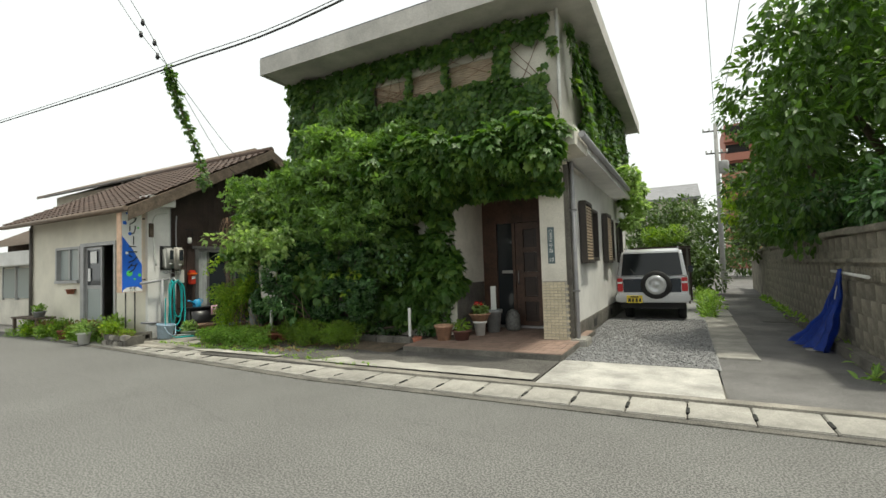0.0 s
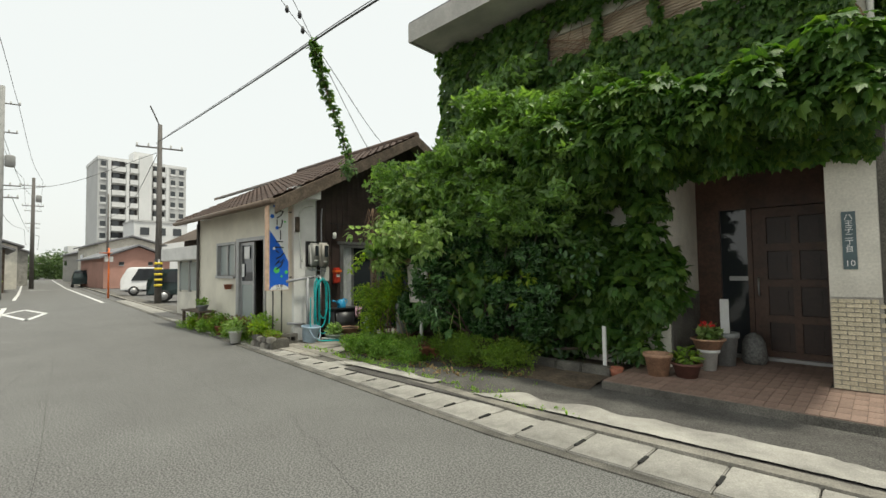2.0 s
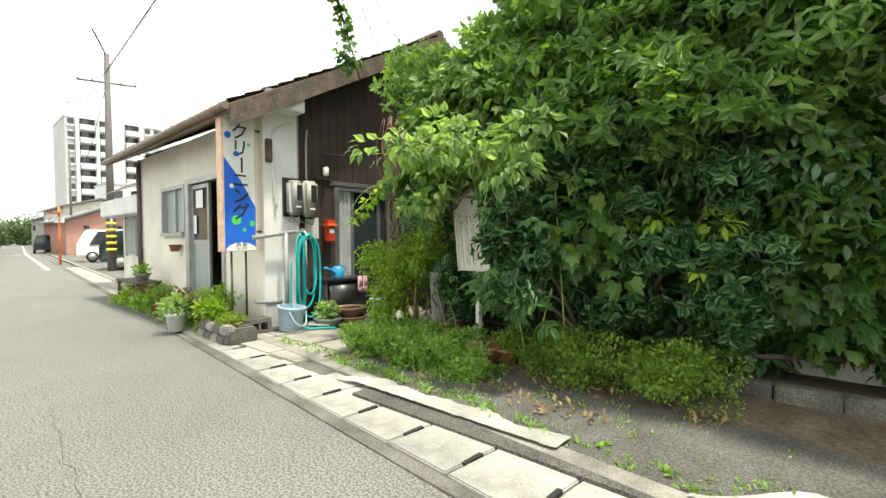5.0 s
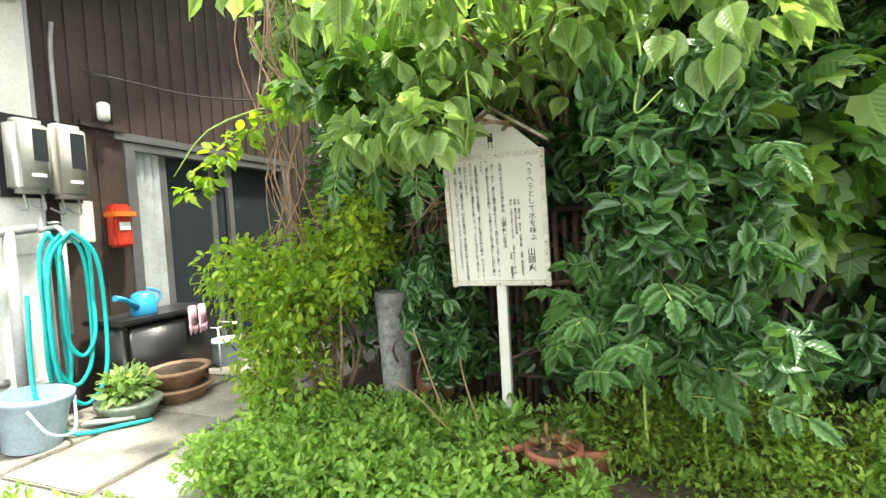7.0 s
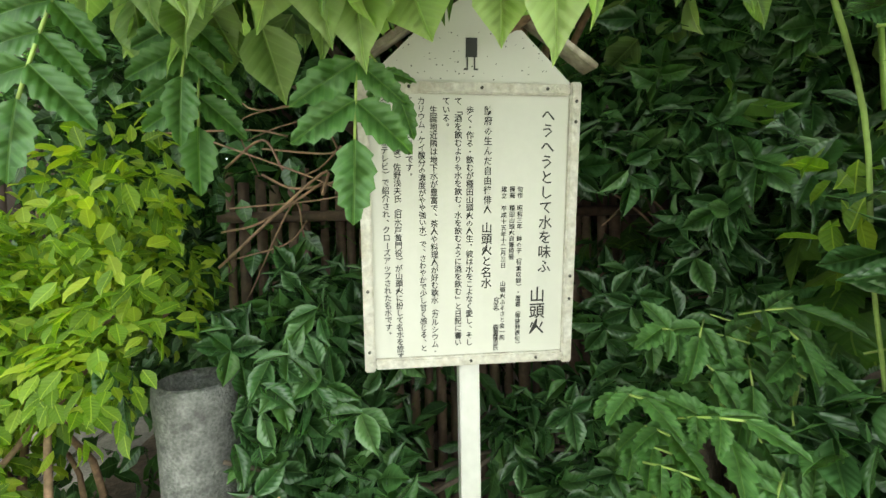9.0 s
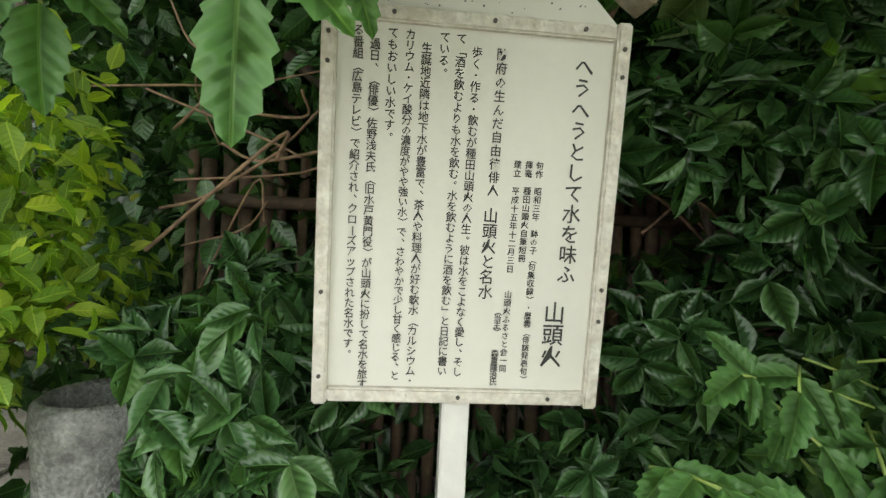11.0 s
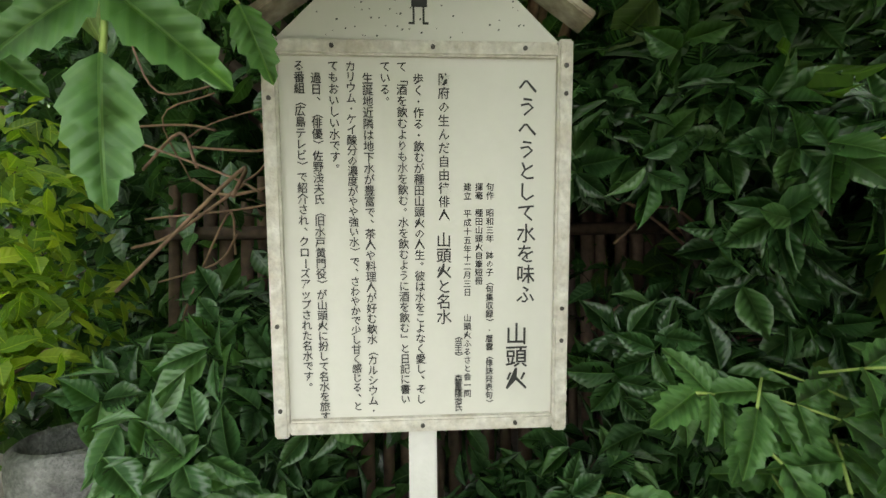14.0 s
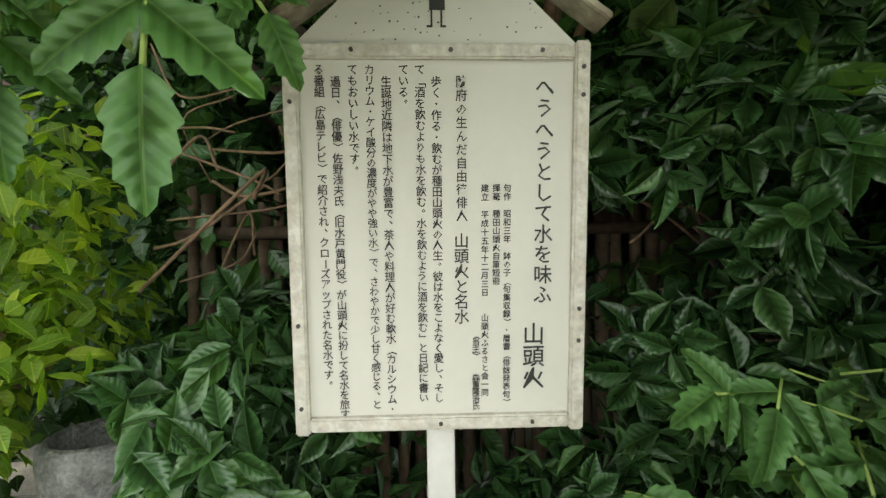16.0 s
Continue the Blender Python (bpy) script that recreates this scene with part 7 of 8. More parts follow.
sp_ = [(-7.7 - 0.09 * k, 6.96 - 0.015 * k, 1.81 - 0.006 * k * k, 0.07, 0.06, 0.05) for k in range(9)]
grow("shoot_leaves", "oval", sp_, 170, (0.05, 0.085), M["leaf_yellow"], clm, 0.35, 0.5)
for pts in ([(-6.35, 6.75, 1.6), (-6.3, 6.72, 1.35), (-6.3, 6.7, 1.1), (-6.27, 6.7, 0.9), (-6.3, 6.69, 0.84)], [(-6.32, 6.5, 1.75), (-6.3, 6.46, 1.6), (-6.32, 6.45, 1.45), (-6.25, 6.44, 1.5)], [(-6.85, 6.6, 1.7), (-6.84, 6.58, 1.55), (-6.86, 6.57, 1.42)]):
    part("tendril", tube(curve(pts, 18), [0.005 - 0.003 * i / 20 for i in range(len(curve(pts, 18)))], 6), M["stem_green"], clm, "green hanging tendril")
td = [(-6.32, 6.72, 1.3 - 0.05 * k, 0.05, 0.04, 0.03) for k in range(4)]
grow("tendril_leaves", "oval", td, 16, (0.05, 0.07), M["leaf_yellow"], clm, 0.4, 0.4)
vr = random.Random(21)
for k in range(16):
    x0 = -7.95 + vr.uniform(-0.1, 0.1)
    pts = [(x0, 6.98 + vr.uniform(-0.08, 0.08), 2.5)] + [(x0 + vr.uniform(-0.12, 0.12), 6.98 + vr.uniform(-0.1, 0.1), 2.5 - 0.35 * (i + 1)) for i in range(4)]
    part("dry_stem", tube(curve(pts, 14), 0.002 + 0.003 * vr.random(), 5), M["twig"], clm)
for k in range(14):
    a = (-7.2 + vr.uniform(-0.1, 0.12), 7.08 + vr.uniform(0, 0.25), 1.3 + vr.uniform(-0.15, 0.2))
    pts = [a, (a[0] - 0.1 + vr.uniform(-0.1, 0.1), a[1] + 0.05, a[2] + vr.uniform(-0.1, 0.1)), (a[0] - 0.25 + vr.uniform(-0.15, 0.15), a[1] + 0.12, a[2] + vr.uniform(-0.2, 0.15))]
    part("dry_stem", tube(curve(pts, 10), 0.0018 + 0.002 * vr.random(), 5), M["twig"], clm, "reddish dry vine stem")
for k in range(10):
    a = (-6.4 + vr.uniform(-0.1, 0.2), 7.12 + vr.uniform(0.05, 0.3), 1.15 + vr.uniform(-0.2, 0.3))
    pts = [a, (a[0] + 0.15, a[1] + 0.05, a[2] + vr.uniform(-0.1, 0.1)), (a[0] + 0.35, a[1] + 0.1, a[2] + vr.uniform(-0.2, 0.15))]
    part("dry_stem", tube(curve(pts, 10), 0.003 + 0.002 * vr.random(), 5), M["twig"], clm)

# trumpet vine: feathered leaves, each leaflet its own piece
tv = plant("trumpet_vine", "trumpet vine with toothed feathered leaves beside the board", "climber", (-6.3, 6.9, 0.1))
v, f = SHAPES["toothed"]
leaflet_me = []
for k in range(3):
    me = bpy.data.meshes.new("leaflet")
    vv = v.copy()
    vv[:, 2] += (0.06 * k - 0.05) * vv[:, 1] ** 2 + 0.03 * np.sin(vv[:, 0] * 9 + k)
    me.from_pydata([tuple(p) for p in vv], [], f)
    for p in me.polygons:
        p.use_smooth = True
    uvl = me.uv_layers.new(name="UVMap")
    for lp in me.loops:
        uvl.data[lp.index].uv = v[lp.vertex_index][:2]
    leaflet_me.append(me)
lr = random.Random(17)
TV_MAT = leaf_mat("leaf_trumpet", (0.078, 0.18, 0.05), (0.155, 0.29, 0.08), 0.42, 0.33, 6)


def leaflet(p, d, up, size):
    d, up = Vector(d).normalized(), Vector(up)
    xa = d.cross(up).normalized()
    za = xa.cross(d)
    o = link_mesh("leaflet", leaflet_me[lr.randrange(3)], TV_MAT, tv)
    m = Matrix((xa, d, za)).transposed().to_4x4()
    o.matrix_basis = Matrix.Translation(p) @ m @ Matrix.Diagonal((size, size, size, 1))


def feather(root, along, up, n, size):
    """A feathered leaf: pairs of leaflets on a drooping rib and one at its end."""
    along, up = Vector(along).normalized(), Vector(up).normalized()
    side = along.cross(up).normalized()
    pts = []
    p = Vector(root)
    d = along.copy()
    for i in range(n + 1):
        pts.append(p.copy())
        p = p + d * size * 0.5
        d = (d + Vector((0, 0, -0.09))).normalized()
    part("rib", tube(pts, 0.0022, 4), M["stem_green"], tv)
    for i in range(1, n):
        for s in (-1, 1):
            dd = (side * s * 0.95 + d * 0.5 + Vector((0, 0, -0.12 - 0.12 * lr.random())))
            leaflet(pts[i], dd, up + Vector((lr.uniform(-0.3, 0.3), lr.uniform(-0.3, 0.3), 0)), size * lr.uniform(0.8, 1.1))
    leaflet(pts[-1], d + Vector((0, 0, -0.2)), up, size * 1.15)


for k in range(30):
    root = (lr.uniform(-6.5, -5.95), lr.uniform(6.66, 6.95), lr.uniform(0.5, 0.98))
    feather(root, (lr.uniform(-0.9, 0.9), -0.4, lr.uniform(-0.3, 0.3)), (0, -0.9, 0.6), 3, lr.uniform(0.065, 0.1))
for k in range(9):
    root = (lr.uniform(-6.66, -6.5), lr.uniform(6.74, 6.88), lr.uniform(0.66, 0.92))
    feather(root, (lr.uniform(-0.2, 0.5), -0.6, lr.uniform(0.0, 0.3)), (0, -0.5, 1), 3, lr.uniform(0.06, 0.08))
for k in range(10):
    root = (lr.uniform(-6.5, -6.2), lr.uniform(6.4, 6.65), lr.uniform(0.75, 1.45))
    feather(root, (lr.uniform(-0.3, 0.5), -0.6, lr.uniform(-0.2, 0.3)), (0, -0.5, 1), 3, lr.uniform(0.06, 0.085))
for k in range(10):
    root = (lr.uniform(-6.45, -5.85), lr.uniform(6.6, 6.9), lr.uniform(1.05, 1.65))
    feather(root, (lr.uniform(-0.4, 0.6), -0.8, lr.uniform(-0.2, 0.2)), (0, -0.5, 1), 3, lr.uniform(0.06, 0.09))
# sprays hanging near the board's upper corner
feather((-7.07, 6.63, 1.42), (-0.06, 0.02, -1), (0.15, -1, 0.1), 3, 0.088)
feather((-7.3, 6.78, 1.46), (-0.05, 0.0, -1), (0.3, -1, 0.1), 3, 0.085)
feather((-7.06, 6.72, 1.42), (0.55, 0.05, -0.75), (0.1, -0.9, 0.4), 2, 0.06)
for k in range(13):
    root = (lr.uniform(-6.5, -6.3), lr.uniform(6.8, 6.95), lr.uniform(0.84, 1.06))
    feather(root, (lr.uniform(-0.8, 0.8), -0.5, lr.uniform(-0.4, 0.25)), (0, -0.75, 0.7), 2, lr.uniform(0.07, 0.09))
feather((-7.3, 6.78, 1.55), (-0.1, -0.2, -1), (0.2, -1, 0.1), 4, 0.08)
feather((-7.42, 6.7, 1.5), (-0.2, -0.2, -0.8), (0.2, -1, 0.2), 4, 0.085)
feather((-7.22, 6.72, 1.62), (0.5, -0.15, -0.35), (0, -0.8, 0.6), 3, 0.08)
for pts in ([(-6.28, 7.0, 0.05), (-6.3, 6.9, 0.5), (-6.27, 6.85, 0.9)], [(-6.05, 7.0, 0.05), (-6.1, 6.9, 0.4), (-6.0, 6.9, 0.8)], [(-5.95, 7.05, 0.1), (-5.95, 6.95, 0.9), (-6.0, 6.95, 1.6)]):
    part("stem", tube(curve(pts, 10), 0.006, 6), M["stem_green"], tv)
# lobed ivy right of the board
iv0 = plant("ivy", "large-leaved ivy hanging beside the notice board", "climber", (-6.2, 7.1, 0.1))
c6 = lumps(16, (-6.05, -5.5), (6.9, 7.02), (0.85, 1.6), (0.1, 0.18))
grow("crown", "ivy", c6, 260, (0.1, 0.15), M["leaf_ivy"], iv0, 1.1, 0.3, "", clear_of_board, 0.85)

# clipped low hedge and weeds
hd = plant("azalea_hedge", "low clipped azalea hedge with small bright leaves", "hedge", (-5.6, 7.0, 0.05))
c7 = lumps(46, (-6.4, -4.85), (6.82, 7.25), (0.08, 0.4), (0.12, 0.2))
grow("crown", "small", c7, 16000, (0.022, 0.038), M["leaf_hedge"], hd, 0.0, 0.7, "", clear_of_board, 0.6)
wd = plant("weeds", "tangle of weeds and small plants along the bed", "weeds", (-7.2, 6.8, 0.03))
c8 = lumps(170, (-8.15, -6.45), (6.45, 7.2), (0.04, 0.27), (0.08, 0.15), 0.75, lambda x, y, z: not (-6.93 < x < -6.5 and 6.7 < y < 7.05 and z > 0.06))
wd_o = grow("weed_leaves", "oval", c8, 27000, (0.024, 0.05), M["leaf_weed"], wd, -0.2, 0.8, "", clear_of_board, 0.3)
grow("creeping_weeds", "small", lumps(70, (-8.0, -4.4), (6.05, 6.75), (0.0, 0.05), (0.06, 0.15), 0.4), 5000, (0.018, 0.034), M["leaf_weed"], wd, -0.3, 0.8, "", None, 0.1)
wd_d = grow("dry_leaves", "small", lumps(40, (-8.1, -4.8), (6.3, 7.2), (0.02, 0.07), (0.08, 0.15), 0.3), 900, (0.04, 0.07), M["leaf_dry"], wd, 0.0, 1.0, "fallen dry leaves")
part("dry_stalk", limb_mesh([[(-7.1, 6.95, 0.2), (-7.18, 6.9, 0.5), (-7.24, 6.88, 0.72)], [(-7.05, 6.9, 0.2), (-7.2, 6.85, 0.4), (-7.3, 6.8, 0.5)], [(-6.95, 6.9, 0.25), (-7.0, 6.85, 0.5), (-7.0, 6.8, 0.62)]], 0.005, 0.003), M["leaf_dry"], wd, "pale dry stalks")
ws = plant("weeds", "grass and weeds along the kerb and in joints", "weeds", (-6, 6.0, 0.03))
c9 = [(x, kerb_y(x) + 0.72 + rng.uniform(-0.06, 0.1), 0.03, 0.12, 0.05, 0.05) for x in np.linspace(-9.0, -3.6, 34)] + [(rng.uniform(-15, -10.2), rng.uniform(5.85, 6.2), 0.08, 0.16, 0.12, 0.14) for _ in range(34)]
grow("grass", "long", c9, 6000, (0.025, 0.06), M["leaf_weed"], ws, -0.6, 0.7, "", None, 0.2)
c9b = [(2.0 + 0.03 * k, 7.2 + 0.9 * k, 0.05, 0.1, 0.3, 0.07) for k in range(14)] + [(1.9, 7.15, 0.04, 0.2, 0.12, 0.05)] + [(0.75 + rng.uniform(-0.2, 0.2), 13 + k * 0.6, 0.1, 0.2, 0.3, 0.25) for k in range(14)]
ws2 = plant("weeds", "grass tufts at the foot of the block wall", "weeds", (2.2, 10, 0.03))
grow("grass", "long", c9b, 2600, (0.06, 0.14), M["leaf_weed"], ws2, -0.7, 0.6, "", None, 0.2)


def potted(x, y, z, r, n, size, material, label, kind="oval", droop=-0.2):
    e = plant("potted_plant", label, "potted plant", (x, y, z))
    grow("foliage", kind, [(x, y, z + r * 0.6, r, r, r * 0.7)], n, size, material, e, droop, 0.6, "", None, 0.2)


potted(-9.35, 7.05, 0.16, 0.16, 260, (0.05, 0.08), M["leaf_vine"], "leafy green plant in the oval bowl")
potted(-6.65, 6.9, 0.2, 0.09, 60, (0.03, 0.05), M["leaf_dry"], "dry leaves in the terracotta pot")
potted(-6.84, 7.0, 0.2, 0.14, 160, (0.04, 0.06), M["leaf_weed"], "small weeds in the terracotta pot")
potted(-3.15, 7.76, 0.28, 0.14, 120, (0.06, 0.1), M["leaf_hedge"], "green leaves in the dark bowl", "long")
potted(-3.06, 8.32, 0.5, 0.14, 220, (0.05, 0.07), M["leaf_vine"], "geranium leaves in the terracotta bowl", "ivy")
potted(-3.06, 8.28, 0.62, 0.09, 60, (0.03, 0.045), M["flower"], "red geranium flowers in bloom", "small")
potted(-10.7, 5.68, 0.24, 0.2, 320, (0.05, 0.09), M["leaf_vine"], "leafy plant in the white pot")
potted(-12.2, 5.95, 0.2, 0.18, 260, (0.05, 0.08), M["leaf_hedge"], "green plant in the brown pot")
potted(-13.8, 6.12, 0.58, 0.14, 160, (0.05, 0.08), M["leaf_weed"], "small plant in the bench bowl")
for k in range(18):
    x = -10.15 - 0.24 * k
    potted(x, 5.9 + 0.14 * (k % 3), 0.1 + 0.14 * (k < 4), 0.17 + 0.05 * (k % 3), 340, (0.04, 0.08), M[("leaf_yellow", "leaf_hedge", "leaf_weed", "leaf_dry", "leaf_hedge")[k % 5]], "dry leafy plant growing before the shop wall" if k % 5 == 3 else "low green plant growing before the shop wall", ("oval", "long", "oval")[k % 3])

mo = plant("weeds", "dry yellow moss and grass in the stone planter", "weeds", (-9.8, 5.95, 0.2))
c_mo = lumps(12, (-10.1, -9.5), (5.84, 6.06), (0.2, 0.25), (0.07, 0.11), 0.6)
grow("moss", "small", c_mo, 1500, (0.02, 0.035), M["leaf_dry"], mo, -0.2, 0.8, "dry brown moss", None, 0.5)
grow("grass", "long", c_mo, 700, (0.04, 0.08), M["leaf_yellow"], mo, -0.5, 0.7, "yellow-green grass", None, 0.5)

# ---- ivy on the house ----
ivy = plant("ivy", "thick green ivy covering the upper walls of the house", "ivy", (-4.3, 8.1, 3.0))


def wall_ivy(n, fx, fy, fz, nrm, refuse, size):
    x, y, z = rng.uniform(*fx, n), rng.uniform(*fy, n), rng.uniform(*fz, n)
    k = ~refuse(x, y, z)
    x, y, z = x[k], y[k], z[k]
    m = len(x)
    nrm = np.array(nrm, float)
    bulge = np.array([noise.noise(Vector((a * 1.6, b * 1.6, c * 1.6))) for a, b, c in zip(x, y, z)])
    p = np.stack([x, y, z], 1) + nrm * (0.04 + 0.14 * np.clip(bulge + 0.3, 0, 1) + rng.uniform(0, 0.1, m))[:, None]
    axis = np.array([0, 0, -1.0]) + nrm * 0.45 + 0.35 * rng.normal(size=(m, 3))
    up = nrm + np.array([0, 0, 0.35]) + 0.25 * rng.normal(size=(m, 3))
    return p, axis, up, rng.uniform(*size, m)


def front_refuse(x, y, z):
    win = np.zeros(len(x), bool)
    for a, b, z0, z1 in UW:
        win |= (x > a + 0.05) & (x < b + 0.02) & (z > z0 + 0.08) & (z < z1 + 0.1)
    nz = np.array([noise.noise(Vector((a * 2.2, 3.0, c * 2.2))) for a, c in zip(x, z)])
    bare = (x > -2.25) & (z > 4.45) & (z < 5.15) & (nz > -0.12) | (x > -1.6) & (nz > -0.1)
    return win | bare


p = wall_ivy(11500, (-7.25, -1.46), (8.2, 8.2), (2.5, 5.46), (0, -1, 0), front_refuse, (0.08, 0.14))
leaves("front_ivy", "ivy", *p[:3], p[3], M["leaf_ivy"], ivy, "lobed ivy leaves on the front")


def side_refuse(x, y, z):
    nz = np.array([noise.noise(Vector((1.0, b * 1.7, c * 1.7))) for b, c in zip(y, z)])
    return (y < 9.2) & (nz > -0.25) | (nz > 0.45)


p = wall_ivy(8000, (HX1, HX1), (8.3, 16.3), (3.34, 5.42), (1, 0, 0), side_refuse, (0.08, 0.14))
leaves("side_ivy", "ivy", *p[:3], p[3], M["leaf_ivy"], ivy, "lobed ivy leaves on the side wall")
p = wall_ivy(4500, (HX0, HX0), (8.0, 13.0), (0.5, 5.46), (-1, 0, 0), lambda x, y, z: np.zeros(len(x), bool), (0.08, 0.14))
leaves("west_ivy", "ivy", *p[:3], p[3], M["leaf_ivy"], ivy)
fr_ = lumps(56, (-4.5, -1.25), (7.02, 7.3), (2.8, 3.35), (0.16, 0.26), 0.8) + lumps(12, (-4.6, -2.2), (7.3, 7.8), (2.6, 2.85), (0.15, 0.25)) + lumps(20, (-4.7, -3.0), (7.15, 7.5), (2.65, 3.3), (0.18, 0.26))
grow("fringe_ivy", "ivy", fr_, 8500, (0.1, 0.16), M["leaf_ivy"], ivy, 1.0, 0.35, "ivy hanging over the porch canopy", None, 0.75)
c10 = lumps(42, (-4.75, -3.42), (7.85, 8.15), (0.35, 2.8), (0.16, 0.28)) + lumps(12, (-3.47, -3.3), (7.85, 8.12), (1.0, 2.8), (0.12, 0.2)) + lumps(34, (-5.3, -4.0), (7.95, 8.12), (0.3, 2.6), (0.18, 0.28)) + lumps(18, (-4.3, -3.6), (7.98, 8.1), (0.7, 2.0), (0.16, 0.24))
grow("curtain_ivy", "ivy", c10, 10500, (0.09, 0.14), M["leaf_ivy"], ivy, 0.9, 0.35, "ivy curtain beside the entrance", None, 0.75)
c11 = lumps(10, (-1.2, -0.9), (13.0, 15.5), (2.4, 3.6), (0.2, 0.35))
grow("eave_ivy", "ivy", c11, 1300, (0.1, 0.15), M["leaf_vine"], ivy, 0.6)
st = random.Random(31)
part("runners", limb_mesh([[(-3.5 + st.uniform(-3.2, 2.0), 8.17, 3.0), (-3.5 + st.uniform(-3.2, 2.0), 8.17, 4.0), (-3.5 + st.uniform(-3.2, 2.0), 8.17, 5.2)] for k in range(22)], 0.012, 0.004), M["twig"], ivy, "brown ivy runners")
# vine up the service cable
vc = plant("cable_vine", "leafy vine climbing a hanging service cable", "climber", (-8.5, 6.5, 3.6))
line = curve([(-8.25, 5.95, 5.28), (-8.4, 6.2, 4.85), (-8.55, 6.5, 4.4), (-8.75, 7.0, 3.6)], 26)
grow("foliage", "ivy", [(p.x, p.y, p.z, 0.07 + 0.05 * (i % 3), 0.07, 0.09) for i, p in enumerate(line)] + [(-8.7, 6.95, 3.35, 0.2, 0.15, 0.2)], 620, (0.05, 0.09), M["leaf_ivy"], vc, 0.7, 0.6, "", None, 0.3)
part("stem", tube(line, 0.014, 6), M["twig"], vc)

# ---- trees over the block wall ----
tr2 = plant("tree", "large dark evergreen tree behind the block wall", "tree", (4.6, 12.5, 0))
c12 = lumps(130, (1.2, 8.0), (8.8, 15.5), (2.0, 6.3), (0.5, 0.9), 0.8, lambda x, y, z: ((x - 4.2) / 3.2) ** 2 + ((z - 3.5) / 2.95) ** 2 < 1 and x > 1.5 + max(0, 2.8 - z) * 0.6)
part("trunk", branches((4.6, 12.5, -0.02), [c[:3] for c in c12[::4]], 0.16, 0.03, 0.4), M["bark"], tr2)
grow("crown", "oval", c12, 36000, (0.12, 0.19), M["leaf_tree"], tr2, 0.6, 0.5, "dense dark leaves", None, 0.75)
grow("crown", "oval", lumps(26, (2.25, 3.2), (7.6, 15.5), (1.75, 2.4), (0.3, 0.5)), 7000, (0.09, 0.14), M["leaf_camellia"], tr2, 0.6, 0.5, "leaves drooping over the wall")
tr3 = plant("tree", "leafy tree further along the lane", "tree", (3.6, 18.5, 0))
c13 = lumps(40, (2.0, 6.0), (16.5, 22), (1.8, 4.6), (0.5, 0.8))
part("trunk", branches((3.8, 19, -0.02), [c[:3] for c in c13[::4]], 0.12, 0.03, 0.3), M["bark"], tr3)
grow("crown", "oval", c13, 9000, (0.13, 0.2), M["leaf_far"], tr3, 0.5)
grow("yellow_leaves", "oval", [(1.9, 20, 3.6, 0.5, 0.5, 0.4), (1.8, 20, 3.0, 0.4, 0.4, 0.4)], 500, (0.12, 0.18), M["leaf_yellow"], tr3, 0.4)
sh1 = plant("shrub", "tall green shrubs behind the parked car", "shrub", (0, 21, 0))
c14 = lumps(42, (-1.8, 1.2), (19.5, 23), (0.5, 3.6), (0.45, 0.75), 0.85, lambda x, y, z: x < 1.2 - 0.25 * z)
grow("crown", "oval", c14, 8000, (0.12, 0.2), M["leaf_far"], sh1, 0.4)
grow("crown", "oval", lumps(10, (-0.9, 0.3), (17.4, 18.2), (2.0, 2.3), (0.25, 0.4)), 1400, (0.08, 0.12), M["leaf_hedge"], sh1, 0.2)
sh2 = plant("trees", "dark trees closing the end of the lane", "trees", (2, 40, 0))
sh2["kind"] = "stuff"
grow("crown", "oval", lumps(60, (-6, 9), (38, 46), (0.5, 5.0), (0.9, 1.6)), 9000, (0.25, 0.4), M["leaf_far"], sh2, 0.4)
# greenery down the street
sh3 = plant("trees", "far green trees at the street's end", "trees", (-170, 16, 0))
sh3["kind"] = "stuff"
grow("crown", "oval", lumps(70, (-185, -165), (8, 24), (0.5, 6.5), (1.5, 2.6)), 7000, (0.5, 0.9), M["leaf_far"], sh3, 0.3)
sh4 = plant("shrub", "green bushes before the ochre house", "shrub", (-38, 2.5, 0))
grow("crown", "oval", lumps(16, (-44, -37.5), (2.3, 3.1), (0.2, 1.3), (0.3, 0.5)), 2200, (0.08, 0.14), M["leaf_weed"], sh4, 0.2)

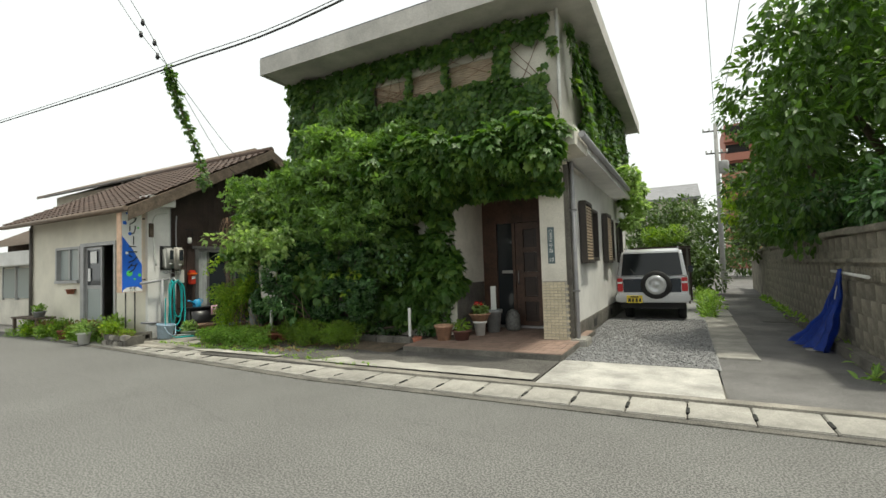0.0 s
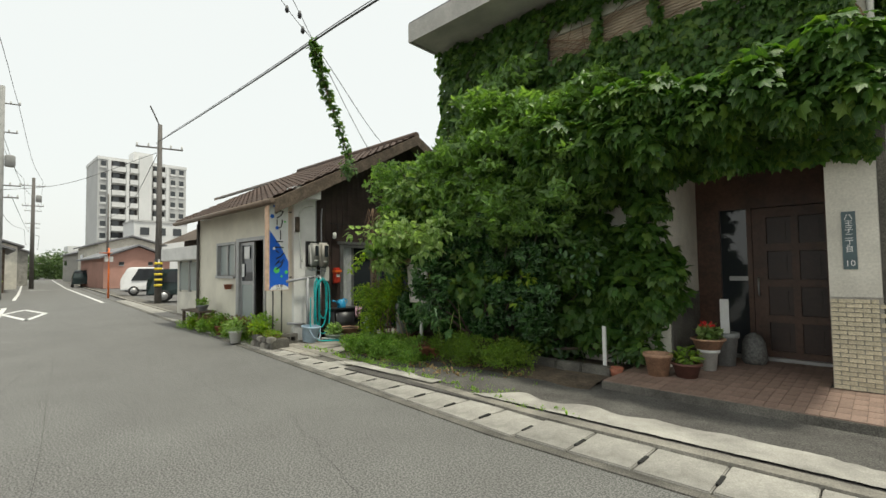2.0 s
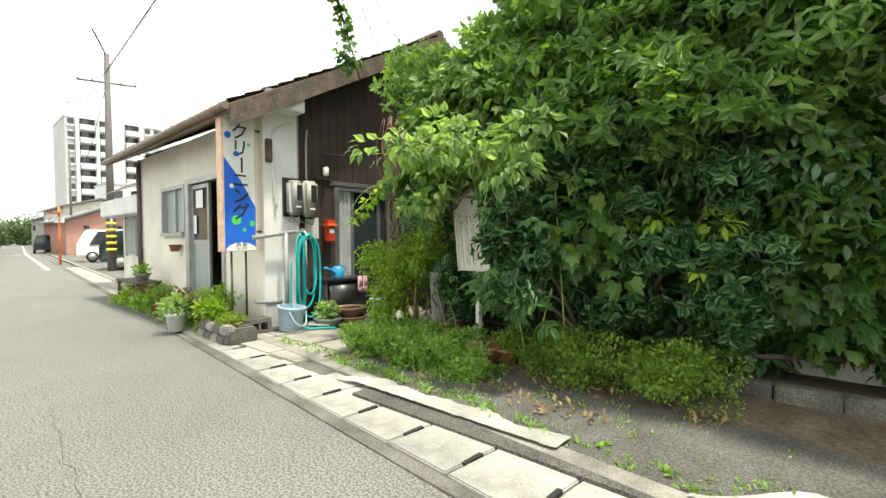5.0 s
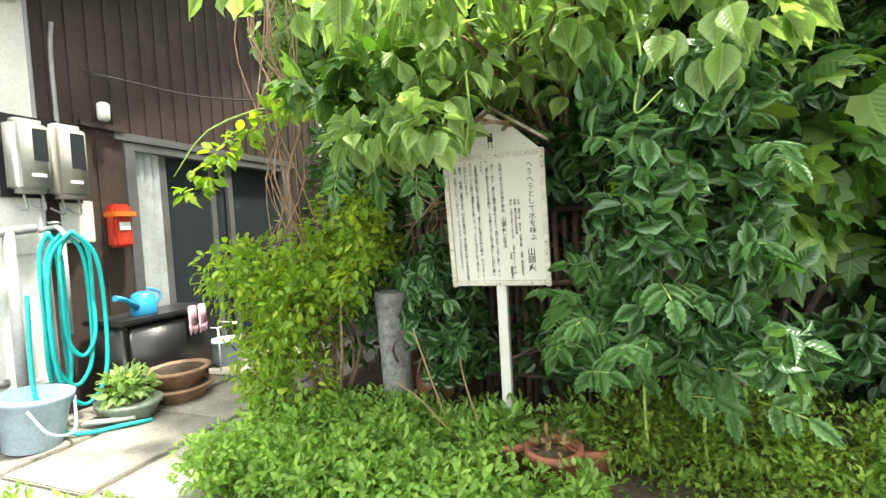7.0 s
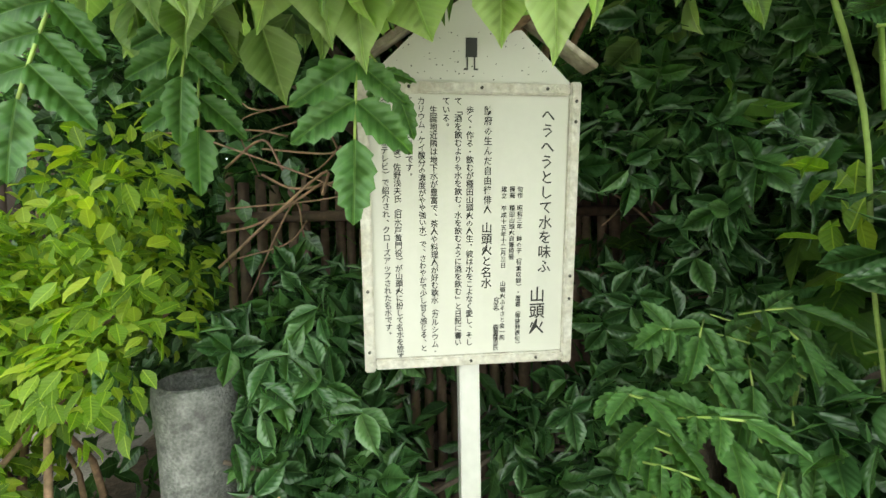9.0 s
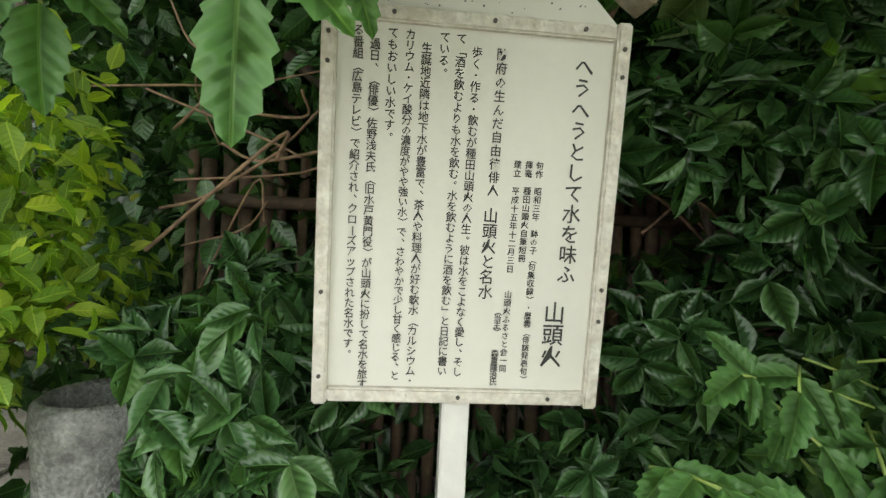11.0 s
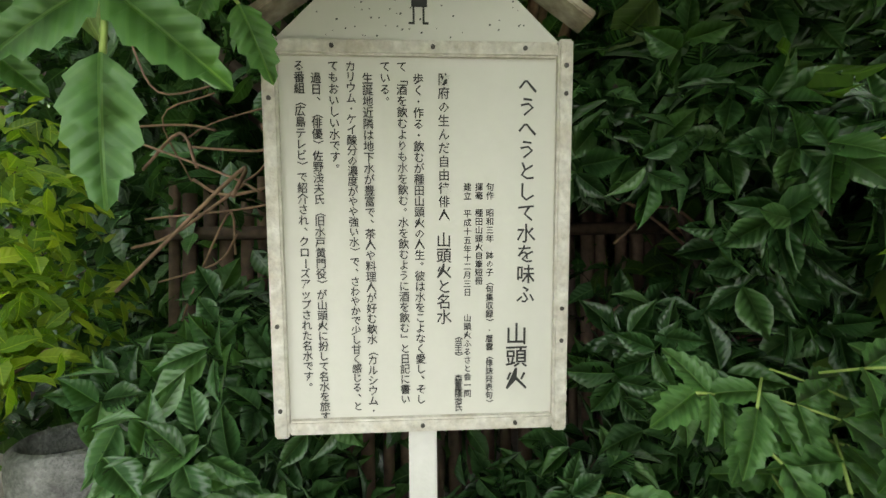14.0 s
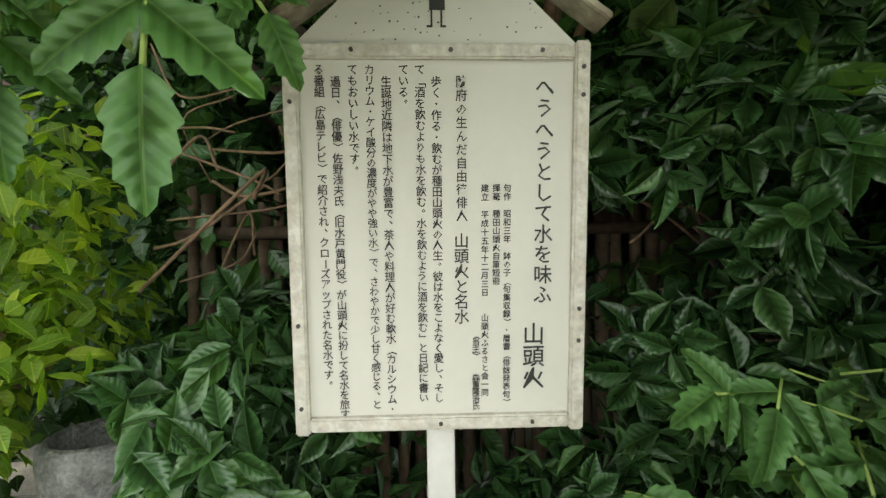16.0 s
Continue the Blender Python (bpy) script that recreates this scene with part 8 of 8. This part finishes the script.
# ---- pieces of walls, floors and roofs ----
# bricks on the pillar
pr = random.Random(2)
bw_, bh_ = 0.125, 0.046
brick_me = {}
for w in (bw_ - 0.008, bw_ / 2 - 0.008):
    bm = B((0, w, -0.012, 0.0, 0, bh_ - 0.008), bevel=0.003)
    brick_me[w] = bpy.data.meshes.new("brick")
    bm.to_mesh(brick_me[w])
    bm.free()
part("brick_bed", B((-1.882, -1.478, HY0 - 0.004, HY0 - 0.001, 0.14, 1.08)), M["mortar"], pillar)
for r in range(20):
    z = 0.146 + r * bh_
    x = -1.88 - (bw_ / 2 if r % 2 else 0)
    while x < -1.5:
        x0, x1 = max(x, -1.88), min(x + bw_, -1.478)
        w = bw_ - 0.008 if x1 - x0 > bw_ * 0.8 else bw_ / 2 - 0.008
        o = link_mesh("brick", brick_me[w], M["brick"], pillar)
        o.matrix_basis = Matrix.Translation((x0 + 0.004, HY0 - 0.004 - pr.uniform(0, 0.004), z))
        x += bw_
# porch tiles
bm = B((0, 0.098, 0, 0.198, 0, 0.012), bevel=0.003)
tile_p = bpy.data.meshes.new("tile")
bm.to_mesh(tile_p)
bm.free()
n_tiles = 0
for i in range(25):
    for j in range(12):
        x, y = -3.81 + i * 0.1, 7.0 + j * 0.2
        if n_tiles < 300 and not (-1.9 < x + 0.05 < -1.46 and 8.2 < y + 0.1 < 8.5):
            o = link_mesh("tile", tile_p, M["tile"], porch)
            o.matrix_basis = Matrix.Translation((x, y, 0.126 + pr.uniform(0, 0.002)))
            n_tiles += 1
# roof tiles of the shop
for m in shop_tiles[:300]:
    o = link_mesh("roof_tile", tile_me, M["roof"], roof)
    o.matrix_basis = m
if shop_tiles[300:]:
    bm = bmesh.new()
    for m in shop_tiles[300:]:
        tmp = tile_me.copy()
        tmp.transform(m)
        bm.from_mesh(tmp)
        bpy.data.meshes.remove(tmp)
    o = part("roof_tiles", bm, M["roof"], roof)
    o["kind"] = "stuff"
# wall blocks of the lane wall
bm = B((0, 0.014, 0, 0.388, 0, 0.188), bevel=0.005)
blk = bpy.data.meshes.new("block")
bm.to_mesh(blk)
bm.free()
count = 0
for r in range(8):
    y = 6.98 - (0.2 if r % 2 else 0)
    while y < 19.5:
        z = 0.0 + r * 0.2
        yy = max(y, 6.98)
        if not (r == 6) and count < 240:
            o = link_mesh("block", blk, M["block"], bw)
            o.matrix_basis = Matrix.Translation((wx(yy + 0.2) + pr.uniform(-0.003, 0.002), yy, z + 0.006)) @ Matrix.Rotation(-math.atan(0.04), 4, "Z")
            count += 1
        y += 0.4
bm = B((0, 0.388, 0, 0.014, 0, 0.188), bevel=0.005)
blk2 = bpy.data.meshes.new("block")
bm.to_mesh(blk2)
bm.free()
for r in range(8):
    for c in range(7):
        o = link_mesh("block", blk2, M["block"], bw)
        o.matrix_basis = Matrix.Translation((2.22 + 0.4 * c + (0.2 if r % 2 else 0), 6.818 + pr.uniform(-0.002, 0.002), r * 0.2 + 0.006))
